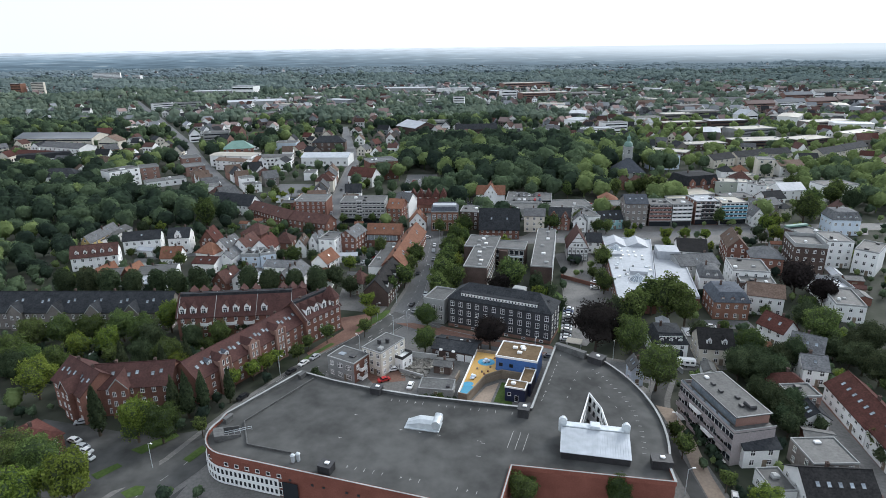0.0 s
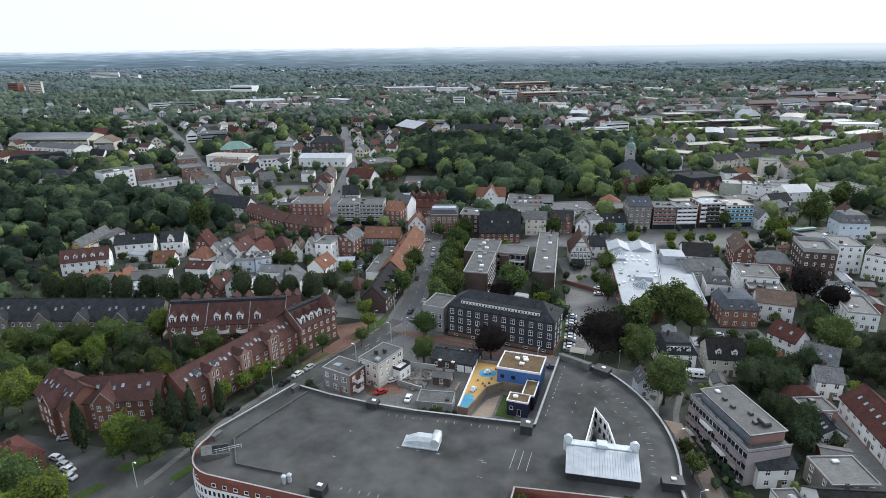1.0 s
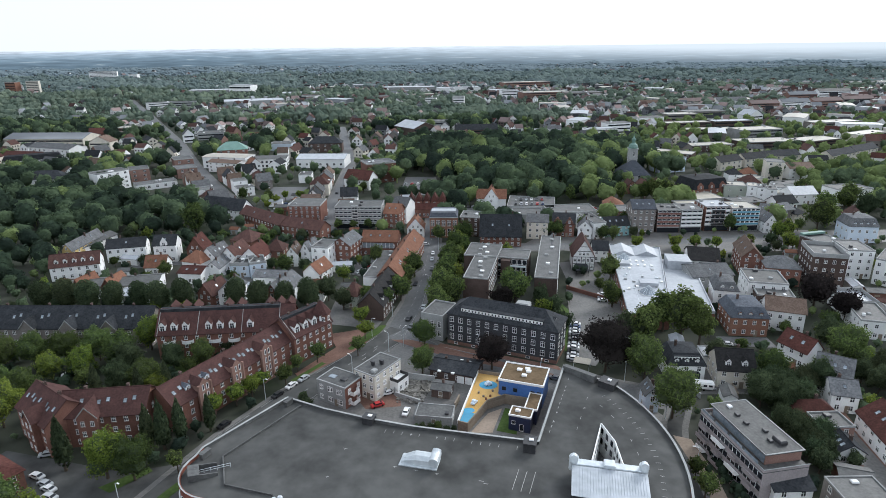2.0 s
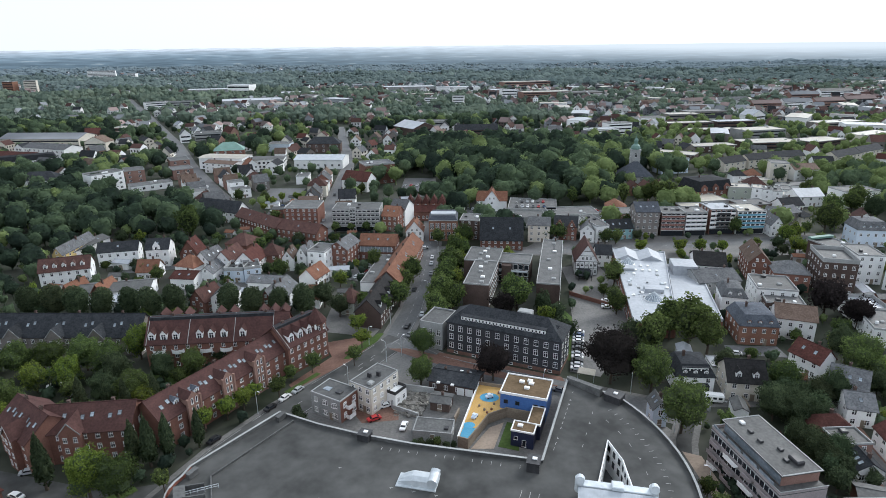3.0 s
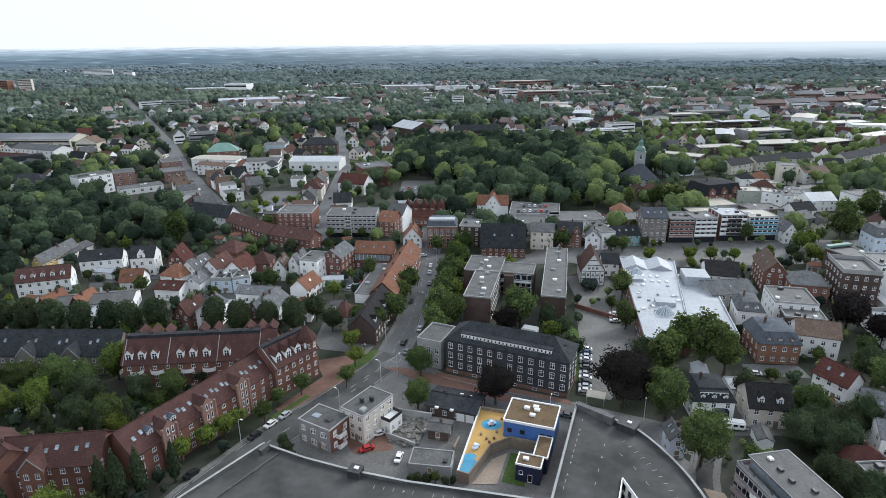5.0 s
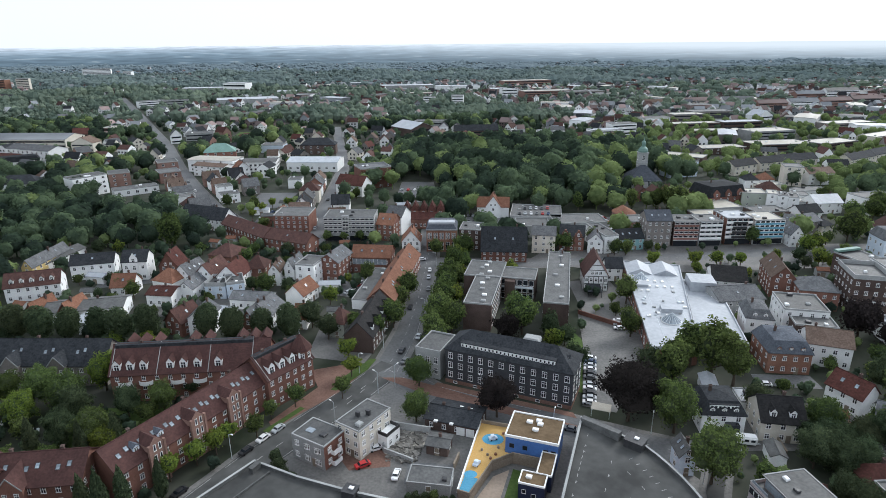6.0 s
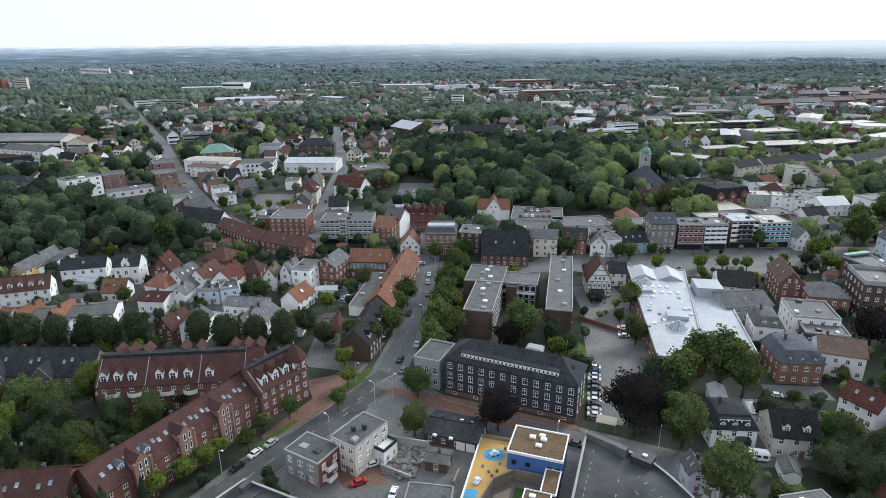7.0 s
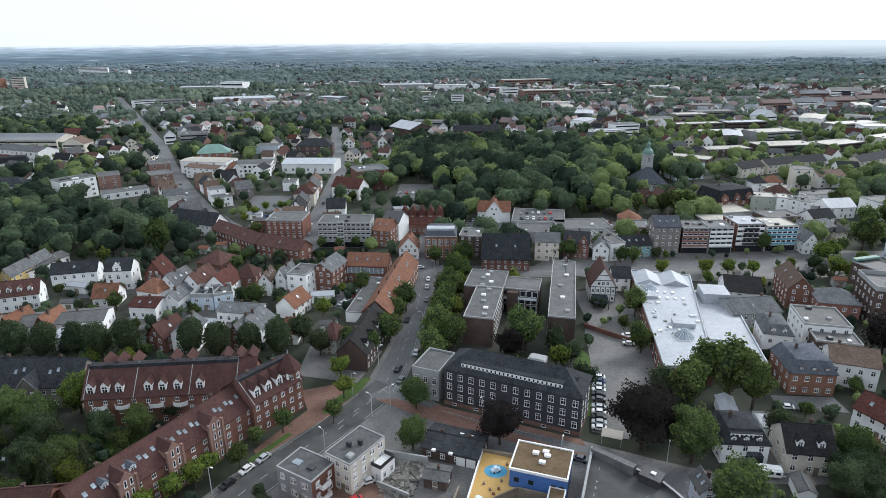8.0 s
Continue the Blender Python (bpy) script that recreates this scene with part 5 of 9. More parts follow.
turret()
terrace("red brick apartment wing with steep tiled roof and skylights", -106, 136, -93.5, 127.5, 11, 8.2, 12.6, "brick", "tile_wine", lights=4, gables=(2,))
terrace("red brick apartment wing with gabled bay facing the courtyard", -93, 131, -73.5, 133.4, 11, 8.2, 12.2, "brick", "tile_wine", lights=3, gables=(-2.5,))
terrace("long dark-roofed terrace of brown brick with gabled porches", -165, 182.5, -96, 182.0, 11, 6.4, 11.6, "greybrown", "slate", bay=2.6, storeys=2, lights=7, gables=(-18, -4, 9, 22))


# ------------------------------------------------------------ brown brick school with two flat wings
def school():
    for x0, y0, w, dd, a, e in ((3.8, 216.6, 9.2, 25, -12, 9.4), (4.6, 241.4, 13.6, 16, -12, 9.4), (29.9, 217.0, 8.3, 51, -11, 9.2)):
        c, s = math.cos(radians(a)), math.sin(radians(a))
        cx, cy = x0 + c * w / 2 - s * dd / 2, y0 + s * w / 2 + c * dd / 2
        r = thing("school_wing", pose(cx, cy, 0, 0, 0, a), "dark brick school wing with grey flat roof and glazed sides", "school", "school wings")
        take_rect(cx, cy, a, w, dd, 1)
        roof_parts(r, w, dd, e, e + 0.5, "f", "felt", "brick_dark")
        for k in range(3):
            for i in range(int(dd / 2.6)):
                for sgn in (-1, 1):
                    window(r, pose(sgn * (w / 2 + 0.004), -dd / 2 + 2 + (i + 0.5) * (dd - 4) / int(dd / 2.6), 1.0 + k * 3.5, 0, 0, 90 * sgn), 2.0, 1.9, False)
        for i in range(5):
            roof_box(r, random.uniform(-w / 4, w / 4), -dd / 2 + (i + 0.5) * dd / 5, e + 0.154, 1.5, 1.2, 0.6, "trim" if i % 2 else "concrete")
    r = thing("school_link", pose(23.0, 246.0, 0, 0, 0, -13), "glazed link block between the school wings", "school", "school wings")
    roof_parts(r, 17.4, 11, 8.4, 8.9, "f", "felt", "brick_dark")
    take_rect(23.0, 246.0, -13, 17.4, 11)
    for k in range(3):
        for i in range(8):
            window(r, pose(-8.4 + (i + 0.5) * 2.1, -5.504, 0.6 + k * 2.7), 1.8, 2.1, False)
    bm = bmesh.new()
    box(bm, -2, 1.6, -8, -5.51, 0, 8.2)
    part("stair_tower", bm, "brick_dark", r)
    bm = bmesh.new()
    box(bm, -8, 8, -7.2, -5.6, 5.4, 5.7)
    for k in range(9):
        box(bm, -8 + k * 2 - 0.08, -8 + k * 2 + 0.08, -7.2, -7.04, 0, 5.4)
    part("canopy", bm, "metal", r)


school()


# ------------------------------------------------------------ white-roofed shopping hall
def mall():
    a = -9
    root = thing("shopping_hall", pose(74.2, 227.1, 0, 0, 0, a), "wide brick shopping hall with white sheet roof and glass pyramids", "store")
    take_rect(75.6, 228, a, 27, 70, 2)
    hall = [(-10.9, -36.6), (2.7, -34.2), (10.4, 34.6), (-10.9, 36.6)]
    side = [(4.0, -27.0), (18.0, -29.0), (20.6, 20.0), (9.4, 22.0)]
    for name, ring, z in (("", hall, 5.4), ("annexe_", side, 4.4)):
        bm = bmesh.new()
        prism(bm, ring, 0, z)
        part(name + "wall", bm, "brick", root)
        bm = bmesh.new()
        prism(bm, ring, z + 0.004, z + 0.5)
        part(name + "roof", bm, "white_roof", root, "white sheet roof")
        for i in range(4):
            (x0, y0), (x1, y1) = ring[i], ring[(i + 1) % 4]
            bm = bmesh.new()
            box(bm, 0, math.hypot(x1 - x0, y1 - y0), 0.0, 0.35, 0, 0.45)
            p = part("parapet", bm, "white_roof", root)
            p.matrix_basis = pose(x0, y0, z + 0.504, 0, 0, math.degrees(math.atan2(y1 - y0, x1 - x0)))
    for x in (-6, -1.5, 3):  # seams of the roof sheets
        bm = bmesh.new()
        box(bm, x - 0.05, x + 0.05, -33, 22, 5.9, 5.96)
        part("sheet_seam", bm, "metal", root)
    for x, y, r, h in ((-2.0, -17.5, 3.0, 3.0), (-6.5, 18.5, 2.6, 2.6)):
        bm = bmesh.new()
        n = 16
        lo = [bm.verts.new((r * math.cos(k * math.tau / n), r * math.sin(k * math.tau / n), 0.3)) for k in range(n)]
        tp = bm.verts.new((0, 0, h))
        for k in range(n):
            bm.faces.new((lo[k], lo[(k + 1) % n], tp))
        bm.faces.new(lo[::-1])
        p = part("glass_cone", bm, "pale_glass", root, "conical glass rooflight")
        p.matrix_basis = pose(x, y, 5.904)
        bm = bmesh.new()
        tube(bm, (0, 0, 0), (0, 0, 0.3), r + 0.1, r + 0.1, n, 0)
        part("curb", bm, "trim", p)
        for k in range(n):
            bm = bmesh.new()
            a0 = k * math.tau / n
            tube(bm, (r * math.cos(a0), r * math.sin(a0), 0.32), (0, 0, h + 0.05), 0.09, 0.06, 4, 0)
            part("rib", bm, "metal", p)
    for u in (-6.2, 3.2):  # folded roofs at the back
        bm = bmesh.new()
        for s in (-1, 1):
            slab(bm, [(u + s * 4.6, 23, 5.95), (u + s * 4.6, 34, 5.95), (u, 34, 8.0), (u, 23, 8.0)], 0.15)
        poly(bm, [(u - 4.6, 23, 5.91), (u + 4.6, 23, 5.91), (u, 23, 7.95)])
        part("folded_roof", bm, "white_roof", root)
    for x0, x1, y0, y1, h in ((-4, 2.5, -11.5, -7.5, 1.5), (-10, -5, 10, 14, 1.0), (9.6, 18.4, 11, 20, 2.6)):
        bm = bmesh.new()
        box(bm, x0, x1, y0, y1, 5.904 if x0 < 5 else 4.804, 5.9 + h)
        part("roof_block", bm, "white_roof", root)
    rng = random.Random(4)
    for k in range(26):
        roof_box(root, rng.uniform(-9.5, 4.5), rng.uniform(-16, 8), 5.904, rng.uniform(0.5, 1.2), rng.uniform(0.5, 1.4), rng.uniform(0.3, 0.6), rng.choice(["trim", "trim", "concrete", "metal"]), "vent")
    for k in range(9):
        roof_box(root, -7 + (k % 5) * 2.6, 11 + (k // 5) * 5, 5.904, 0.9, 1.4, 0.5, "trim", "roof_light")
    for k in range(3):
        bm = bmesh.new()
        tube(bm, (6.0, -16 - k * 4, 5.2), (12.5, -17 - k * 3, 5.2), 0.35, 0.35, 10)
        part("duct", bm, "metal", root)
    for i in range(12):
        window(root, pose(-10.904, -30 + i * 5.2, 1.2, 0, 0, -90), 2.2, 2.4, False)


mall()


# ------------------------------------------------------------ flat-roofed apartment house with balconies
def apartments():
    root = thing("apartment_house", pose(64.9, 123.6, 0, 0, 0, -79), "grey rendered apartment house with long balconies and set-back top floor", "apartment house")
    L, W = 21.5, 10.4
    take_rect(64.9, 123.6, -79, L, W, 1)
    bm = bmesh.new()
    box(bm, -L / 2, L / 2, -W / 2, W / 2, 0, 8.4)
    part("wall", bm, "mauve", root)
    bm = bmesh.new()
    box(bm, -L / 2, L / 2, -W / 2, W / 2, 8.404, 8.6)
    part("terrace_floor", bm, "felt", root)
    bm = bmesh.new()
    box(bm, -L / 2 + 1.4, L / 2 - 2.2, -W / 2 + 1.9, W / 2 - 0.2, 8.604, 11.0)
    part("top_floor", bm, "brick_light", root, "set-back brick top floor")
    bm = bmesh.new()
    box(bm, -L / 2 + 1.0, L / 2 - 1.8, -W / 2 + 1.5, W / 2, 11.004, 11.25)
    part("roof", bm, "felt", root)
    bm = bmesh.new()
    for b in ((-L / 2 + 0.9, L / 2 - 1.7, -W / 2 + 1.4, -W / 2 + 1.52), (-L / 2 + 0.9, L / 2 - 1.7, W / 2 - 0.2, W / 2 + 0.1), (-L / 2 + 0.9, -L / 2 + 1.2, -W / 2 + 1.7, W / 2 - 0.2), (L / 2 - 2.0, L / 2 - 1.7, -W / 2 + 1.7, W / 2 - 0.2)):
        box(bm, *b, 11.254, 11.36)
    for b in ((-L / 2 - 0.1, L / 2 + 0.1, -W / 2 - 0.04, -W / 2 + 0.12), (L / 2 - 0.06, L / 2 + 0.1, -W / 2 + 0.12, W / 2 + 0.1), (-L / 2 - 0.1, -L / 2 + 0.15, -W / 2 + 0.15, W / 2 + 0.1)):
        box(bm, *b, 9.2, 9.32)
    part("roof_edge", bm, "concrete", root, "thin pale roof edge")
    bm = bmesh.new()
    for b in ((-L / 2, L / 2, -W / 2, -W / 2 + 0.12), (L / 2 - 0.12, L / 2, -W / 2 + 0.12, W / 2), (-L / 2, -L / 2 + 0.12, -W / 2 + 0.12, W / 2)):
        box(bm, *b, 8.604, 9.198)
    part("parapet", bm, "mauve", root)
    for k in range(3):
        z = 0.3 + k * 2.8
        for i in range(4):
            x = -L / 2 + (i + 0.5) * L / 4
            bm = bmesh.new()
            box(bm, x - 2.55, x + 2.55, -W / 2 - 0.06, -W / 2 - 0.004, z + 0.9, z + 2.2)
            part("window_band", bm, "glass", root, "dark band of windows")
            for u in (-1.3, 0, 1.3):
                bm = bmesh.new()
                box(bm, x + u - 0.05, x + u + 0.05, -W / 2 - 0.1, -W / 2 - 0.061, z + 0.9, z + 2.2)
                part("mullion", bm, "trim", root)
            bm = bmesh.new()
            w = 1.9 if (i + k) % 2 else 1.3
            box(bm, x - w, x + w, -W / 2 - 1.2, -W / 2 - 0.101, z, z + 0.16)
            box(bm, x - w, x + w, -W / 2 - 1.2, -W / 2 - 1.08, z + 0.16, z + 1.0)
            part("balcony", bm, "trim" if (i + k) % 3 == 0 else "mauve", root)
        bm = bmesh.new()
        box(bm, -L / 2, L / 2, -W / 2 - 0.12, -W / 2 - 0.004, z + 2.25, z + 2.4)
        part("floor_band", bm, "concrete", root)
    bm = bmesh.new()
    box(bm, -L / 2 + 1.6, L / 2 - 2.4, -W / 2 + 1.82, -W / 2 + 1.896, 8.8, 10.6)
    part("top_glazing", bm, "pale_glass", root, "pale blue glazing of the top floor")
    for i in range(4):
        bm = bmesh.new()
        box(bm, -L / 2 + 0.4 + i * 5.0, -L / 2 + 4.6 + i * 5.0, -W / 2 + 0.02, -W / 2 + 0.08, 9.324, 9.9)
        part("glass_screen", bm, "pale_glass", root, "glass screen of the roof terrace")
    arng = random.Random(8)
    for i in range(5):
        roof_box(root, -L / 2 + 3 + i * 3.2, arng.uniform(-1, 2), 11.254, 1.1, 0.8, 0.5, arng.choice(["darkmetal", "white"]))
    for k in range(2):
        for y in (-3, 0, 3):
            window(root, pose(-L / 2 - 0.004, y, 1.0 + k * 2.8, 0, 0, -90), 1.1, 1.4)
    roof_box(root, 5.6, 2.0, 11.254, 2.6, 1.6, 0.9, "darkmetal")


apartments()


# ------------------------------------------------------------ orange-roofed school wing and dark row by the main street
terrace("long brick school wing with orange tiled roof along the main street", -19.8, 226, -13.2, 274, 9.5, 6.2, 10.6, "brick", "tile_orange", bay=3, storeys=2, lights=3)
terrace("dark-tiled row of brick houses with white gabled dormers", -24.0, 200, -20.2, 224.6, 9, 5.6, 10.2, "brick_dark", "tile_black", dorm=4, bay=2.8, storeys=2)
garages = terrace("low dark brick garage row with black flat-pitched roof", -6.6, 162.6, 5.8, 158.4, 9, 3.0, 4.2, "brick_dark", "slate", bay=3, storeys=1)


for x in (2.6, 5.0):
    bm = bmesh.new()
    box(bm, x - 1.05, x + 1.05, -4.56, -4.504, 0.1, 2.3)
    part("garage_door", bm, "trim", garages, "white garage door")
for x, y in ((1.0, 1.6), (3.4, 1.4), (-3.6, -4.9), (0.4, -4.9)):
    roof_box(garages, x, y, 3.6 if y > 0 else 2.9, 0.9, 0.6, 0.45, "trim", "roof_light")


# ------------------------------------------------------------ church with a square tower and copper dome
def church():
    root = thing("church", pose(125.5, 427, 0, 0, 0, -3), "pale church with slate roof and tower under a green dome", "church")
    take(125.5, 427, 13)
    roof_parts(root, 21, 19, 4.6, 13.5, "h", "slate_blue", "concrete")
    for i in range(4):
        window(root, pose(-7.5 + i * 5.0, -9.504, 1.6), 1.6, 3.4)
    bm = bmesh.new()
    box(bm, -2.9, 2.9, -2.9, 2.9, 3, 24)
    box(bm, -3.15, 3.15, -3.15, 3.15, 17.6, 18.1)
    box(bm, -3.3, 3.3, -3.3, 3.3, 24, 24.6)
    tower = part("tower", bm, "concrete", root)
    tower.matrix_basis = pose(0, 3.5, -3.2)
    for z in (13.5, 19.4):
        window(tower, pose(0, -2.904, z), 1.5, 3.0)
        window(tower, pose(-2.904, 0, z, 0, 0, -90), 1.5, 3.0)
        window(tower, pose(2.904, 0, z, 0, 0, 90), 1.5, 3.0)
    bm = bmesh.new()
    prof = [(3.1, 24.6), (3.3, 25.4), (2.7, 27), (1.6, 27.9), (1.2, 28.3), (1.2, 30), (1.5, 30.3), (1.2, 31.2), (0.4, 32), (0.1, 34)]
    n = 12
    rings = [[bm.verts.new((r * math.cos(k * math.tau / n), r * math.sin(k * math.tau / n), z)) for k in range(n)] for r, z in prof]
    for p, q in zip(rings, rings[1:]):
        for k in range(n):
            bm.faces.new((p[k], p[(k + 1) % n], q[(k + 1) % n], q[k]))
    bm.faces.new(rings[-1])
    part("dome", bm, "copper", tower)


church()


# cream house and its brick neighbour
def cream_house():
    """Flat-roofed house with two dark chimneys and a terrace annexe at its back."""
    root = house("cream rendered three-storey house with flat grey roof and chimneys", -20.7, 157.0, -33, 7.2, 11.2, 7.6, 7.85, "f", "cream", "felt", 3, bay=2.4)
    for k in range(3):
        for i in range(4):
            window(root, pose(3.604, -4.4 + i * 2.7, 1.0 + k * 2.5, 0, 0, 90), 0.9, 1.4)
    for x, y in ((-0.6, -1.2), (1.0, 0.6)):
        bm = bmesh.new()
        box(bm, x - 0.5, x + 0.5, y - 0.3, y + 0.3, 7.754, 8.9)
        box(bm, x - 0.56, x + 0.56, y - 0.36, y + 0.36, 8.9, 9.05)
        part("chimney", bm, "darkmetal", root, "dark clad chimney")
    bm = bmesh.new()
    box(bm, 3.65, 6.4, 0.6, 5.4, 0, 3.6)
    annexe = part("annexe", bm, "white", root, "white annexe with roof terrace")
    bm = bmesh.new()
    for b in ((3.65, 6.4, 0.6, 0.75), (3.65, 6.4, 5.25, 5.4), (6.25, 6.4, 0.75, 5.25)):
        box(bm, *b, 3.604, 4.5)
    part("balustrade", bm, "darkmetal", annexe)
    for u in (1.8, 4.2):
        window(annexe, pose(6.404, u, 1.0, 0, 0, 90), 0.9, 1.4)


cream_house()


def corner_block():
    """Flat-roofed block with a grey front, a brick end and balconies on it."""
    root = house("flat-roofed brick block with grey front beside cream house", -30.4, 152.4, -30, 9.6, 7.2, 6.2, 6.45, "f", "brick", "felt", 2)
    bm = bmesh.new()
    box(bm, -4.8, 4.8, -3.615, -3.6, 0, 6.2)
    front = part("front", bm, "concrete", root, "grey rendered front")
    for k in range(2):
        for x in (-3.4, -0.6, 2.4):
            window(front, pose(x, -3.617, 1.0 + k * 2.8), 1.0, 1.4)
        for y in (-2.0, 1.8):
            window(root, pose(4.804, y, 1.0 + k * 2.8, 0, 0, 90), 0.9, 1.5)
        bm = bmesh.new()
        box(bm, 4.81, 6.0, -1.6, 0.9, 0.4 + k * 2.8, 0.55 + k * 2.8)
        for b in ((5.9, 6.0, -1.6, 0.9), (4.81, 5.9, -1.6, -1.5), (4.81, 5.9, 0.8, 0.9)):
            box(bm, *b, 0.55 + k * 2.8, 1.5 + k * 2.8)
        part("balcony", bm, "trim", root)
    bm = bmesh.new()
    box(bm, -2.9, -0.9, -1.2, 0.4, 6.36, 6.5)
    part("roof_light", bm, "pale_glass", root, "pale square rooflight")


corner_block()
house("low flat-roofed store shed behind the car park deck", -4.6, 142.4, -8, 9.4, 5.6, 2.6, 2.8, "f", "concrete", "felt", 1, bay=5.0)
house("small brick shed with shallow grey roof in the yard", -2.9, 154.4, -14, 5.0, 4.6, 2.6, 3.1, "g", "brick_dark", "felt", 1, lights=0)


def sawtooth():
    """Five steep red roofs side by side on one brick terrace."""
    root = thing("sawtooth_terrace", pose(-14.4, 337.5, 0, 0, 0, -2), "brick terrace with five steep red pointed roofs", "terrace")
    take_rect(-14.4, 337.5, -2, 22, 14)
    bm = bmesh.new()
    box(bm, -11, 11, -7, 7, 0, 5.0)
    part("wall", bm, "brick", root)
    bm = bmesh.new()
    slab(bm, [(-11.3, -7.4, 4.9), (11.3, -7.4, 4.9), (11.3, -2.5, 7.6), (-11.3, -2.5, 7.6)], 0.2)
    part("lower_roof", bm, "tile_red", root)
    for k in range(5):
        x = -8.8 + k * 4.4
        bm = bmesh.new()
        box(bm, x - 1.9, x + 1.9, -2.4, 5, 5.01, 8.4)
        part("attic_wall", bm, "brick", root)
        bm = bmesh.new()
        lo = [bm.verts.new(p) for p in ((x - 2.15, -2.7, 8.41), (x + 2.15, -2.7, 8.41), (x + 2.15, 5.2, 8.41), (x - 2.15, 5.2, 8.41))]
        tp = [bm.verts.new((x, -0.6, 12.6)), bm.verts.new((x, 3.4, 12.6))]
        for f in ((lo[0], lo[1], tp[0]), (lo[1], lo[2], tp[1], tp[0]), (lo[2], lo[3], tp[1]), (lo[3], lo[0], tp[0], tp[1]), (lo[3], lo[2], lo[1], lo[0])):
            bm.faces.new(f)
        part("pointed_roof", bm, "tile_red", root)
        window(root, pose(x, -2.404, 6.9), 1.2, 1.2)
        window(root, pose(x - 1, -7.004, 1.2), 1.1, 1.5)
        window(root, pose(x + 1, -7.004, 1.2), 1.1, 1.5)


sawtooth()
house("white flat-roofed garage row between houses", 77.5, 172.5, -6, 7.5, 6.5, 2.8, 3.2, "f", "white", "white_roof", 1)
area("parking_lot", [(84, 182), (101, 180), (101, 187), (85, 188)], 0.084, "asphalt", "asphalt yard before the brick mansard house", "parking lot")


# houses east of the lane
house("white two-storey annexe with shallow slate roof", 68.2, 114.6, 3, 8.0, 6.3, 5.0, 6.4, "g", "white", "slate", 2, lights=0)
house("flat-roofed bungalow with grey felt roof and white edge", 81.2, 110.5, 1, 9.8, 9.0, 5.2, 5.6, "f", "greybrown", "felt", 2)
house("white garage with flat grey roof beside the lane", 67.3, 103.2, 3, 5.0, 7.2, 3.6, 4.0, "f", "white", "felt", 1)
house("black-roofed house with skylights", 77.2, 100.8, -4, 13.6, 11.0, 4.5, 8.3, "g", "white", "tile_black", 2, lights=5)
house("long white terrace with red tiled roof", 102.2, 128.5, -96, 20.0, 10.0, 4.8, 8.6, "g", "white", "tile_red", 2, lights=6)
house("white terrace house with red roof and tall front", 100.6, 112.3, -96, 11.5, 10.5, 5.6, 9.6, "g", "white", "tile_red", 2, lights=4)
house("light brick house with flat grey roof", 89.4, 135.0, 3, 7.7, 6.2, 5, 5.5, "f", "brick_light", "felt", 2)
house("low brick house with red hipped roof", 88.6, 140.8, 2, 9.0, 6.4, 4.6, 7.2, "h", "brick", "tile_red", 1)
house("white house with low slate gable beside the lane", 89.0, 128.2, -4, 6.0, 5.6, 3.2, 5.2, "G", "white", "slate", 1)
house("white gabled house with rust-red roof", 102.6, 172.2, -64, 9.0, 7.0, 5.4, 8.8, "g", "white", "tile_red", 2, lights=2)
house("brick building with red hipped roof beside the courtyard", -99.6, 116.6, -29, 11.5, 8.6, 4.6, 7.4, "h", "brick", "tile_red", 2)
area("yard", [(-25.8, 151.4), (-21.6, 156.0), (-14.4, 156.0), (-13.8, 148.4), (-22.9, 147.0)], 0.088, "redpave", "reddish paved yard beside the cream house", "yard", hold=False)
area("yard", [(-10.0, 149.9), (0.8, 149.1), (-0.7, 140.1), (-10.4, 142.8)], 0.092, "asphalt", "grey concrete slab in a yard", "yard", hold=False)
for ring in ([(-81.5, 108.6), (-77.6, 112.6), (-75.8, 111.6), (-79.2, 107.2)], [(-71.8, 103.0), (-69.6, 105.2), (-67.4, 105.0), (-66.8, 102.4), (-69.6, 101.4)], [(-63.7, 103.2), (-61.8, 105.0), (-60.6, 104.2), (-61.0, 101.9)], [(-77.0, 117.4), (-69.2, 124.2), (-67.6, 122.8), (-73.6, 115.8)], [(-63.0, 114.0), (-60.5, 119.2), (-58.6, 117.6), (-61.0, 112.8)]):
    area("verge", ring, 0.17, "lawn", "small grass island beside the street junction", "lawn", hold=False)


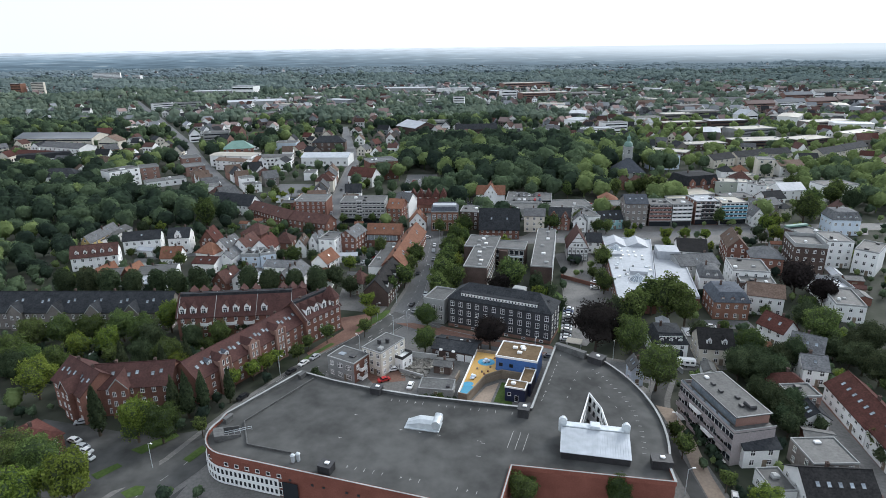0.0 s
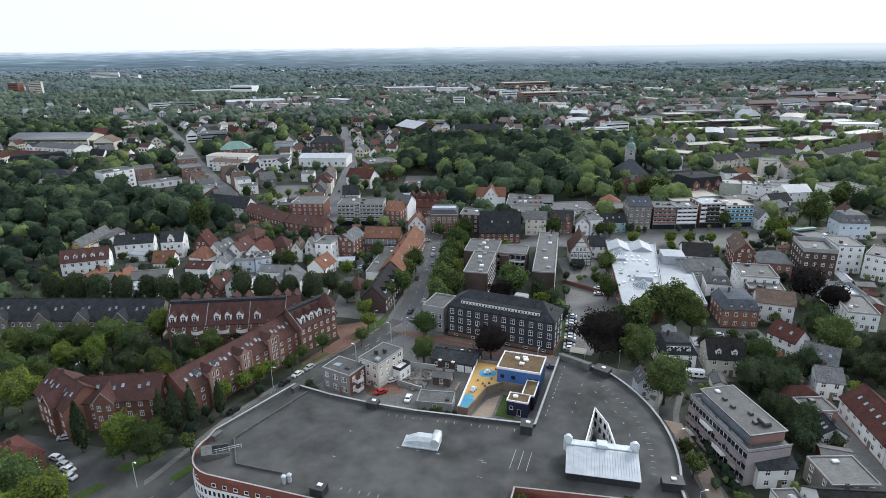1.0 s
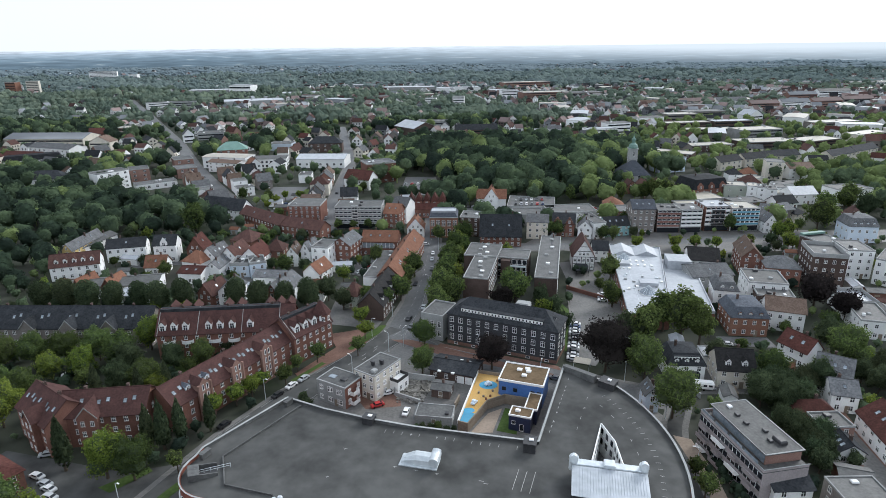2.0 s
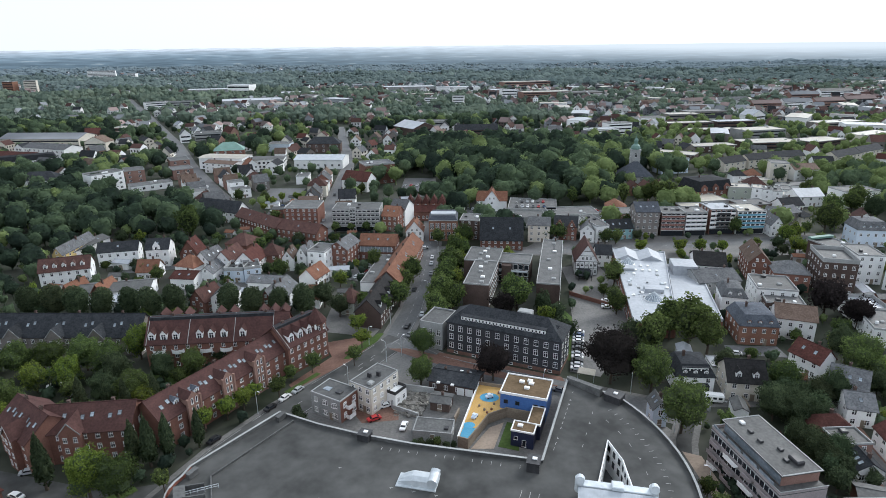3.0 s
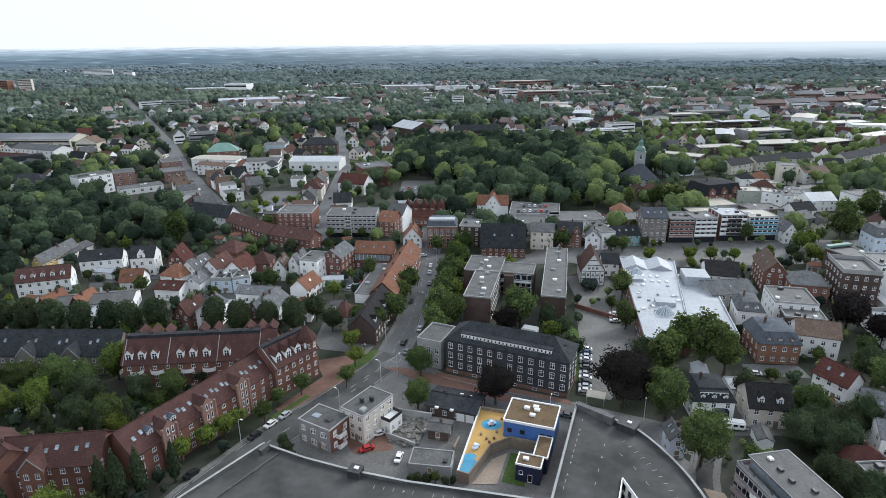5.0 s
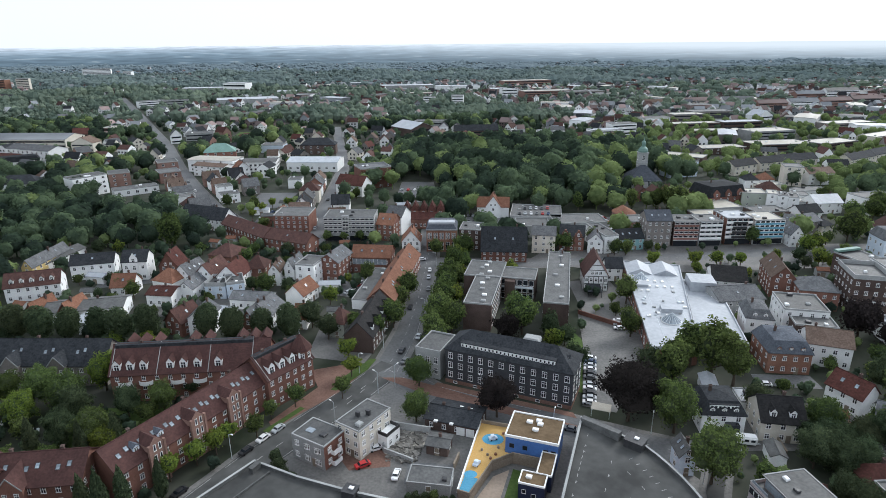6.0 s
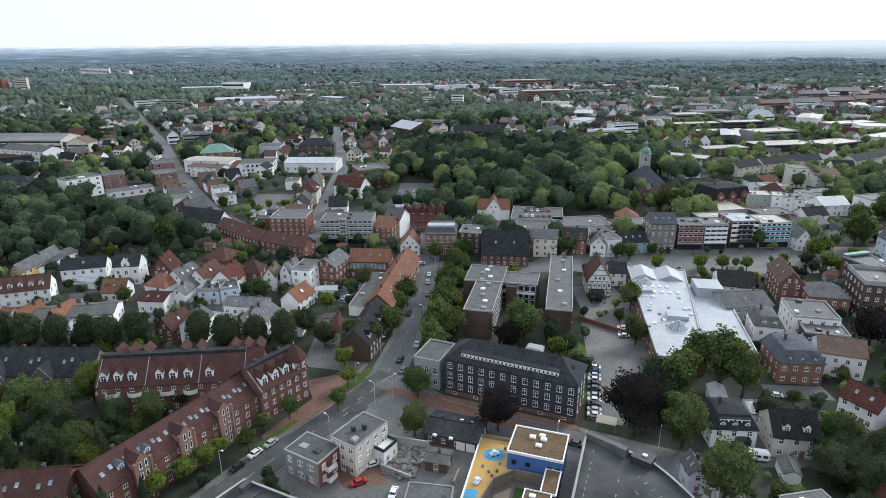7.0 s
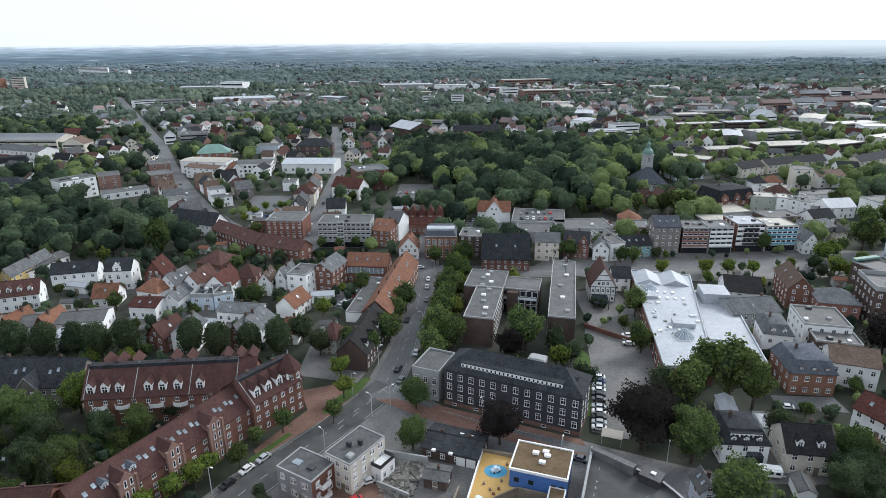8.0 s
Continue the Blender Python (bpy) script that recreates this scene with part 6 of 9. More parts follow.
# ------------------------------------------------------------ office blocks with banded fronts on the square
def band_block(label, cx, cy, ang, L, W, high, floors, band, wallm, roofm, balconies=False):
    root = thing("office_block", pose(cx, cy, 0, 0, 0, ang), label, "office building", "banded offices on the square")
    take_rect(cx, cy, ang, L, W, 0.5)
    roof_parts(root, L, W, high, high + 0.5, "f", roofm, wallm)
    sh = (high - 3.2) / (floors - 1)
    bm = bmesh.new()
    box(bm, -L / 2 + 0.3, L / 2 - 0.3, -W / 2 - 0.08, -W / 2 - 0.004, 0.2, 2.9)
    part("shop_front", bm, "glass", root, "dark glazed shop front")
    bm = bmesh.new()
    box(bm, -L / 2, L / 2, -W / 2 - 0.9, -W / 2 - 0.004, 2.95, 3.2)
    part("canopy", bm, "concrete", root)
    n = max(3, int(L / 2.1))
    for k in range(floors - 1):
        z = 3.25 + k * sh
        bm = bmesh.new()
        box(bm, -L / 2 + 0.1, L / 2 - 0.1, -W / 2 - 0.2, -W / 2 - 0.004, z, z + sh * 0.42)
        part("spandrel", bm, band, root, "coloured band under the windows")
        for i in range(n):
            window(root, pose(-L / 2 + (i + 0.5) * L / n, -W / 2 - 0.004, z + sh * 0.45), L / n * 0.86, sh * 0.5, False)
        if balconies:
            bm = bmesh.new()
            box(bm, -L / 4, L / 4, -W / 2 - 1.2, -W / 2 - 0.21, z, z + 0.95)
            part("balcony", bm, "darkmetal", root)
        for i in range(3):
            e = -1 if cx > 0 else 1
            window(root, pose(e * (L / 2 + 0.004), -W / 4 + i * W / 4, z + sh * 0.4, 0, 0, 90 * e), 1.1, sh * 0.5)
    rng = random.Random(int(cx))
    for i in range(3):
        roof_box(root, rng.uniform(-L / 3, L / 3), rng.uniform(-W / 3, W / 3), high + 0.154, 1.6, 1.3, 0.8, rng.choice(["white", "concrete", "darkmetal"]))


band_block("red-banded office building on the square", 107.8, 307.0, -1, 11.3, 12, 11.5, 5, "band_red", "brick_dark", "felt")
band_block("grey-banded office building on the square", 118.9, 307.3, 2, 10.4, 12, 11.5, 5, "trim", "concrete", "felt")
band_block("white office building with dark balconies on the square", 132.6, 310.6, 2, 12.4, 14, 12.4, 5, "trim", "brick", "white_roof", True)
band_block("blue-banded office building with roof terrace", 146.4, 310.8, 4, 14.2, 14, 11.4, 5, "band_blue", "white", "gravel")
band_block("pale grey office slab with ribbon windows", -48.8, 317.5, -1, 24.1, 14, 11.5, 5, "concrete", "concrete", "felt")
stair = thing("stair_tower", pose(-50.4, 310.1, 0), "narrow glazed stair tower on the office slab", "stair tower")
bm = bmesh.new()
box(bm, -1.6, 1.6, -0.55, 0.1, 0, 12.9)
part("shaft", bm, "concrete", stair)
for k in range(7):
    window(stair, pose(0, -0.554, 1.0 + k * 1.65), 2.7, 1.3)
for cx, cy, a, L, W, e, wallm, roofm in ((64, 330, 4, 26, 16, 5, "concrete", "felt"), (94, 326, 2, 14, 12, 6, "brick", "felt"), (134, 330, 3, 24, 16, 7, "brick_dark", "gravel"), (40, 322, -3, 16, 14, 5.5, "concrete", "felt")):
    house("flat-roofed building in the yards behind the square", cx, cy, a, L, W, e, e + 0.6, "f", wallm, roofm, max(1, int(e / 3)), bay=3.6, group="flat buildings behind the square")


def inn():
    """A half-timbered inn with a steep roof and its front gable to the yard."""
    L, W = 9.0, 13.0
    root = thing("inn", pose(55.4, 255.2, 0, 0, 0, -6), "white half-timbered inn with dark beams and steep red roof", "inn")
    take_rect(55.4, 255.2, -6, L, W, 1)
    roof_parts(root, L, W, 6.0, 13.0, "G", "tile_dark", "white")
    front = -W / 2
    for x in (-4.4, -2.7, -0.9, 0.9, 2.7, 4.4):
        bm = bmesh.new()
        box(bm, x - 0.11, x + 0.11, front - 0.07, front - 0.003, 0, 6.0)
        part("beam", bm, "darkmetal", root, "dark timber post")
    for z, half in ((0.1, 4.5), (2.9, 4.5), (5.9, 4.5), (8.4, 2.9), (10.4, 1.6)):
        bm = bmesh.new()
        box(bm, -half, half, front - 0.1, front - 0.071, z - 0.12, z + 0.12)
        part("beam", bm, "darkmetal", root, "dark timber rail")
    for z in (1.0, 3.8, 6.6):
        for x in ((-3.5, -1.8, 0, 1.8, 3.5) if z < 6 else (-1.5, 0, 1.5)):
            window(root, pose(x, front - 0.004, z), 1.0, 1.3)
    for s in (-1, 1):
        for i in range(4):
            for z in (1.0, 3.8):
                window(root, pose(s * (L / 2 + 0.004), -4.6 + i * 3.0, z, 0, 0, 90 * s), 1.0, 1.3)
    bm = bmesh.new()
    slab(bm, [(-3.6, front - 7, 2.4), (1.6, front - 7, 2.4), (1.6, front - 0.3, 2.9), (-3.6, front - 0.3, 2.9)], 0.15)
    for x, y in ((-3.4, front - 6.8), (1.4, front - 6.8)):
        box(bm, x - 0.1, x + 0.1, y - 0.1, y + 0.1, 0, 2.25)
    part("porch_roof", bm, "slate", root, "dark lean-to roof")


inn()
house("grey-roofed house beside the half-timbered inn", 64.5, 262.5, -6, 6.5, 8, 5.5, 8.5, "g", "white", "slate", 2)
house("dark brick house with green copper gable", 43.6, 262.0, -10, 6.0, 18, 5.5, 9.5, "G", "brick_dark", "tile_grey", 2)
house("long white shed with light grey roof behind clipped trees", -127, 227.5, 12, 25, 11, 4.5, 6.0, "g", "white", "felt", 1)
house("white shed with low pale roof behind clipped trees", -117.5, 217.0, 2, 10, 8, 4.4, 5.4, "g", "white", "white_roof", 1)
house("long pale low house with flat pitched roof", -170, 279, 78, 22, 8, 4.5, 6, "g", "white", "felt", 1)

area("yard", [(-112, 226), (-70, 228), (-66, 246), (-78, 250), (-112, 240)], 0.07, "paving", "grey paved yards between the old houses", "yard", hold=False)
area("yard", [(-60, 282), (-42, 284), (-42, 302), (-62, 300)], 0.07, "paving", "paved yard behind the school wing", "yard", hold=False)
area("street_lane", [(-140, 252), (-72, 270), (-44, 274), (-44, 278), (-74, 275), (-141, 257)], 0.074, "asphalt", "narrow asphalt lane through the old town", "road", hold=False)

for key, off, i0, i1 in (("southwest", 4.3, 2, 20), ("southwest", -4.3, 2, 20), ("east", 3.6, 0, 12), ("main", -3.3, 4, 20)):  # edge lines
    pts, wide = ROADS[key]
    for k, (x, y, a) in enumerate(along(pts, 4.0, 2.0)):
        if i0 <= k < i1 and k % 5 != 4:
            bm = bmesh.new()
            box(bm, -2.0, 2.0, -0.06, 0.06, 0, 0.012)
            line = part("edge_line", bm, "mark")
            line.matrix_basis = pose(x - off * math.sin(radians(a)), y + off * math.cos(radians(a)), 0.13, 0, 0, a)
            tagged(line, "worn white edge line painted on the street", "road marking", kind="structure")

area("yard", [(-15.6, 152.8), (-8.6, 149.6), (-5.0, 160.0), (-14.8, 162.4)], 0.1, "gravel", "pale broken floor slab of a pulled-down shed", "yard", hold=False)

house("low flat-roofed annexe along the brick school wing", -30.2, 248.0, 82, 32, 6.4, 3.6, 4.0, "f", "white", "felt", 1, bay=4.0)
house("white house with grey gable behind clipped trees", -63.0, 222.0, -10, 9.0, 10.0, 5.5, 9.0, "G", "white", "tile_grey", 2)
house("white low workshop with grey roof between old houses", -72.0, 236.0, -8, 14.0, 8.0, 3.8, 5.4, "g", "white", "tile_grey", 1)
house("white gabled cottage between old houses", -55.0, 240.0, 70, 10.0, 7.5, 4.5, 8.0, "g", "white", "tile_orange", 2)

school_hall = house("brick school with orange tiled roof and pale glazed front", -32.6, 273.2, -5, 16.0, 11.0, 7, 10.5, "g", "brick", "tile_orange", 2)
bm = bmesh.new()
box(bm, -7.6, 6.4, -5.62, -5.504, 3.9, 6.3)
glazing = part("glazing", bm, "pale_glass", school_hall, "pale blue band of glazing")
for i in range(9):
    bm = bmesh.new()
    box(bm, -7.6 + i * 1.75 - 0.06, -7.6 + i * 1.75 + 0.06, -5.68, -5.621, 3.8, 6.4)
    part("mullion", bm, "trim", glazing)


# ------------------------------------------------------------ town houses, one by one
house("long white-fronted row house with dark red roof", -157.1, 245.1, 19, 18.2, 9.0, 6, 10, "g", "white", "tile_dark", 2, dormers=5)
house("white terrace with slate grey roof", -146.7, 266.7, 15, 16.1, 9.0, 6.5, 9.5, "g", "white", "slate", 2)
ornate = house("ornate white villa with slate roof and central gable", -127.9, 265.2, 8, 9.4, 9.0, 8, 11.5, "g", "white", "slate", 2)
bm = bmesh.new()
box(bm, -1.5, 1.5, -4.8, -4.504, 0, 9.4)
poly(bm, [(-1.5, -4.8, 9.4), (1.5, -4.8, 9.4), (0, -4.8, 11.6)])
poly(bm, [(1.5, -4.504, 9.4), (-1.5, -4.504, 9.4), (0, -4.504, 11.6)])
centre = part("centre_gable", bm, "white", ornate)
for z in (1.2, 4.6, 7.6):
    window(centre, pose(0, -4.804, z), 1.2, 1.7)
house("half-timbered house with red tiled roof", -115.1, 268.2, -0, 7.7, 9.0, 5, 10.5, "G", "brick", "tile_red", 2)
house("grey-roofed white gabled house", -103.0, 257.1, -20, 8.2, 10.0, 5.5, 9.5, "G", "white", "tile_grey", 2)
house("white gabled house with brown roof", -94.4, 257.2, -12, 8.2, 12.0, 5.5, 10, "G", "white", "tile_dark", 2)
house("white gabled house with red roof", -85.2, 255.9, -7, 9.4, 12.0, 5.5, 10, "G", "white", "tile_red", 2)
house("small house with orange hipped roof", -109.1, 252.4, -19, 9.7, 9.0, 4.5, 8.5, "h", "white", "tile_orange", 1)
house("low house with wide orange tiled roof", -125.0, 249.0, 5, 8.4, 8.0, 3.6, 7.4, "g", "white", "tile_orange", 1)
house("white flat shed with dull red roof", -105.4, 239.4, -6, 9.7, 9.0, 4.5, 6, "g", "white", "tile_red", 1)
house("white workshop with grey roof", -98.2, 247.3, -5, 6.0, 13.0, 4.5, 7, "G", "white", "tile_grey", 1)
house("pale blue workshop building", -87.9, 246.4, -0, 7.8, 9.0, 5, 6.5, "f", "paleblue", "felt", 2)
house("pale blue rendered annexe", -81.8, 245.9, 23, 6.4, 9.0, 6, 7, "f", "paleblue", "felt", 2)
house("brick cottage with dark gable", -88.7, 216.3, -22, 6.9, 9.0, 5, 9, "G", "brick", "tile_dark", 2)
house("white house with grey roof", -81.5, 216.1, -0, 7.4, 9.0, 6.5, 9.5, "G", "white", "tile_grey", 2)
house("orange-roofed brick cottage behind clipped trees", -130.2, 224.6, -8, 5.7, 9.0, 4, 8, "G", "brick", "tile_orange", 1)
house("orange-roofed brick cottage behind clipped trees", -141.1, 224.3, -14, 5.0, 9.0, 4, 8, "G", "brick", "tile_orange", 1)
house("brick house with dark roof", -78.4, 263.8, -0, 7.6, 9.0, 5.5, 9.5, "h", "brick", "tile_dark", 2)
house("narrow white gabled house", -69.4, 259.1, -0, 4.4, 9.0, 6, 9, "G", "white", "tile_brown", 2)
house("narrow white house with grey roof", -62.9, 261.6, -16, 4.3, 9.0, 6.5, 10, "G", "white", "tile_grey", 2)
house("tall white flat-roofed house", -55.6, 258.3, -13, 7.7, 11.0, 9, 9.6, "f", "white", "felt", 3)
house("tall brick house with pale gable", -47.1, 264.7, -16, 8.9, 13.0, 8.5, 11.5, "G", "brick", "tile_grey", 3)
house("grey-green house with dark roof", -36.3, 214.4, -9, 4.8, 8.0, 5, 9, "h", "greygreen", "tile_dark", 2)
house("house with brown roof and brick wall", -65.0, 216.6, -11, 3.8, 9.0, 6, 9, "G", "brick", "tile_grey", 2)
house("cottage with orange roof", -50.1, 220.5, -0, 3.9, 8.0, 4, 7.5, "g", "white", "tile_orange", 1)
house("brick house with orange roof and skylights", -30.5, 316.4, -15, 8.3, 11.0, 8, 12, "g", "brick", "tile_orange", 3)
house("grey gabled house near the main street", -26.7, 326.7, -20, 8.6, 12.0, 9, 13, "g", "white", "tile_grey", 3)
house("orange-roofed corner house on the main street", -18.3, 299.4, -0, 8.4, 10.0, 5, 10, "G", "white", "tile_orange", 2)
house("brick corner block with flat roof", -79.8, 331.1, -1, 17.7, 16.0, 9, 9.6, "f", "brick", "felt", 4)
house("low brick terrace with red roof", -97.6, 313.2, -40, 36.0, 9.0, 6, 9.5, "g", "brick", "tile_dark", 2)
house("low brick terrace with red roof", -73.4, 297.3, -25, 24.1, 9.0, 6, 9.5, "g", "brick", "tile_dark", 2)
house("low house with dark red hipped roof", -97.9, 284.1, -17, 11.6, 12.0, 4, 8, "h", "brick", "tile_dark", 1)
house("slate-roofed house with white gable", -126.4, 335.7, -21, 27.9, 10.0, 6, 11, "g", "white", "slate", 2)
arcade = thing("arcade_building", pose(-4.3, 301.8, 0, 0, 0, -1), "red brick building with tall arcade windows and glazed attic", "building")
take_rect(-4.3, 301.8, -1, 13.7, 14, 0.5)
roof_parts(arcade, 13.7, 14.0, 10.2, 13.2, "m", "slate_blue", "brick_orange")
bm = bmesh.new()
box(bm, -6.0, 6.0, -5.6, -1.2, 12.5, 13.4)
part("attic_roof", bm, "white_roof", arcade, "pale metal roof strip")
for i in range(6):
    bm = bmesh.new()
    box(bm, -6.85 + i * 2.7, -6.65 + i * 2.7 + 0.2, -7.4, -7.004, 0, 10.2)
    part("pier", bm, "brick_orange", arcade)
for i in range(5):
    window(arcade, pose(-5.4 + i * 2.7, -7.006, 1.0), 1.7, 3.6)
    for u in (-0.5, 0.5):
        window(arcade, pose(-5.4 + i * 2.7 + u, -7.006, 6.0), 0.75, 2.9)
bm = bmesh.new()
box(bm, -6.9, 6.9, -7.5, -7.004, 10.202, 10.5)
part("cornice", bm, "concrete", arcade)
house("dark brick town house", 9.3, 302.8, -10, 9.7, 12.0, 9.5, 10, "f", "brick_dark", "felt", 4)
house("large hall with steep slate roof", 23.1, 288.5, -4, 19.4, 16.0, 5, 13.5, "g", "brick", "slate", 2)
house("pale rendered town house", 42.1, 297.8, -9, 10.2, 12.0, 8.5, 11, "g", "cream", "tile_grey", 3)
stepped = house("brick house with two stepped gables on the square", 55.7, 301.0, -13, 10.7, 12.0, 7, 10.5, "g", "brick", "slate", 3)
for u in (-2.9, 2.9):
    bm = bmesh.new()
    for k, half in enumerate((2.0, 1.5, 1.0, 0.5)):
        box(bm, u - half, u + half, -6.35, -5.2, 6.5 + k * 0.85 + (0.002 if k else 0), 7.35 + k * 0.85)
    gable = part("stepped_gable", bm, "brick", stepped)
    window(gable, pose(u, -6.354, 7.2), 1.0, 1.4)
house("small white gabled house", 65.4, 296.4, -14, 6.6, 10.0, 6, 9, "G", "white", "tile_grey", 2)
house("white flat-roofed shop near the square", 69.1, 301.3, 13, 6.5, 20.0, 8, 8.6, "f", "white", "felt", 2)
house("turquoise town house with slate roof", 80.4, 299.9, 10, 12.3, 9.0, 5.5, 9, "g", "teal", "slate", 2)
house("tall grey-brown apartment house with mottled slate roof", 95.1, 306.4, -1, 11.3, 12.0, 12.5, 16, "g", "greybrown", "slate_blue", 4)
house("small white gabled house", 157.6, 304.0, -1, 5.8, 10.0, 6, 9.8, "G", "white", "tile_grey", 2)

house("narrow cream ornate house on the square", 178.4, 317.6, 17, 7.0, 9.0, 6, 8.5, "h", "cream", "slate", 3)
house("pale lavender villa with tall windows and grey mansard roof", 193.2, 289.3, -6, 13.0, 12.0, 8, 12.5, "m", "paleblue", "tile_grey", 2, dormers=3)
cross_house = house("white house with red roofs crossing and tall gable", 22.8, 354.8, -4, 8.0, 11.0, 6.5, 12.0, "G", "white", "tile_orange", 2)
roof_parts(cross_house, 17.0, 8.0, 6.0, 10.4, "g", "tile_orange", "white")
house("brick villa with pale cornice", -52.3, 429.4, 24, 20.8, 16.0, 13, 14, "f", "brick", "tile_grey", 3)
house("house with red gabled tiled roof", -61.4, 406.8, -24, 19.0, 12.0, 7, 12, "g", "white", "tile_red", 2)
house("brown brick gabled warehouse", 123.1, 250.2, -14, 7.9, 18.0, 8, 12, "G", "brick", "tile_brown", 3)
house("brick house with grey hipped roof", 129.8, 237.0, -14, 12.4, 12.0, 7, 10.5, "h", "brick", "tile_grey", 2)
house("dark-roofed shop with skylights", 104.3, 250.1, -14, 11.8, 14.0, 6, 9.5, "g", "white", "tile_black", 2)
house("hall with pale grey pitched roof beside the white hall", 99.1, 234.2, 7, 16.3, 14.0, 5.5, 8, "g", "concrete", "tile_grey", 2)
house("white house with mansard roof", 97.7, 213.7, -14, 8.0, 11.0, 7.5, 11, "m", "white", "tile_grey", 2)
house("white house with flat roof and skylight", 113.4, 217.4, -12, 13.0, 14.0, 9, 9.6, "f", "white", "felt", 3)
house("brick mansard house with slate roof", 96.0, 194.6, -6, 11.6, 13.0, 6.5, 10.5, "m", "brick_orange", "slate_blue", 2)
house("house with dark roof terrace", 112.4, 207.9, -14, 11.9, 9.0, 7, 7.6, "f", "brick_dark", "felt", 2)
house("long white house with dull brown roof", 110.1, 196.4, -20, 11.5, 10.0, 7, 10, "g", "white", "tile_brown", 2)
house("flat white office with window bands", 162.6, 245.0, -8, 9.9, 14.0, 11.5, 12, "f", "white", "felt", 4)
house("dark brick office block", 144.3, 234.3, -14, 11.8, 16.0, 13, 14.6, "f", "brick_dark", "felt", 4)
house("white flat-roofed pavilion among dark trees", 140.3, 207.4, -7, 10.3, 12.0, 5, 6.5, "f", "white", "white_roof", 1)
house("white house with grey flat roof", 136.1, 193.3, -15, 9.2, 16.0, 6, 6.6, "f", "white", "felt", 2)
villa = house("white villa with grey-brown mansard roof and long dormer", 65.4, 165.6, -4, 10.2, 10.0, 5.2, 9.0, "m", "white", "slate", 2)
bm = bmesh.new()
box(bm, -3.4, 3.4, -4.4, -2.4, 5.8, 7.6)
long_dormer = part("long_dormer", bm, "trim", villa, "long white dormer")
bm = bmesh.new()
box(bm, -3.6, 3.6, -4.6, -2.2, 7.604, 7.75)
part("dormer_top", bm, "slate", long_dormer)
for i in range(7):
    window(long_dormer, pose(-2.9 + i * 0.97, -4.404, 6.1), 0.8, 1.2, False)
bm = bmesh.new()
box(bm, 0.4, 3.4, -6.6, -5.01, 0, 3.4)
part("conservatory", bm, "glass", villa, "dark glazed conservatory")
house("pale rendered house with black tiled roof and two dormers", 78.0, 162.0, -8, 9.6, 10.0, 5.5, 9.5, "g", "cream", "tile_black", 2, dormers=2, lights=0)
house("grey-roofed white gabled house", 103.8, 157.8, -34, 8.3, 10.0, 6, 9.5, "g", "white", "tile_grey", 2)
house("low pale house with grey roof", 100.7, 149.4, -15, 6.2, 8.0, 5, 7.5, "g", "white", "tile_grey", 2)
house("white rendered house with flat grey roof", 172.5, 235.7, -44, 8.3, 16.0, 10, 10.6, "f", "white", "felt", 3)
house("yellow rendered house with long grey roof", -170.2, 271.7, -1, 4.4, 24.0, 6, 9, "G", "yellow", "tile_grey", 2)
house("long low white hall with flat grey roof", -172.2, 277.2, 63, 17.5, 8.0, 4, 4.6, "f", "white", "felt", 1)
house("large flat grey-roofed hall behind the square", 45.0, 345.1, -9, 26.2, 24.0, 5, 5.6, "f", "concrete", "felt", 1)
gabled_complex = house("brick complex with dark rounded roofs and gables", 154.1, 378.4, 18, 24.0, 18.0, 6.5, 13, "m", "brick", "slate", 2)
for u in (-8, 0, 8):
    bm = bmesh.new()
    box(bm, u - 2.2, u + 2.2, -9.3, -8.0, 6.3, 8.4)
    poly(bm, [(u - 2.2, -9.3, 8.4), (u + 2.2, -9.3, 8.4), (u, -9.3, 10.4)])
    poly(bm, [(u + 2.2, -8.0, 8.4), (u - 2.2, -8.0, 8.4), (u, -8.0, 10.4)])
    poly(bm, [(u + 2.2, -9.3, 8.4), (u + 2.2, -8.0, 8.4), (u, -8.0, 10.4), (u, -9.3, 10.4)])
    poly(bm, [(u - 2.2, -8.0, 8.4), (u - 2.2, -9.3, 8.4), (u, -9.3, 10.4), (u, -8.0, 10.4)])
    gable = part("front_gable", bm, "brick", gabled_complex)
    window(gable, pose(u, -9.304, 6.9), 1.2, 1.5)
house("grey rendered house with flat tan roof", 172.6, 375.3, -12, 12.8, 12, 8, 8.5, "f", "greygreen", "gravel", 2)
for k in range(3):  # a white block in three stepped bays
    house("white modern house with stepped bays and pale roof", 180.5 + 4.6 * k, 368.6 - 2.7 * k, -22, 5.2, 10, 8.9 - 0.4 * k, 9.4 - 0.4 * k, "f", "white", "gravel" if k == 0 else "felt", 3, bay=2.4, group="stepped white houses")
house("white gabled hall with pale roof", 204.7, 361.1, 7, 15.7, 12, 6, 9.5, "g", "white", "white_roof", 2, bay=3.4)
house("white house with slate roof in the yards", 186.7, 345.4, 15, 13, 10, 4.5, 8, "g", "white", "slate", 2)
house("low building with pale tan roof in the yards", 193.7, 367.5, -10, 13, 10, 4.6, 5.0, "f", "concrete", "gravel", 1)
house("low shop with pale gravel roof", 147.8, 359.2, 11, 17.3, 16, 4.5, 5.0, "f", "concrete", "gravel", 1, bay=3.4)
house("small white house with slate turret roof", 192.1, 419.7, -1, 8.4, 9, 5.5, 9, "h", "white", "slate", 2)
house("house with red hipped roof behind the church", 206.6, 429.5, -1, 10, 9, 3.6, 7.5, "h", "white", "tile_orange", 1)
house("low flat pale-roofed building", 202.3, 413.9, 8, 18, 8, 3.4, 3.8, "f", "cream", "gravel", 1)
house("long low building with white parapet", 218.9, 397.9, 14, 21, 9, 3.6, 4.1, "f", "white", "felt", 1)
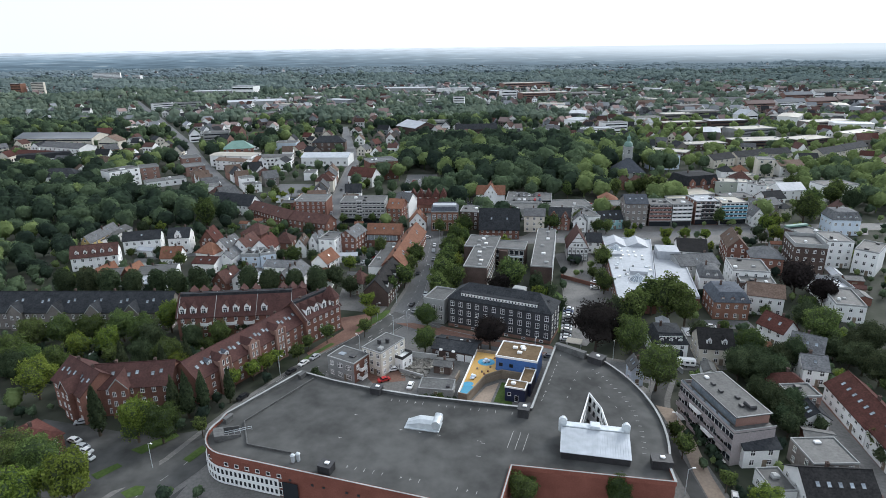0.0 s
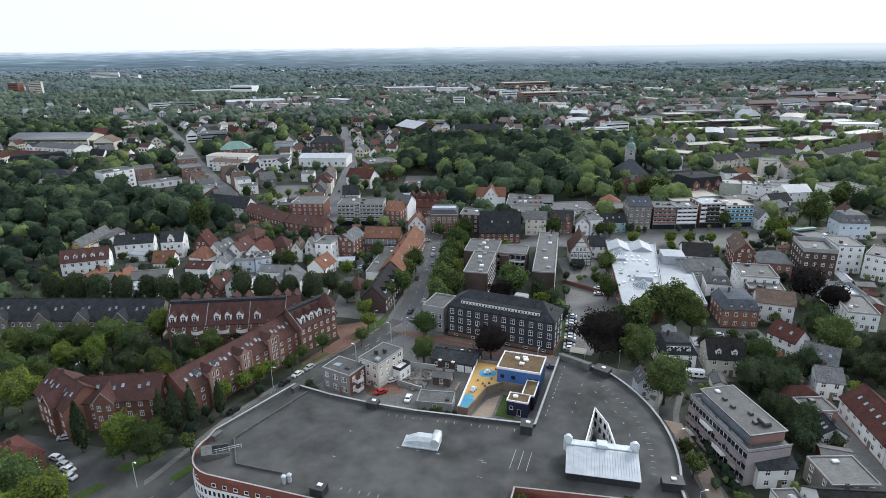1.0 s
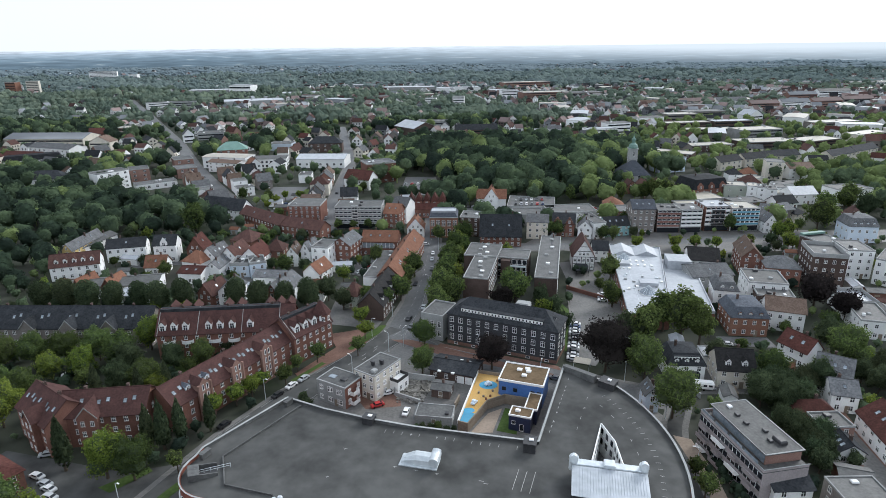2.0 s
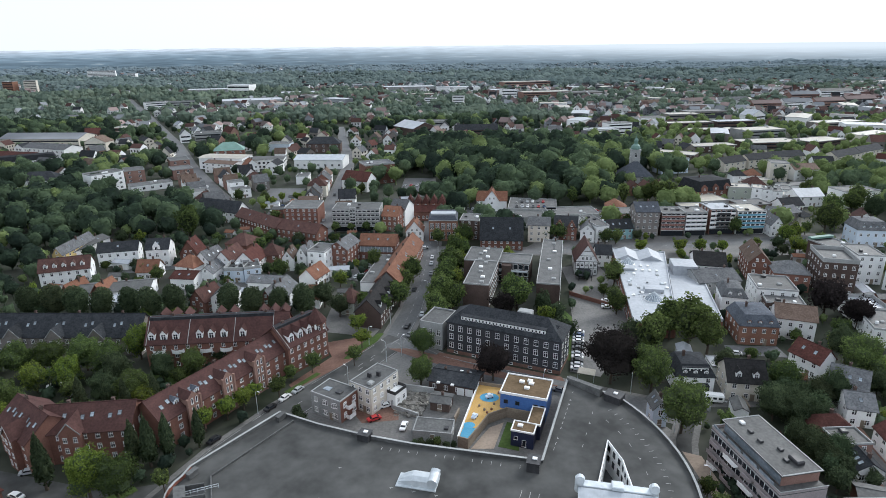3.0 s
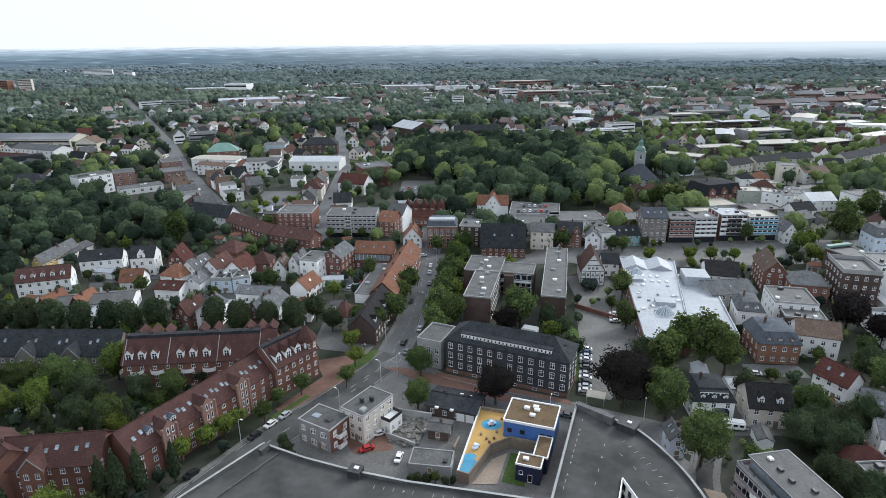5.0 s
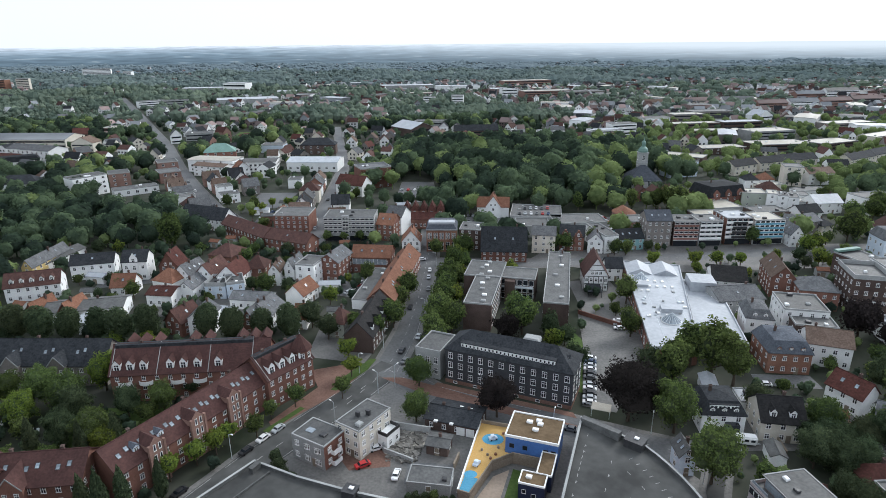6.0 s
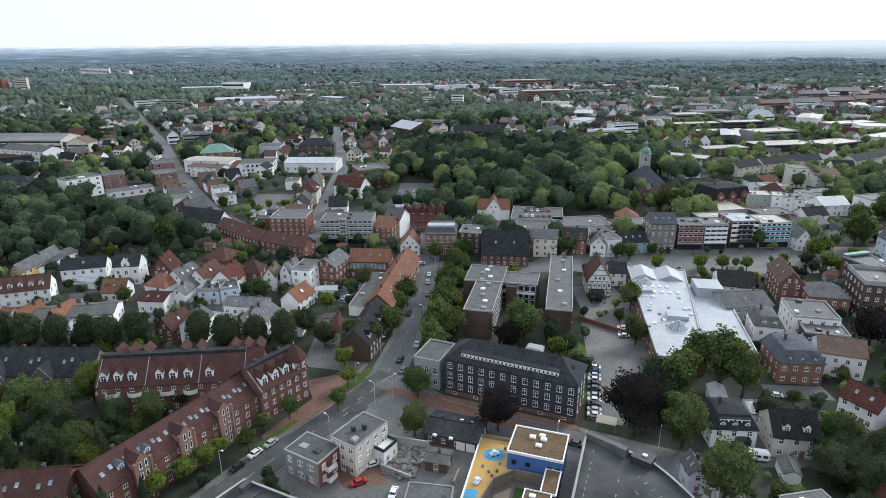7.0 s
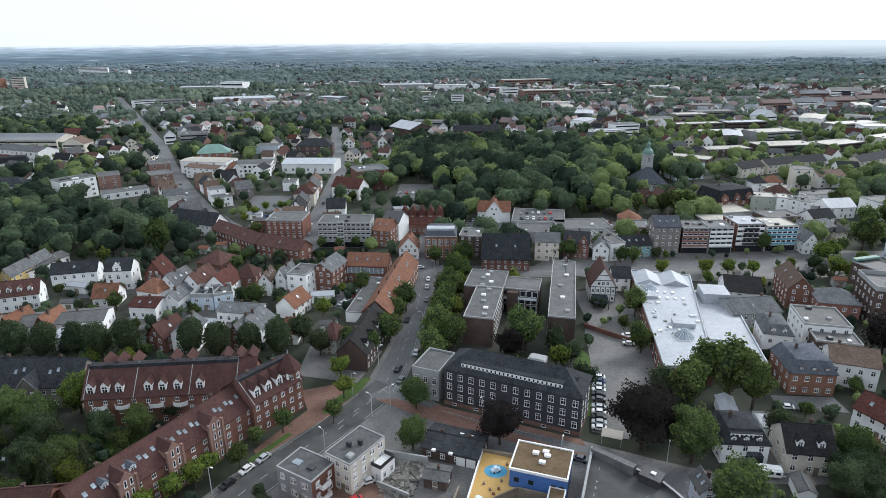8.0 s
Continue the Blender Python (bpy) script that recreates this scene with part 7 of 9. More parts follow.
house("low shop with pale gravel roof", 166.0, 345.0, 9, 18, 12, 5.5, 6.0, "f", "brick_dark", "felt", 2, bay=3.4)
house("white town house with grey flat roof", 232.0, 360.0, 12, 22, 14, 9, 9.6, "f", "white", "felt", 3)
house("half-timbered house with red roof among trees", 206.5, 312.0, 70, 11, 9, 5.5, 9.5, "g", "white", "tile_dark", 2)
house("pink rendered house with grey pitched roof", 163.6, 316.6, -34, 6.0, 13.0, 8.4, 10.5, "g", "brick_light", "tile_grey", 3)
house("grey corner house with pitched roof", 170.4, 318.2, 22, 10.5, 11.0, 8, 10.5, "g", "greybrown", "tile_grey", 3)
corner = house("brown brick corner shop with turquoise roof edge", 157.5, 257.5, 16, 11.0, 12.0, 10.5, 11.1, "f", "brick_dark", "felt", 3)
bm = bmesh.new()
box(bm, -5.7, 5.7, 4.2, 6.2, 11.2, 12.0)
part("roof_edge", bm, "copper", corner, "turquoise metal roof edge")
apse = thing("apse_hall", pose(90.6, 340.5, 0), "brick hall with rounded front and pale red roof", "hall")
take(90.6, 342, 8)
bm = bmesh.new()
ring = [(5.4 * math.cos(a), -5.0 * math.sin(a)) for a in (k * math.pi / 10 for k in range(11))] + [(-5.4, 5), (5.4, 5)]
prism(bm, ring[::-1], 0, 5.2)
part("wall", bm, "brick_light", apse)
bm = bmesh.new()
tip = bm.verts.new((0, 0, 8.2))
back = bm.verts.new((0, 5.2, 8.2))
eaves = [bm.verts.new((x * 1.06, y * 1.06, 5.21)) for x, y in ring]
for a, b in zip(eaves[:10], eaves[1:11]):
    bm.faces.new((b, a, tip))
bm.faces.new((eaves[11], eaves[10], tip, back))
bm.faces.new((eaves[0], eaves[12], back, tip))
bm.faces.new((eaves[12], eaves[11], back))
bm.faces.new(eaves)
part("roof", bm, "tile_orange", apse)
for k in (2, 4, 6, 8):
    a = radians(k * 18)
    window(apse, pose(5.42 * math.cos(a), -5.02 * math.sin(a), 1.6, 0, 0, 90 - k * 18), 0.9, 2.2)
for u in (-8.6, 0, 8.6):
    house("low brick row house with white-edged gable beside the church", 121.9 + u, 389.8 + u * 0.087, 5, 8.4, 9, 4.2, 8, "G", "brick", "tile_dark", 2, group="row before the church")
house("narrow pale blue house front", 50.9, 148.1, 0, 3.4, 5.0, 5.2, 7.2, "G", "paleblue", "felt", 2)


# ------------------------------------------------------------ trees
SPHERE = {}


def sphere_net(sub):
    if sub not in SPHERE:
        bm = bmesh.new()
        bmesh.ops.create_icosphere(bm, subdivisions=sub, radius=1)
        SPHERE[sub] = (np.array([v.co[:] for v in bm.verts]), [[v.index for v in f.verts] for f in bm.faces])
        bm.free()
    return SPHERE[sub]


def leaf_crown(seed, shape, lobes, count, size, sub=3, bulge=0.34, spread=0.42, loose=1.0):
    """A billowing crown with leaf clumps on it, unit height, foot at z = 0: vertices and faces. shape: half width, bottom, top."""
    rng = np.random.default_rng(seed)
    half, lo, hi = shape
    mid, up = (lo + hi) / 2, (hi - lo) / 2
    lobe = rng.normal(size=(lobes, 3)) + np.array([0, 0, 0.45])
    lobe /= np.linalg.norm(lobe, axis=1)[:, None]
    reach = rng.uniform(0.75, 1.12, size=lobes)
    lean = rng.uniform(-0.08, 0.08, size=2)

    def surface(d):
        near = np.exp(-((np.arccos(np.clip(d @ lobe.T, -1, 1)) / spread) ** 2)) * reach
        r = 1 - bulge + bulge * near.max(axis=1) * 1.05
        p = d * r[:, None] * np.array([half, half, up]) + np.array([0, 0, mid])
        p[:, :2] += lean * (p[:, 2:3] - lo)
        return p

    iv, fc = sphere_net(sub)
    core = surface(iv) * 1.0
    core = (core - np.array([0, 0, mid])) * (0.92 - 0.11 * loose + 0.1 * rng.random((len(iv), 1))) + np.array([0, 0, mid])
    d = rng.normal(size=(count, 3))
    d[:, 2] = np.where(rng.random(count) < 0.45, np.abs(d[:, 2]), d[:, 2])
    d /= np.linalg.norm(d, axis=1)[:, None]
    p = (surface(d) - np.array([0, 0, mid])) * rng.uniform(0.95 - 0.13 * loose, 1.05 + 0.04 * loose, size=(count, 1)) + np.array([0, 0, mid])
    nrm = d + np.array([0, 0, 0.25]) + rng.normal(size=(count, 3)) * (0.4 + 0.3 * loose)
    nrm /= np.linalg.norm(nrm, axis=1)[:, None]
    u = np.cross(nrm, rng.normal(size=(count, 3)))
    u /= np.linalg.norm(u, axis=1)[:, None]
    w = np.cross(nrm, u)
    s = size * rng.uniform(0.55, 1.35, size=(count, 1))
    corner = np.stack([p - u * s - w * s * 0.7, p + u * s * 0.8 - w * s, p + u * s + w * s * 0.8 + nrm * s * 0.3, p - u * s * 0.7 + w * s], 1).reshape(-1, 3)
    n = len(iv)
    return core.tolist() + corner.tolist(), list(fc) + [[n + 4 * k, n + 4 * k + 1, n + 4 * k + 2, n + 4 * k + 3] for k in range(count)]


KINDS = {  # crown: half width, bottom, top; leaf material; label
    "leaf": ((0.45, 0.10, 1.0), "leaf", "broad green deciduous tree with an uneven leafy crown"),
    "light": ((0.43, 0.10, 1.0), "leaf_light", "light green deciduous tree with a full crown"),
    "dark": ((0.46, 0.04, 1.0), "leaf_dark", "dense dark green tree with a low crown"),
    "tall": ((0.33, 0.06, 1.0), "leaf", "tall green deciduous tree with a narrow billowing crown"),
    "copper": ((0.52, 0.10, 1.0), "leaf_copper", "large copper beech with dark purple foliage"),
    "street": ((0.40, 0.28, 1.0), "leaf", "small green street tree on a slim trunk"),
    "street_l": ((0.42, 0.26, 1.0), "leaf_light", "small light green street tree on a slim trunk"),
    "cypress": ((0.17, 0.03, 1.0), "leaf_dark", "tall slender dark conifer"),
    "round": ((0.285, 0.14, 1.0), "leaf_dark", "clipped round lime tree with a dense dark crown"),
}
CATEGORY = {"cypress": "conifer"}
PROTO = {}


def tree_proto(kind, variant, big, x, y, h, turn):
    shape, leafm, label = KINDS[kind]
    root = thing("tree", pose(x, y, 0, 0, 0, turn), label, CATEGORY.get(kind, "tree"))
    seed = sum(map(ord, kind)) * 7 + variant * 13 + big
    rng = random.Random(seed)
    bm = bmesh.new()
    lo = shape[1]
    tube(bm, (0, 0, 0), (0.01, 0.0, lo + 0.12), 0.028, 0.020, 8)
    tube(bm, (0.01, 0, lo + 0.12), (0.0, 0.02, 0.72), 0.020, 0.006, 6)
    for k in range(6):
        a = k * math.tau / 6 + rng.uniform(-0.4, 0.4)
        z = lo + 0.06 + 0.05 * k
        f = shape[0] * rng.uniform(0.45, 0.75)
        tube(bm, (0.008, 0, z), (f * math.cos(a), f * math.sin(a), z + rng.uniform(0.12, 0.25)), 0.012, 0.004, 5)
    part("trunk", bm, "bark", root)
    if kind == "round":
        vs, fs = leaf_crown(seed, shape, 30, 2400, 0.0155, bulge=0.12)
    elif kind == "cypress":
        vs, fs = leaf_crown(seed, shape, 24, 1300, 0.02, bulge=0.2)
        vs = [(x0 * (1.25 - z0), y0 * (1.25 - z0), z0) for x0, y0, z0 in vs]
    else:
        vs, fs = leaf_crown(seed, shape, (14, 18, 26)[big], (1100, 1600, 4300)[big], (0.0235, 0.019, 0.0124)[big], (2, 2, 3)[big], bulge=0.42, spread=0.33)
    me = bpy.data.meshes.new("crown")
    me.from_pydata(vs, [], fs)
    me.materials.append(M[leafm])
    # inner crown in a darker leaf colour, painted shade between the clumps
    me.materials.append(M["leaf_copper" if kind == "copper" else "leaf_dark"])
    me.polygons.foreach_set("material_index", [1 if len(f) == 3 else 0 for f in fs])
    crown = new("crown", me)
    crown.parent = root
    root.scale = (h, h, h)
    return root


TREES = random.Random(21)
BEYOND = []  # trees past the three hundred nearest, joined into one wood


def tree(kind, x, y, h, fine=True):
    turn = TREES.uniform(0, 360)
    take(x, y, h * KINDS[kind][0][0] * 0.55)
    if not fine:
        BEYOND.append((kind, x, y, h, turn))
        return
    v = TREES.randrange(4)
    size = 0 if h < 7.5 else 2 if y < 182 else 1
    key = (kind, v, size)
    if key not in PROTO:
        PROTO[key] = tree_proto(kind, v, size, x, y, h, turn)
        return
    ob = copy_thing(PROTO[key], pose(x, y, 0, 0, 0, turn))
    ob.scale = (h * TREES.uniform(0.92, 1.1), h * TREES.uniform(0.92, 1.1), h)


def town_trees():
    """The trees of the wider town, joined, with their trunks."""
    forms = {}
    V, Fq, Ft, o = [], [], [], 0
    sorts = ["leaf", "light", "dark"]
    mt, mq = [], []
    for kind, x, y, h, turn in BEYOND:
        far, small = y > 470 or h < 8, h < 5
        key = (kind, int(x * 7) % 5, far, small)
        if key not in forms:
            vs, fs = leaf_crown(sum(map(ord, kind)) + key[1] * 17, KINDS[kind][0], 7 if small else 11, 60 if small else 110 if far else 210, 0.07 if small else 0.045 if far else 0.035, 2, bulge=0.36, spread=0.46, loose=0.0)
            tri = [f for f in fs if len(f) == 3]
            quad = [f for f in fs if len(f) == 4]
            n = len(vs)  # a three-sided trunk
            vs = vs + [(0.03 * math.cos(a), 0.03 * math.sin(a), z) for z in (0, 0.5) for a in (0, 2.1, 4.2)]
            quad = quad + [[n + i, n + (i + 1) % 3, n + 3 + (i + 1) % 3, n + 3 + i] for i in range(3)]
            forms[key] = (np.array(vs), np.array(tri), np.array(quad))
        vs, tri, quad = forms[key]
        c, s = math.cos(radians(turn)), math.sin(radians(turn))
        p = vs * h
        V.append(np.stack([p[:, 0] * c - p[:, 1] * s + x, p[:, 0] * s + p[:, 1] * c + y, p[:, 2]], 1))
        Ft.append(tri + o)
        Fq.append(quad + o)
        mt += [sorts.index(kind)] * len(tri)
        mq += [sorts.index(kind)] * len(quad)
        o += len(vs)
    co, ft, fq = np.concatenate(V), np.concatenate(Ft), np.concatenate(Fq)
    me = bpy.data.meshes.new("town_trees")
    me.vertices.add(len(co))
    me.vertices.foreach_set("co", co.ravel())
    me.loops.add(ft.size + fq.size)
    me.loops.foreach_set("vertex_index", np.concatenate([ft.ravel(), fq.ravel()]))
    me.polygons.add(len(ft) + len(fq))
    me.polygons.foreach_set("loop_start", np.concatenate([np.arange(len(ft)) * 3, ft.size + np.arange(len(fq)) * 4]))
    me.update(calc_edges=True)
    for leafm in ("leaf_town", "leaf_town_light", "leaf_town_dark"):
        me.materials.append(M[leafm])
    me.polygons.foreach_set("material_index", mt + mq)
    tagged(new("town_trees", me), "green treetops of the woods and gardens in the town", "trees", kind="stuff")


def plant(kind, rows):
    for x, y, h in rows:
        tree(kind, x, y, h)


plant("copper", [(127.7, 208.5, 15.5), (133, 199.1, 12), (11.4, 167.2, 11.5), (17.5, 207.3, 10.3), (43.9, 165.6, 16.8)])
plant("dark", [(35.8, 190.3, 9.2), (55.3, 186.4, 10.3), (77, 168.4, 9.2), (-7.4, 137.2, 3.0), (80.2, 132, 9.2), (80.2, 136.9, 8), (80.4, 122.5, 6.9), (80.7, 126.4, 6.9), (79.9, 148.1, 10.3), (83.9, 145, 10.3), (89.1, 147.5, 9.2), (84.4, 150.7, 9.2), (115.3, 176.7, 12.6), (125.6, 162, 11.5), (-82.4, 167.4, 9.2)])
plant("dark", [(-69.5, 176.6, 6.9), (-93.1, 156.5, 9.2), (-92.7, 163.3, 11.5), (-125.7, 147.3, 10.3), (-66.7, 185.8, 5.8), (31.8, 211, 9.2), (35.3, 205.2, 8), (-46.5, 217.6, 10.3), (-39.5, 209.4, 9.2), (-146.9, 265.6, 6.9)])
plant("leaf", [(-89.5, 105.4, 12.6), (-98.4, 109, 11.5), (-70.2, 120, 11.5), (-19.4, 217.7, 10.3), (-15.9, 241.5, 11.5), (-9, 181.5, 9.2), (-8.9, 165.1, 9.2), (22.8, 212.5, 13.8), (5.9, 285.9, 11.5), (0.2, 267.2, 11.5), (-1.3, 248.9, 11.5), (-2.9, 232.8, 11.5), (-5, 218.1, 12.6), (0.1, 213.5, 11.5), (-5.1, 204.4, 11.5), (55.3, 143, 14.9), (63, 236.7, 11.5), (57.3, 210.8, 10.3)])
plant("leaf", [(87.6, 157.9, 11.5), (100.1, 156.7, 8), (113.8, 168, 13.8), (14, 99.7, 8), (33.5, 99.3, 8), (100.7, 158, 9.2), (98, 116.4, 6.9), (-131.8, 156.2, 11.5), (-132.5, 167.3, 11.5), (-124.7, 169.3, 11.5), (-99.2, 169.1, 11.5), (-74.1, 169.4, 9.2), (-84, 155.3, 10.3), (-115.5, 150.4, 10.3), (-117.6, 172.5, 10.3), (-107.7, 173.2, 11.5), (-75.9, 164, 6.9), (22.9, 215.7, 13.8)])
plant("leaf", [(-19.4, 220.7, 9.2), (-18.7, 233.5, 9.2), (-33.4, 256.2, 9.2), (-70.5, 245.7, 9.2), (-68.3, 271.2, 6.9), (-126.5, 248.8, 6.9), (-123.2, 235.5, 5.8), (-68.4, 259.3, 6.9), (88.2, 309.8, 9.2), (146.5, 311.6, 10.3), (161.4, 320.2, 10.3), (183.5, 303.5, 17.0), (45.7, 294.4, 9.2)])
plant("leaf", [(51.8, 294.4, 9.2), (65.8, 301.9, 9.2), (72.2, 288.6, 8), (77, 288.5, 8), (-6.7, 287.5, 9.2)])
plant("light", [(-79.5, 99.3, 13.8), (-87.2, 95.9, 12.6), (-76.5, 120.5, 12.6), (32.8, 203.2, 6.9), (-106.1, 162.6, 10.3), (-114.7, 161.2, 9.2), (-113.1, 139.1, 12.6), (-94.9, 179.6, 11.5), (30.6, 203.6, 6.9), (155.9, 288.1, 10.3), (152.7, 272.9, 9.2), (155.4, 268.2, 8), (23.2, 263.1, 8)])
plant("street", [(-46.9, 158.5, 6.9), (-61.5, 122.2, 5.8), (-40.8, 171.5, 6.9), (-45.5, 165.8, 5.8), (-29.2, 175.5, 6.9), (-24.1, 209.2, 9.2), (-31.2, 213.7, 8), (52.2, 114.3, 6.9), (57.5, 103.5, 5.8), (52.5, 120.4, 5.8), (-3.6, 137.0, 3.4)])
plant("street_l", [(-61.1, 143.4, 6.9), (-57.4, 148.6, 6.9), (-54.4, 152.4, 6.9), (-52.7, 156.6, 6.3), (-30.9, 195.7, 8), (-28.5, 186.5, 6.9)])
plant("leaf", [(53.6, 160.8, 14.6)])
plant("tall", [(60.4, 182, 16.1), (72.9, 186.2, 18.4), (77.2, 181.9, 16.1), (69.2, 191.9, 14.9)])

plant("leaf", [(4.0, 291.4, 8.5), (0.6, 276.1, 9.5), (-0.6, 259.0, 10), (-1.8, 240.9, 10.5), (-4.0, 226.4, 10), (-5.0, 212.3, 10), (4.9, 268.9, 9.5), (2.6, 250.7, 10)])
plant("light", [(1.6, 233.9, 9), (3.2, 258.5, 8.5), (3.6, 281.5, 8.5), (-2.6, 220.5, 8.5)])
plant("cypress", [(-87.4, 123.0, 14.5), (-72.2, 131.2, 12.5), (-68.4, 130.6, 14), (-65.2, 133.2, 12.5), (-60.2, 137.6, 11)])
for i in range(16):  # hedge between the footpath and the apartment house
    tree("dark", 59.4 + 0.35 * math.sin(i) + 0.10 * i * (i > 8) * 0.3, 131.5 - 2.0 * i, 2.5 + 0.5 * math.sin(i * 1.7), False)
# clipped limes in a row behind the terraces
for i, x in enumerate((-146, -137.7, -129.3, -121.4, -111.4, -103.7, -94.9, -77.4, -69, -59.5, -50.6)):
    tree("round", x, 206.5 + 0.6 * math.sin(i * 2.1), 13.0 + 0.6 * math.sin(i * 1.3))


def wood(x0, x1, y0, y1, step, kinds, h0, h1, fine, fill=0.9, group="wood"):
    """A wood: trees at uneven steps where nothing else stands."""
    rng = random.Random(int(x0 * 3 + y0 * 5))
    y = y0
    while y < y1:
        x = x0
        while x < x1:
            u, v = x + rng.uniform(-0.45, 0.45) * step, y + rng.uniform(-0.45, 0.45) * step
            h = rng.uniform(h0, h1)
            if rng.random() < fill and clear(u, v, h * 0.26):
                tree(rng.choice(kinds), u, v, h, fine)
            x += step
        y += step


# ------------------------------------------------------------ sheds and garages in the yards
SHED = {}


def shed(x, y, a, L, W, h, wallm, roofm):
    """A small garden shed or garage with a shallow roof and a door."""
    m = pose(x, y, 0.04, 0, 0, a)
    key = (L, W, wallm, roofm)
    if key in SHED:
        copy_thing(SHED[key], m)
        return
    root = thing("shed", m, "small " + wallm.replace("_", " ") + " shed with shallow roof in a yard", "shed", "yard sheds")
    roof_parts(root, L, W, h, h + 0.9, "g", roofm, wallm, 0.25)
    bm = bmesh.new()
    box(bm, -0.9, 0.9, -W / 2 - 0.05, -W / 2 - 0.003, 0, 2.0)
    part("door", bm, "wood", root)
    SHED[key] = root


srng = random.Random(19)
FORMS = [(5.5, 3.4, "white", "felt"), (4.0, 3.0, "wood", "tile_dark"), (6.5, 5.5, "brick", "felt"), (4.5, 3.2, "concrete", "tile_orange"), (8.0, 4.0, "white", "white_roof")]
placed = 0
for k in range(900):
    x0, x1, y0, y1 = srng.choice([(-165, -25, 208, 285), (-165, -25, 208, 285), (85, 215, 150, 270), (45, 100, 96, 180), (-120, -20, 300, 380)])
    u, v = srng.uniform(x0, x1), srng.uniform(y0, y1)
    if placed < 44 and clear(u, v, 2.2):
        L, W, wallm, roofm = srng.choice(FORMS)
        shed(u, v, srng.choice([-12, 78, -18, 5]), L, W, srng.uniform(2.3, 3.0), wallm, roofm)
        take(u, v, 4)
        placed += 1


plant("street", [(-59, 306, 7), (-51, 307, 6), (-43, 306.5, 7)])
plant("street_l", [(-108, 349, 6), (-90, 352, 6), (-106, 360, 7), (-89, 361, 6), (-103, 370, 7), (-94, 372, 7)])
plant("leaf", [(-112, 366, 9), (-87, 343, 8), (-60, 345, 8), (-62, 372, 9), (-58, 392, 8), (-88, 395, 9), (-96, 330, 7), (-130, 372, 9)])
# garden court within the brick terraces
wood(-158, -60, 142, 172, 8.5, ["leaf", "dark", "dark", "leaf", "dark", "light"], 5, 10, True, 0.72)
plant("dark", [(-38.2, 146.4, 4.2), (-36.6, 143.8, 3.6), (-39.8, 149.0, 4.4), (-34.4, 142.6, 3.2), (-9.0, 137.0, 2.8), (-5.4, 136.6, 3.2), (-1.6, 136.4, 2.8), (0.2, 136.8, 2.4)])
wood(-100, -58, 146, 173, 3.6, ["leaf", "dark", "light", "leaf"], 1.2, 2.6, False, 0.75)
plant("tall", [(101.3, 364.6, 12.8), (114.6, 364.4, 13.4), (120.8, 363.3, 15.3), (127.9, 364.2, 14.7), (71.1, 363, 11), (135, 366, 11)])
plant("street_l", [(84.2, 273.4, 8), (101.6, 273.2, 8), (110, 271.9, 8), (119.9, 271.9, 8), (129.3, 268.4, 7.5)])
plant("light", [(162.3, 293.0, 9.5), (205, 300, 10), (170, 276, 8)])
plant("leaf", [(139, 303, 9.5), (206, 335, 13), (218, 338, 14), (228, 350, 15), (212, 372, 12)])
plant("dark", [(222, 326, 15)])
for i in range(15):  # low hedge and shrubs between the footpath and the apartment house
    tree("dark", 58.6 + 0.5 * math.sin(i * 2.3) + 0.05 * i, 106.0 + 2.0 * i, 1.5 + 0.5 * math.sin(i * 1.9), False)
plant("tall", [(-129.6, 298.9, 19.0)])
plant("dark", [(84.7, 154.4, 9), (89.1, 153.6, 8), (94.4, 154.4, 8.5), (85.4, 132.0, 8), (81.1, 128.4, 7.5), (83.7, 126.1, 7), (88.9, 123.8, 5), (88.2, 145.3, 9), (82.2, 156.0, 7), (99.2, 154.4, 10), (114.5, 154.3, 9), (116.5, 151.2, 10), (117.3, 145.2, 11), (120.4, 162.6, 9), (95.8, 111.6, 6), (113.0, 159.2, 8)])
plant("cypress", [(-95, 150, 12), (-90, 153, 11), (-83, 149, 12), (-78, 154, 11)])
# gardens round the near houses
wood(50, 130, 98, 200, 9, ["leaf", "dark", "leaf", "light"], 4.5, 9, True, 0.7)
wood(-160, -40, 198, 290, 9, ["leaf", "dark", "dark", "leaf", "light"], 5, 8, True, 0.55)
wood(-60, 60, 200, 290, 9, ["leaf", "dark", "light"], 3.5, 7, True, 0.3)
wood(60, 200, 200, 300, 9, ["leaf", "dark", "light"], 4, 8, True, 0.4)
# shrubs and hedges in gardens and yards
wood(-175, -52, 98, 178, 5.5, ["dark", "leaf", "dark"], 2.0, 4.9, False, 0.8)
wood(50, 140, 96, 210, 4.4, ["dark", "leaf", "leaf", "light"], 1.6, 4.2, False, 0.8)
wood(-225, -158, 196, 300, 9, ["leaf", "dark", "leaf", "dark", "light"], 7, 13, False, 0.85)
wood(-158, -24, 198, 300, 5.2, ["dark", "leaf", "leaf", "dark"], 2.6, 5.6, False, 0.8)
wood(45, 250, 205, 320, 6, ["dark", "leaf", "leaf", "light"], 2.0, 4.9, False, 0.65)
wood(-270, -150, 150, 290, 8, ["dark", "leaf", "leaf", "light"], 4, 11, False, 0.75)
wood(-170, -95, 96, 132, 7, ["leaf", "light", "dark"], 4, 9, False, 0.7)
wood(60, 105, 165, 210, 5.5, ["dark", "leaf", "dark"], 2.5, 5.5, False, 0.7)
wood(-178, -74, 272, 302, 9, ["leaf", "dark", "leaf", "light"], 6, 11, False, 0.85)
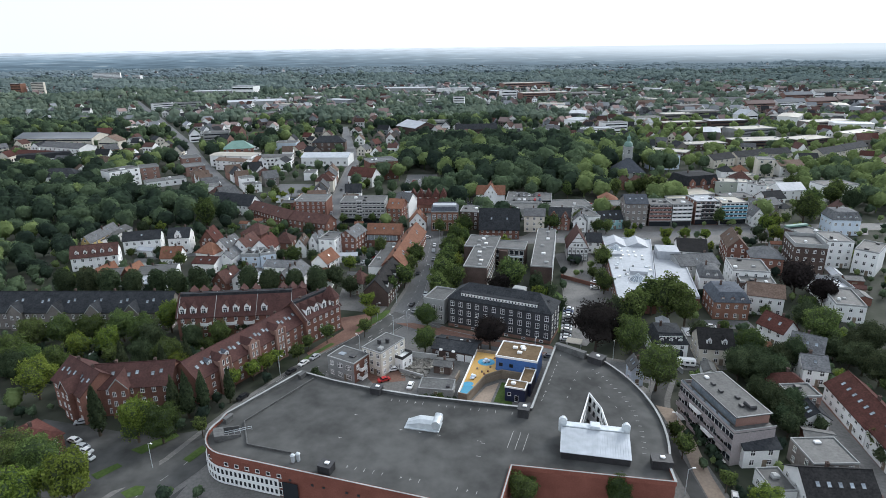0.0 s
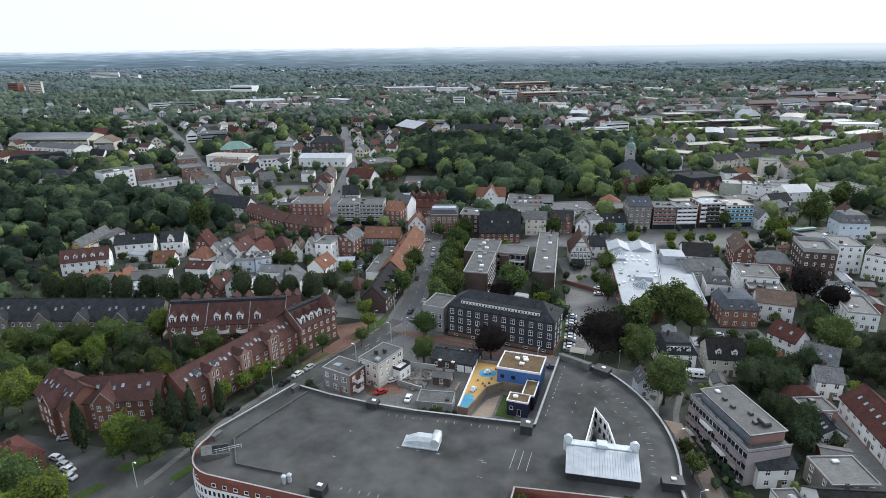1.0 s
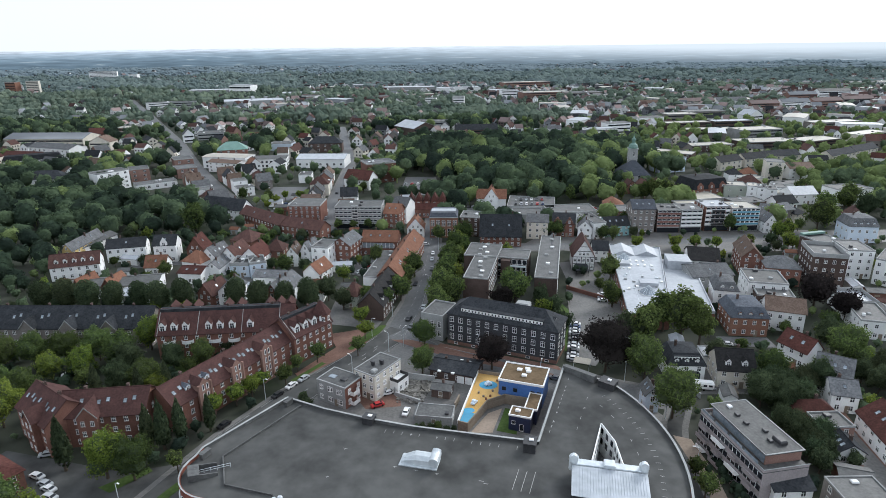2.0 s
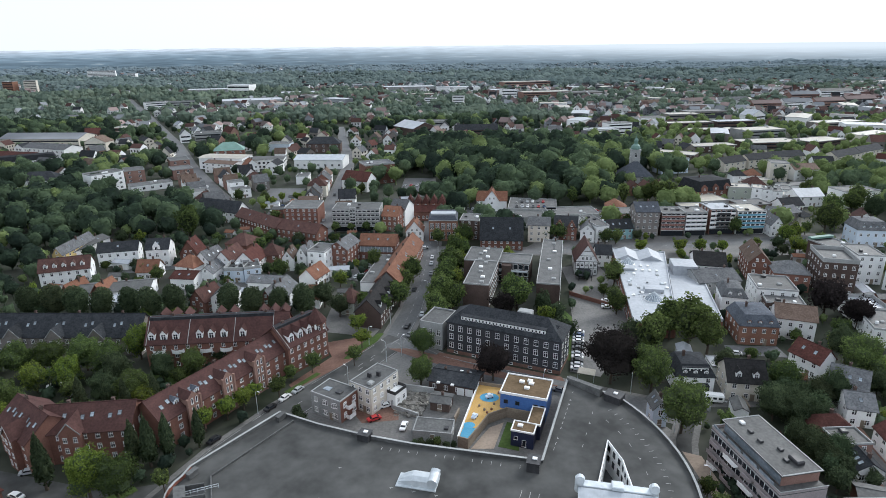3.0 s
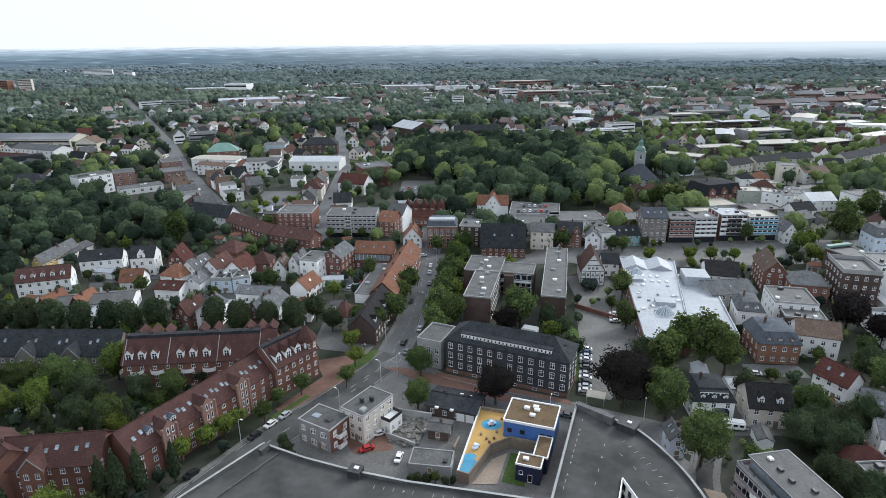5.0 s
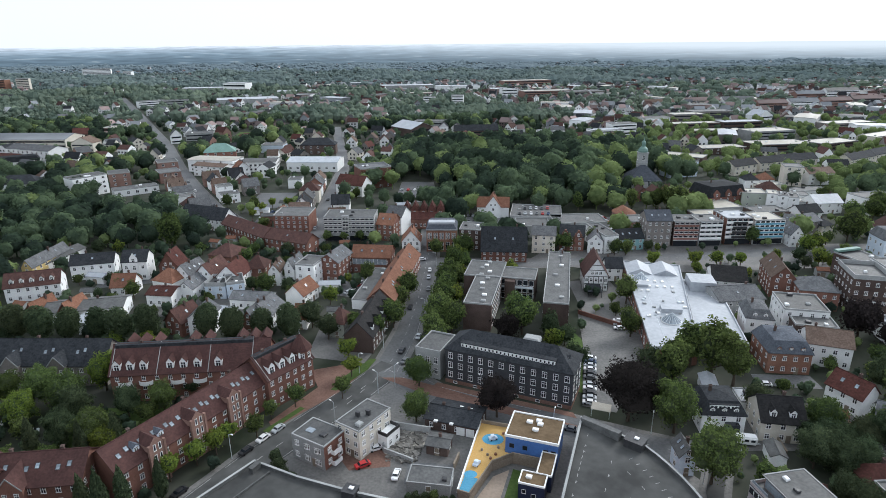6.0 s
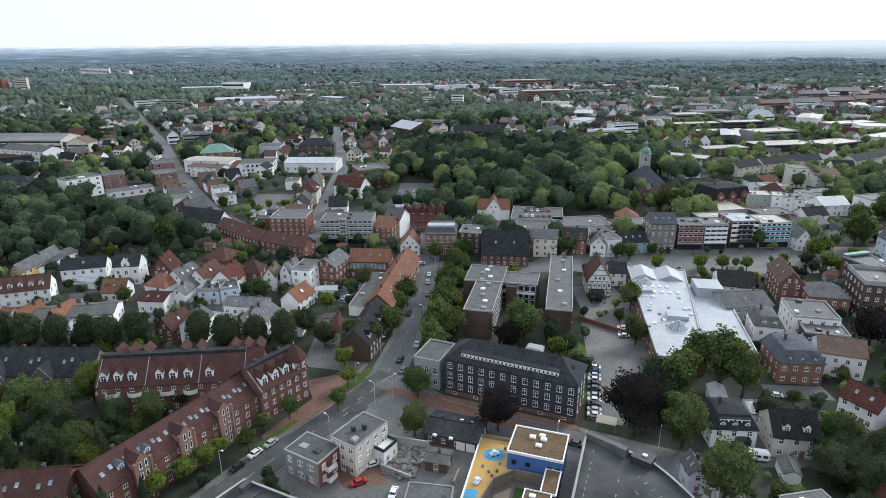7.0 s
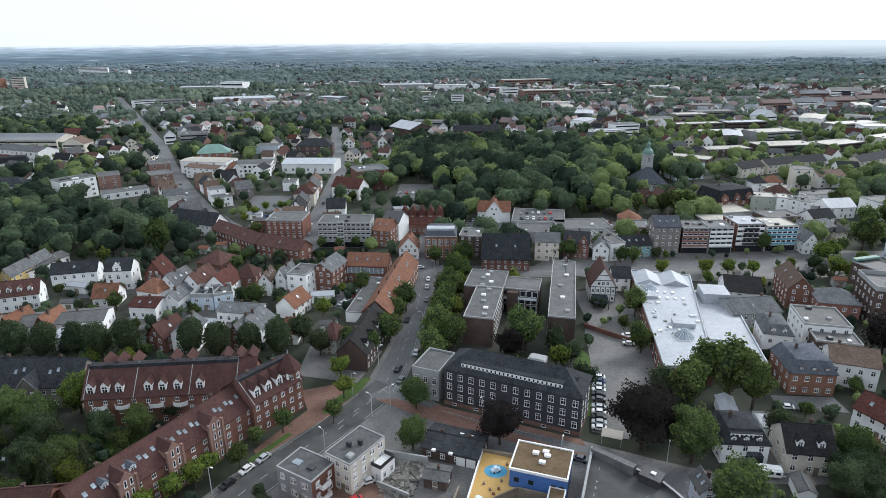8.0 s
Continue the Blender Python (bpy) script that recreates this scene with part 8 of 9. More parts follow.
# dense woods to the west, park in the middle
wood(-330, -118, 284, 352, 10.5, ["dark", "leaf", "dark", "dark", "dark", "leaf"], 10, 17, False, 0.88)
wood(-350, -222, 352, 425, 10.5, ["leaf", "dark", "dark", "dark", "leaf", "dark"], 9, 15, False, 0.8)
PARK = [(-8, 386), (-20, 420), (-24, 467), (-48, 540), (-30, 600), (0, 590), (113, 572), (160, 560), (172, 470), (150, 386), (116, 370), (78, 361), (69, 384)]


def in_park(x, y):
    inside = False
    for (x0, y0), (x1, y1) in zip(PARK, PARK[1:] + PARK[:1]):
        if (y0 > y) != (y1 > y) and x < (x1 - x0) * (y - y0) / (y1 - y0) + x0:
            inside = not inside
    return inside


prng = random.Random(31)
y = 366.0
while y < 602:
    x = -50.0
    while x < 176:
        u, v, h = x + prng.uniform(-5, 5), y + prng.uniform(-5, 5), prng.uniform(13, 21)
        if 100 < u < 160 and v < 430:  # lower trees before the church
            h = prng.uniform(6, 10)
        if in_park(u, v) and clear(u, v, h * 0.22):
            # lighter leaf colours in the east of the park stand in for sunlit haze
            tree(prng.choice(["leaf", "light", "leaf", "dark"] if u > 85 else ["leaf", "dark", "dark", "dark", "leaf", "leaf"] if prng.random() < 0.9 else ["light"]), u, v, h, False)
            take(u, v, 5)
        x += 11.5
    y += 11.5


wood(225, 310, 318, 440, 11, ["leaf", "light", "leaf"], 9, 14, False, 0.6)
wood(120, 225, 318, 440, 12, ["leaf", "light", "light"], 4, 7, False, 0.25)


# ------------------------------------------------------------ large buildings beyond the centre, one by one
def block(label, cx, cy, ang, L, W, eave, ridge, kind, wallm, roofm, storeys, name="block", group=""):
    """A large far building: walls, roof, a row of windows to each storey."""
    root = thing(name, pose(cx, cy, 0, 0, 0, ang), label, "building", group)
    take_rect(cx, cy, ang, L, W, 1.0)
    nx, ny = math.sin(radians(ang)), -math.cos(radians(ang))
    reach = W / 2 + (5 if cy < 700 else 9)
    take_rect(cx + nx * reach, cy + ny * reach, ang, L, 9 if cy < 700 else 16)
    roof_parts(root, L, W, eave, ridge, kind, roofm, wallm)
    sh = eave / storeys
    for k in range(storeys if storeys > 1 or cy < 560 else 0):
        z = k * sh + sh * 0.3
        if cy < 560:
            n = max(2, int(L / 5.2))
            for i in range(n):
                window(root, pose(-L / 2 + (i + 0.5) * L / n, -W / 2 - 0.002, z), 1.7, min(1.8, sh * 0.5))
        else:
            bm = bmesh.new()
            box(bm, -L / 2 + 0.8, L / 2 - 0.8, -W / 2 - 0.08, -W / 2 - 0.004, z, z + sh * 0.36)
            part("window_band", bm, "glass", root)
    if kind == "f" and L > 18:
        brng = random.Random(int(cx * 7 + cy))
        for i in range(2):
            roof_box(root, brng.uniform(-L / 2.4, L / 2.4), brng.uniform(-W / 3, W / 3), eave + 0.154, 1.8, 1.4, 0.8, brng.choice(["white", "concrete", "darkmetal"]))
    elif kind in "gG":
        for u in (-0.3, 0.25):
            chimney(root, *((u * L, 0.4) if kind == "g" else (0.4, u * W)), ridge - 0.1)
    return root


# west: the works with the long white-piered front, villas and flats among the trees
works = block("long factory with white piers and grey roof among trees", -351, 540, -20, 50, 18, 8.5, 11.5, "g", "white", "tile_grey", 2)
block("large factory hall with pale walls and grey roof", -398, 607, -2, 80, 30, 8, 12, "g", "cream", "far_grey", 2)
block("low factory hall with red tiled roof", -362, 513, -11, 36, 14, 5, 9, "g", "brick", "tile_red", 1)
block("red brick factory house with stepped gables", -330, 576, -2, 20, 14, 8, 13, "G", "cream", "tile_brown", 2)
block("orange brick house with steep red roof", -372, 640, 20, 14, 12, 7, 12, "g", "brick_orange", "tile_red", 2)
block("long terrace with black mansard roof", -338, 487, 31, 40, 11, 7, 11.5, "m", "white", "slate", 2)
block("white villa with dark hipped roof among trees", -276, 411, 9, 26, 13, 7.5, 12.5, "h", "white", "slate", 2)
block("white flat-roofed apartment house among trees", -232, 408, 55, 21, 12, 12, 12.6, "f", "white", "felt", 4)
block("brick building with grey flat roof beside the street", -227, 437, 32, 13, 14, 8.5, 9.1, "f", "brick_light", "felt", 3)
block("brick shop with grey flat roof on the northwest street", -198, 448, 35, 14, 15, 7, 7.6, "f", "brick_light", "felt", 2)
block("brick shop with grey flat roof on the northwest street", -215, 483, 32, 14, 16, 7.5, 8.1, "f", "brick_light", "felt", 2)
block("low white workshop row with felt roof", -203, 411, 38, 26, 10, 4, 4.5, "f", "white", "felt", 1)
block("long low white hall with grey roof far off", -461, 800, -14, 84, 16, 6, 8, "g", "white", "tile_grey", 1)
block("wide hall with pale pink flat roof", -355, 687, -3, 36, 20, 7, 7.6, "f", "brick_light", "gravel", 2)
block("red brick school with green hipped copper roof", -186, 516, 17, 24, 15, 9.5, 15.5, "h", "brick", "copper", 3)
block("long white house with pale red roof", -173, 466, -19, 27, 11, 7.5, 9, "g", "white", "tile_brown", 3)
block("small house with steep red roof", -152, 464, 40, 10, 8, 6, 10.5, "G", "white", "tile_orange", 2)
block("white house with tall gable on the northwest street", -268, 620, 28, 10, 12, 8, 13, "G", "white", "tile_grey", 2)
block("long flat grey-roofed shop building", -252, 640, 15, 26, 16, 7, 7.6, "f", "concrete", "felt", 2)
block("low hall with pale blue front", -157, 566, -2, 20, 14, 6.5, 7, "f", "paleblue", "felt", 1)
block("low white assembly hall with wide white roof", -103, 488, -2, 38, 24, 7, 9.2, "g", "white", "sheet", 1)
block("dark slate-roofed brick block with dormers", -115, 557, 4, 30, 14, 8, 13.5, "h", "brick_dark", "slate", 2)
for x, y in ((-272, 397), (-262, 384), (-284, 396), (-276, 383), (-236, 396), (-226, 388)):
    take(x, y, 8)
# halls and flats along the outer roads
block("white row of flats beyond the trees", -461, 972, 40, 38, 14, 10, 10.6, "f", "white", "felt", 3)
block("pale row of flats beyond the trees", -426, 980, 18, 38, 14, 10, 10.6, "f", "concrete", "felt", 3)
block("wide low hall with white roof", -500, 1295, 14, 90, 40, 8, 8.6, "f", "concrete", "white_roof", 1)
block("tall white warehouse box", -434, 1290, -10, 48, 30, 17, 17.6, "f", "white", "white_roof", 2)
block("wide low hall with white roof", -330, 1030, 20, 95, 50, 8, 8.6, "f", "concrete", "white_roof", 1)
block("wide low hall with white roof", -290, 1190, 14, 70, 40, 8, 8.6, "f", "white", "white_roof", 1)
block("red brick tower block over the trees", -958, 1348, -6, 24, 16, 24, 24.6, "f", "brick_orange", "felt", 7)
block("pale tower block over the trees", -925, 1366, 20, 24, 16, 25, 25.6, "f", "cream", "felt", 7)
block("wide white slab of flats far off", -1060, 1890, 20, 76, 18, 26, 26.6, "f", "white", "felt", 7)
block("white block of flats far off", -962, 1880, -5, 26, 14, 18, 18.6, "f", "white", "felt", 5)
block("sports hall of brick with sloping white glass roof", -40, 668, 39, 30, 36, 8, 13.5, "G", "brick_dark", "white_roof", 2)
block("flat-roofed wing behind the sports hall", -20, 716, -10, 40, 16, 8, 8.6, "f", "concrete", "felt", 2)
block("white block of flats among trees", 10, 974, -4, 18, 12, 15, 15.6, "f", "white", "felt", 4)
block("white block of flats among trees", -34, 996, -5, 18, 12, 11, 11.6, "f", "white", "felt", 3)
block("white cube of a building among trees", 100, 1115, 12, 28, 16, 14, 14.6, "f", "white", "white_roof", 3)
block("long brown brick works with flat roofs", 158, 1365, 18, 108, 30, 14, 14.6, "f", "brick_light", "gravel", 3)
block("long brown brick works with flat roofs", 164, 1112, 12, 88, 30, 11, 11.6, "f", "brick_light", "gravel", 3)
block("long grey works building with flat roof", 228, 1110, 18, 70, 30, 10, 10.6, "f", "greybrown", "felt", 2)
block("slate-roofed row with white gables behind the park", 25, 648, 4, 44, 12, 7, 12, "g", "brick_dark", "slate", 2)
block("tall white house behind the park", 87, 600, 8, 12, 14, 12, 12.6, "f", "white", "white_roof", 3)
block("white house with grey roof behind the park", 103, 640, -3, 18, 12, 8, 11, "g", "white", "tile_grey", 2)
block("wide white market hall roof far off", -90, 1315, 6, 105, 40, 9, 9.6, "f", "concrete", "white_roof", 1)
block("wide white market hall roof far off", 12, 1300, 8, 90, 30, 8, 8.6, "f", "white", "white_roof", 1)
block("low white hall at the edge of the park", -15, 612, 14, 30, 10, 6, 6.5, "f", "white", "white_roof", 1)
# east: flat school blocks with sunlit roofs, apartment rows, town halls
for x, y, a, L, W, e, wallm, roofm in (
    (284, 566, 8, 52, 24, 5.5, "brick_dark", "gravel"),
    (334, 572, 24, 44, 22, 5.5, "brick_dark", "gravel"),
    (302, 620, 14, 46, 22, 9, "concrete", "gravel"),
    (260, 692, 10, 52, 14, 7, "brick_dark", "gravel"),
    (312, 700, 10, 46, 16, 7.5, "brick_dark", "white_roof"),
    (176, 508, -34, 44, 16, 6, "brick_dark", "gravel"),
    (226, 546, 10, 40, 16, 5.5, "brick_dark", "gravel"),
    (268, 652, 6, 52, 14, 5, "brick_dark", "gravel"),
    (280, 770, 10, 40, 20, 8, "greybrown", "gravel"),
    (318, 796, 8, 52, 22, 8.5, "greybrown", "felt"),
    (398, 600, 30, 50, 16, 7, "cream", "gravel"),
    (420, 690, 14, 60, 20, 7, "greybrown", "gravel"),
):
    block("flat-roofed school block with pale gravel roof among trees", x, y, a, L, W, e, e + 0.5, "f", wallm, roofm, 3 if e > 8.5 else 2, group="flat blocks beyond the church")
for x, y, a, L in ((206, 464, 29, 24), (232, 476, 22, 26), (258, 486, 14, 28), (305, 490, 31, 34), (336, 510, 31, 34)):
    block("cream apartment row with dark slate roof", x, y, a, L, 11, 6.5, 10, "g", "cream", "slate", 2, group="cream apartment rows")
block("white and blue apartment block beside the church", 160, 456, 14, 22, 12, 10.5, 11.1, "f", "paleblue", "felt", 4)
block("tall beige block with blank gable", 222.6, 427, -16, 11, 12, 12.4, 13, "f", "cream", "felt", 4)
block("white apartment block with brown roof", 241, 431, 8, 18, 12, 7.5, 10.5, "g", "white", "tile_brown", 3)
block("white apartment block among trees", 150, 630, 11, 32, 14, 9, 9.6, "f", "white", "white_roof", 3)
block("white flats with flat roof among trees", 174, 660, 15, 27, 14, 11, 11.6, "f", "white", "felt", 3)
block("white hall with steep gable", 359, 752, 24, 22, 18, 8, 14, "G", "white", "white_roof", 2)
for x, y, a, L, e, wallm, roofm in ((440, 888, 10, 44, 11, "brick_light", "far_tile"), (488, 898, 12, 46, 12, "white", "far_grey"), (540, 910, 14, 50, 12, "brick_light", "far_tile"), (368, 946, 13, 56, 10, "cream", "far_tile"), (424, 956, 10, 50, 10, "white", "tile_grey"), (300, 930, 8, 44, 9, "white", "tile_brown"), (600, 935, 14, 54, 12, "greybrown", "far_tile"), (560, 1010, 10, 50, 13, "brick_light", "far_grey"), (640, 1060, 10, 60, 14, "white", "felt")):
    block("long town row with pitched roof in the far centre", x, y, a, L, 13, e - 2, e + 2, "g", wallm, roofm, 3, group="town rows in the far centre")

BUILT = [  # quarters with houses: middle, half width, half depth, how close the houses stand
    (-150, 430, 75, 75, 0.6), (-100, 560, 55, 110, 0.5), (-250, 640, 60, 90, 0.45), (-330, 830, 90, 130, 0.5), (-250, 980, 120, 120, 0.55), (-140, 800, 60, 140, 0.35),
    (-350, 535, 95, 75, 0.5), (-30, 640, 60, 40, 0.35), (60, 620, 90, 50, 0.45), (140, 690, 90, 70, 0.5), (30, 1150, 160, 200, 0.22), (-60, 1380, 260, 130, 0.35),
    (240, 430, 90, 70, 0.2), (300, 600, 140, 140, 0.14), (330, 860, 180, 120, 0.55), (500, 960, 240, 150, 0.7), (420, 1180, 300, 150, 0.55), (760, 1000, 200, 240, 0.6), (620, 700, 180, 200, 0.4), (600, 1450, 420, 160, 0.3),
]


def built(x, y):
    """How close the houses of the wider town stand at a place."""
    d = 0.05
    for cx, cy, rx, ry, k in BUILT:
        q = ((x - cx) / rx) ** 2 + ((y - cy) / ry) ** 2
        if q < 1.6:
            d = max(d, k * min(1.0, (1.6 - q) * 1.6))
    return d


def woodland(x, y):
    """Uneven growth of the woods."""
    return noise.noise((x * 0.006, y * 0.006, 3.7)) + 0.4 * noise.noise((x * 0.02, y * 0.02, 9.1))


# ------------------------------------------------------------ houses of the wider town
PLAIN = []


def town_house(rng, x, y, a):
    """A plain town house; after the first dozen, the same houses again."""
    if len(PLAIN) < 14:
        kind = ["g", "G", "g", "h", "f", "g", "G"][len(PLAIN) % 7]
        wallm = ["brick_light", "white", "greybrown", "cream", "white", "brick", "white"][len(PLAIN) % 7]
        roofm = ["tile_brown", "tile_grey", "tile_dark", "slate", "tile_brown", "tile_dark", "tile_grey"][(len(PLAIN) * 3) % 7]
        L, W = rng.uniform(8, 12), rng.uniform(8, 10)
        e = rng.choice([5.5, 6, 7.5])
        label = {"g": "gabled", "G": "gable-fronted", "h": "hipped-roof", "f": "flat-roofed"}[kind] + " town house with " + wallm.replace("_", " ") + " walls among trees"
        h = house(label, x, y, a, L, W, e, e + (0.5 if kind == "f" else 4.2), kind, wallm, "felt" if kind == "f" else roofm, 2 if e < 7 else 3, bay=4.6)
        PLAIN.append((h, L, W))
        return
    h, L, W = PLAIN[rng.randrange(len(PLAIN))]
    copy_thing(h, pose(x, y, 0, 0, 0, a))
    take_rect(x, y, a, L, W, 0.5)


rng = random.Random(77)


def street_houses(pts, off, step, y1, seed):
    """Town houses side by side along a street, gables and eaves to it."""
    srng = random.Random(seed)
    for x, y, a in along(pts, step, 6):
        if y < y1:
            u, v = x - off * math.sin(radians(a)), y + off * math.cos(radians(a))
            if clear(u, v, 4.6):
                town_house(srng, u, v, a - 90 + srng.choice([0, 0, 90]))


for key, off, seed in (("north", 10.5, 1), ("north", -10.5, 2), ("northwest", 12, 3), ("northwest", -12, 4), ("north", 26, 5), ("northwest", -28, 7)):
    street_houses(ROADS[key][0], off, 13.5, 440, seed)
y = 300.0
while y < 400:
    x = -0.80 * y - 40
    while x < 0.84 * y + 60:
        u, v = x + rng.uniform(-5, 5), y + rng.uniform(-5, 5)
        near = -150 < u < -40 or u > 150
        if near and clear(u, v, 7.0) and rng.random() < 0.45:
            town_house(rng, u, v, rng.choice([-18, -12, 70, 76, 8]) + rng.uniform(-5, 5))
        x += 17
    y += 16


def far_houses(name, y0, y1, step, label, fill, single=False):
    """Plain gabled houses and a few halls, joined, in the distance."""
    rng = random.Random(int(y0))
    groups = {}

    def finish(place):
        keys = list(groups)
        V, Fc, mi = [], [], []
        for i, k in enumerate(keys):
            o = len(V)
            V.extend(groups[k][0])
            Fc.extend([[j + o for j in f] for f in groups[k][1]])
            mi.extend([i] * len(groups[k][1]))
        me = bpy.data.meshes.new(name)
        me.from_pydata(V, [], Fc)
        for k in keys:
            me.materials.append(M[k])
        me.polygons.foreach_set("material_index", mi)
        ob = new(name, me)
        ob.matrix_basis = place
        groups.clear()
        return ob

    y = y0
    while y < y1:
        x = -0.80 * y - 60
        while x < 0.84 * y + 60:
            u, v = x + rng.uniform(-8, 8), y + rng.uniform(-8, 8)
            if rng.random() < fill * built(u, v) + (0.02 if v > 1500 else 0) and clear(u, v, 6):
                big = rng.random() < 0.05
                L, W, e = (rng.uniform(24, 48), rng.uniform(14, 22), rng.uniform(7, 11)) if big else (rng.uniform(8, 14), rng.uniform(7.5, 10), rng.uniform(4.5, 8))
                r = e + (0.4 if big else rng.uniform(3, 5))
                m = pose(u, v, 0, 0, 0, rng.choice([-15, 75, 10, -40, 90, 60]) + rng.uniform(-8, 8))
                # from 640 m on, the colours with haze painted in
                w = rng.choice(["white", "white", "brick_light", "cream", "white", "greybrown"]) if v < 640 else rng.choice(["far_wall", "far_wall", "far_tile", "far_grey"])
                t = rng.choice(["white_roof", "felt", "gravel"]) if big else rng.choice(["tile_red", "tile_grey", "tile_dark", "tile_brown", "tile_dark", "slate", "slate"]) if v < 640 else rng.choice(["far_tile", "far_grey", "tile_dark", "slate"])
                take_rect(u, v - 2, 0, L * 0.8, W + 2)
                for key, quads in (
                    (w, [[(-1, -1, 0), (1, -1, 0), (1, -1, e), (-1, -1, e)], [(1, -1, 0), (1, 1, 0), (1, 1, e), (1, -1, e)], [(-1, 1, 0), (-1, -1, 0), (-1, -1, e), (-1, 1, e)], [(1, 1, 0), (-1, 1, 0), (-1, 1, e), (1, 1, e)], [(1, -1, e), (1, 1, e), (1, 0, r)], [(-1, 1, e), (-1, -1, e), (-1, 0, r)]]),
                    (t, [[(-1.04, -1.08, e), (1.04, -1.08, e), (1.04, 0, r + 0.2), (-1.04, 0, r + 0.2)], [(1.04, 1.08, e), (-1.04, 1.08, e), (-1.04, 0, r + 0.2), (1.04, 0, r + 0.2)]]),
                    ("glass", [[(-0.85 + i * 1.7 / nn, -1.01, k), (-0.85 + (i + 0.5) * 1.7 / nn, -1.01, k), (-0.85 + (i + 0.5) * 1.7 / nn, -1.01, k + 1.5), (-0.85 + i * 1.7 / nn, -1.01, k + 1.5)] for nn in [int(L / 3.5)] for i in range(nn) for k in (1.0, 4.0)]),
                    ("glass", [[(s * 1.01, -0.5 + i * 0.7, k), (s * 1.01, -0.2 + i * 0.7, k), (s * 1.01, -0.2 + i * 0.7, k + 1.5), (s * 1.01, -0.5 + i * 0.7, k + 1.5)] for s in (-1, 1) for i in range(2) for k in (1.0, 4.0)]),
                ):
                    vs, fs = groups.setdefault(key, ([], []))
                    for q in quads:
                        o = len(vs)
                        vs.extend([(m @ Vector((a * L / 2, b * W / 2, c)))[:] if not single else (a * L / 2, b * W / 2, c) for a, b, c in q])
                        fs.append(list(range(o, o + len(q))))
                if single:
                    tone = w.replace("_", " ") + " walls and " + t.replace("_", " ").replace("tile", "tiled") + " roof"
                    tagged(finish(m), "plain house with " + tone + " between trees", "house", "houses of the outer town")
            x += step
        y += step
    if not single:
        tagged(finish(Matrix()), label, "houses", kind="stuff")


far_houses("outer_house", 400, 640, 15, "plain house of the outer town between trees", 1.0, single=True)
far_houses("outer_suburb", 640, 1500, 17, "small houses of the suburbs between trees", 1.0)


# trees between the houses of the wider town
y = 300.0
while y < 760:
    x = -0.80 * y - 40
    while x < 0.84 * y + 60:
        u, v = x + rng.uniform(-4.5, 4.5), y + rng.uniform(-4.5, 4.5)
        near = built(u, v)
        h = rng.uniform(7, 12.5) if u > 140 and v > 420 else rng.uniform(4, 9) if v < 400 and -150 < u < -20 else rng.uniform(5, 10) if near > 0.3 else rng.uniform(10, 16)
        yards = 140 < u < 230 and 320 < v < 436  # few low trees between the white houses
        if yards:
            h = rng.uniform(3.5, 6.5)
        if near < 0.15 and woodland(u, v) > 0.2 and not yards:
            h += 2.5
        if clear(u, v, 1.5 if near > 0.3 else 2.2) and rng.random() < (0.3 if yards else 0.9 if u > 140 else 0.7 if near > 0.3 else 0.93):
            # towards the sun, mostly light leaves, glare put into the choice of colour
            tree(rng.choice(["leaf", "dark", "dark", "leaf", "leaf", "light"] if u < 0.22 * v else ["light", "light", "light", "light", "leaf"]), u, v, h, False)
        x += 10.5
    y += 10.5
town_trees()


# ------------------------------------------------------------ distance: joined woods and houses
def far_woods(name, mat, y0, y1, step, h0, h1, label, sub, wide=0.0):
    """Treetops: domes with uneven, broken surfaces."""
    rng = np.random.default_rng(int(y0))
    iv, fc = sphere_net(sub)
    fc = np.array(fc)
    V, Fc, o = [], [], 0
    y = y0
    while y < y1:
        x = -0.80 * y - 60
        while x < 0.84 * y + 60:
            u, v = x + rng.uniform(-0.5, 0.5) * step, y + rng.uniform(-0.5, 0.5) * step
            wd = woodland(u, v)
            if rng.random() < 0.96 - 0.4 * built(u, v) and clear(u, v, 3):
                h = rng.uniform(h0, h1) * min(1.45, max(0.55, 0.95 + 1.1 * wd)) * rng.uniform(0.7, 1.15)
                r = h * rng.uniform(0.36, 0.56 + wide)
                p = iv * (0.72 + 0.4 * rng.random((len(iv), 1)))
                V.append(p * np.array([r, r, h * 0.52]) + np.array([u, v, h * 0.5]))
                Fc.append(fc + o)
                o += len(iv)
            x += step
        y += step * 1.1
        step *= 1.008
    me = bpy.data.meshes.new(name)
    me.from_pydata(np.concatenate(V).tolist(), [], np.concatenate(Fc).tolist())
    me.materials.append(M[mat])
    tagged(new(name, me), label, "woods", kind="stuff")


far_houses("outskirts", 1500, 2800, 40, "scattered houses and halls on the plain", 0.5)
# each belt further out takes a leaf colour with more painted haze
far_woods("suburb_trees", "leaf_far_haze", 760, 1350, 8.0, 7, 13, "green treetops between the outer houses", 1)
far_woods("distant_trees", "leaf_mid_haze", 1350, 2100, 11.5, 9, 15, "treetops of the outskirts", 1, 0.25)
far_woods("plain_woods", "leaf_plain_haze", 2100, 2880, 19, 10, 14, "hazy woods on the plain", 1, 0.9)


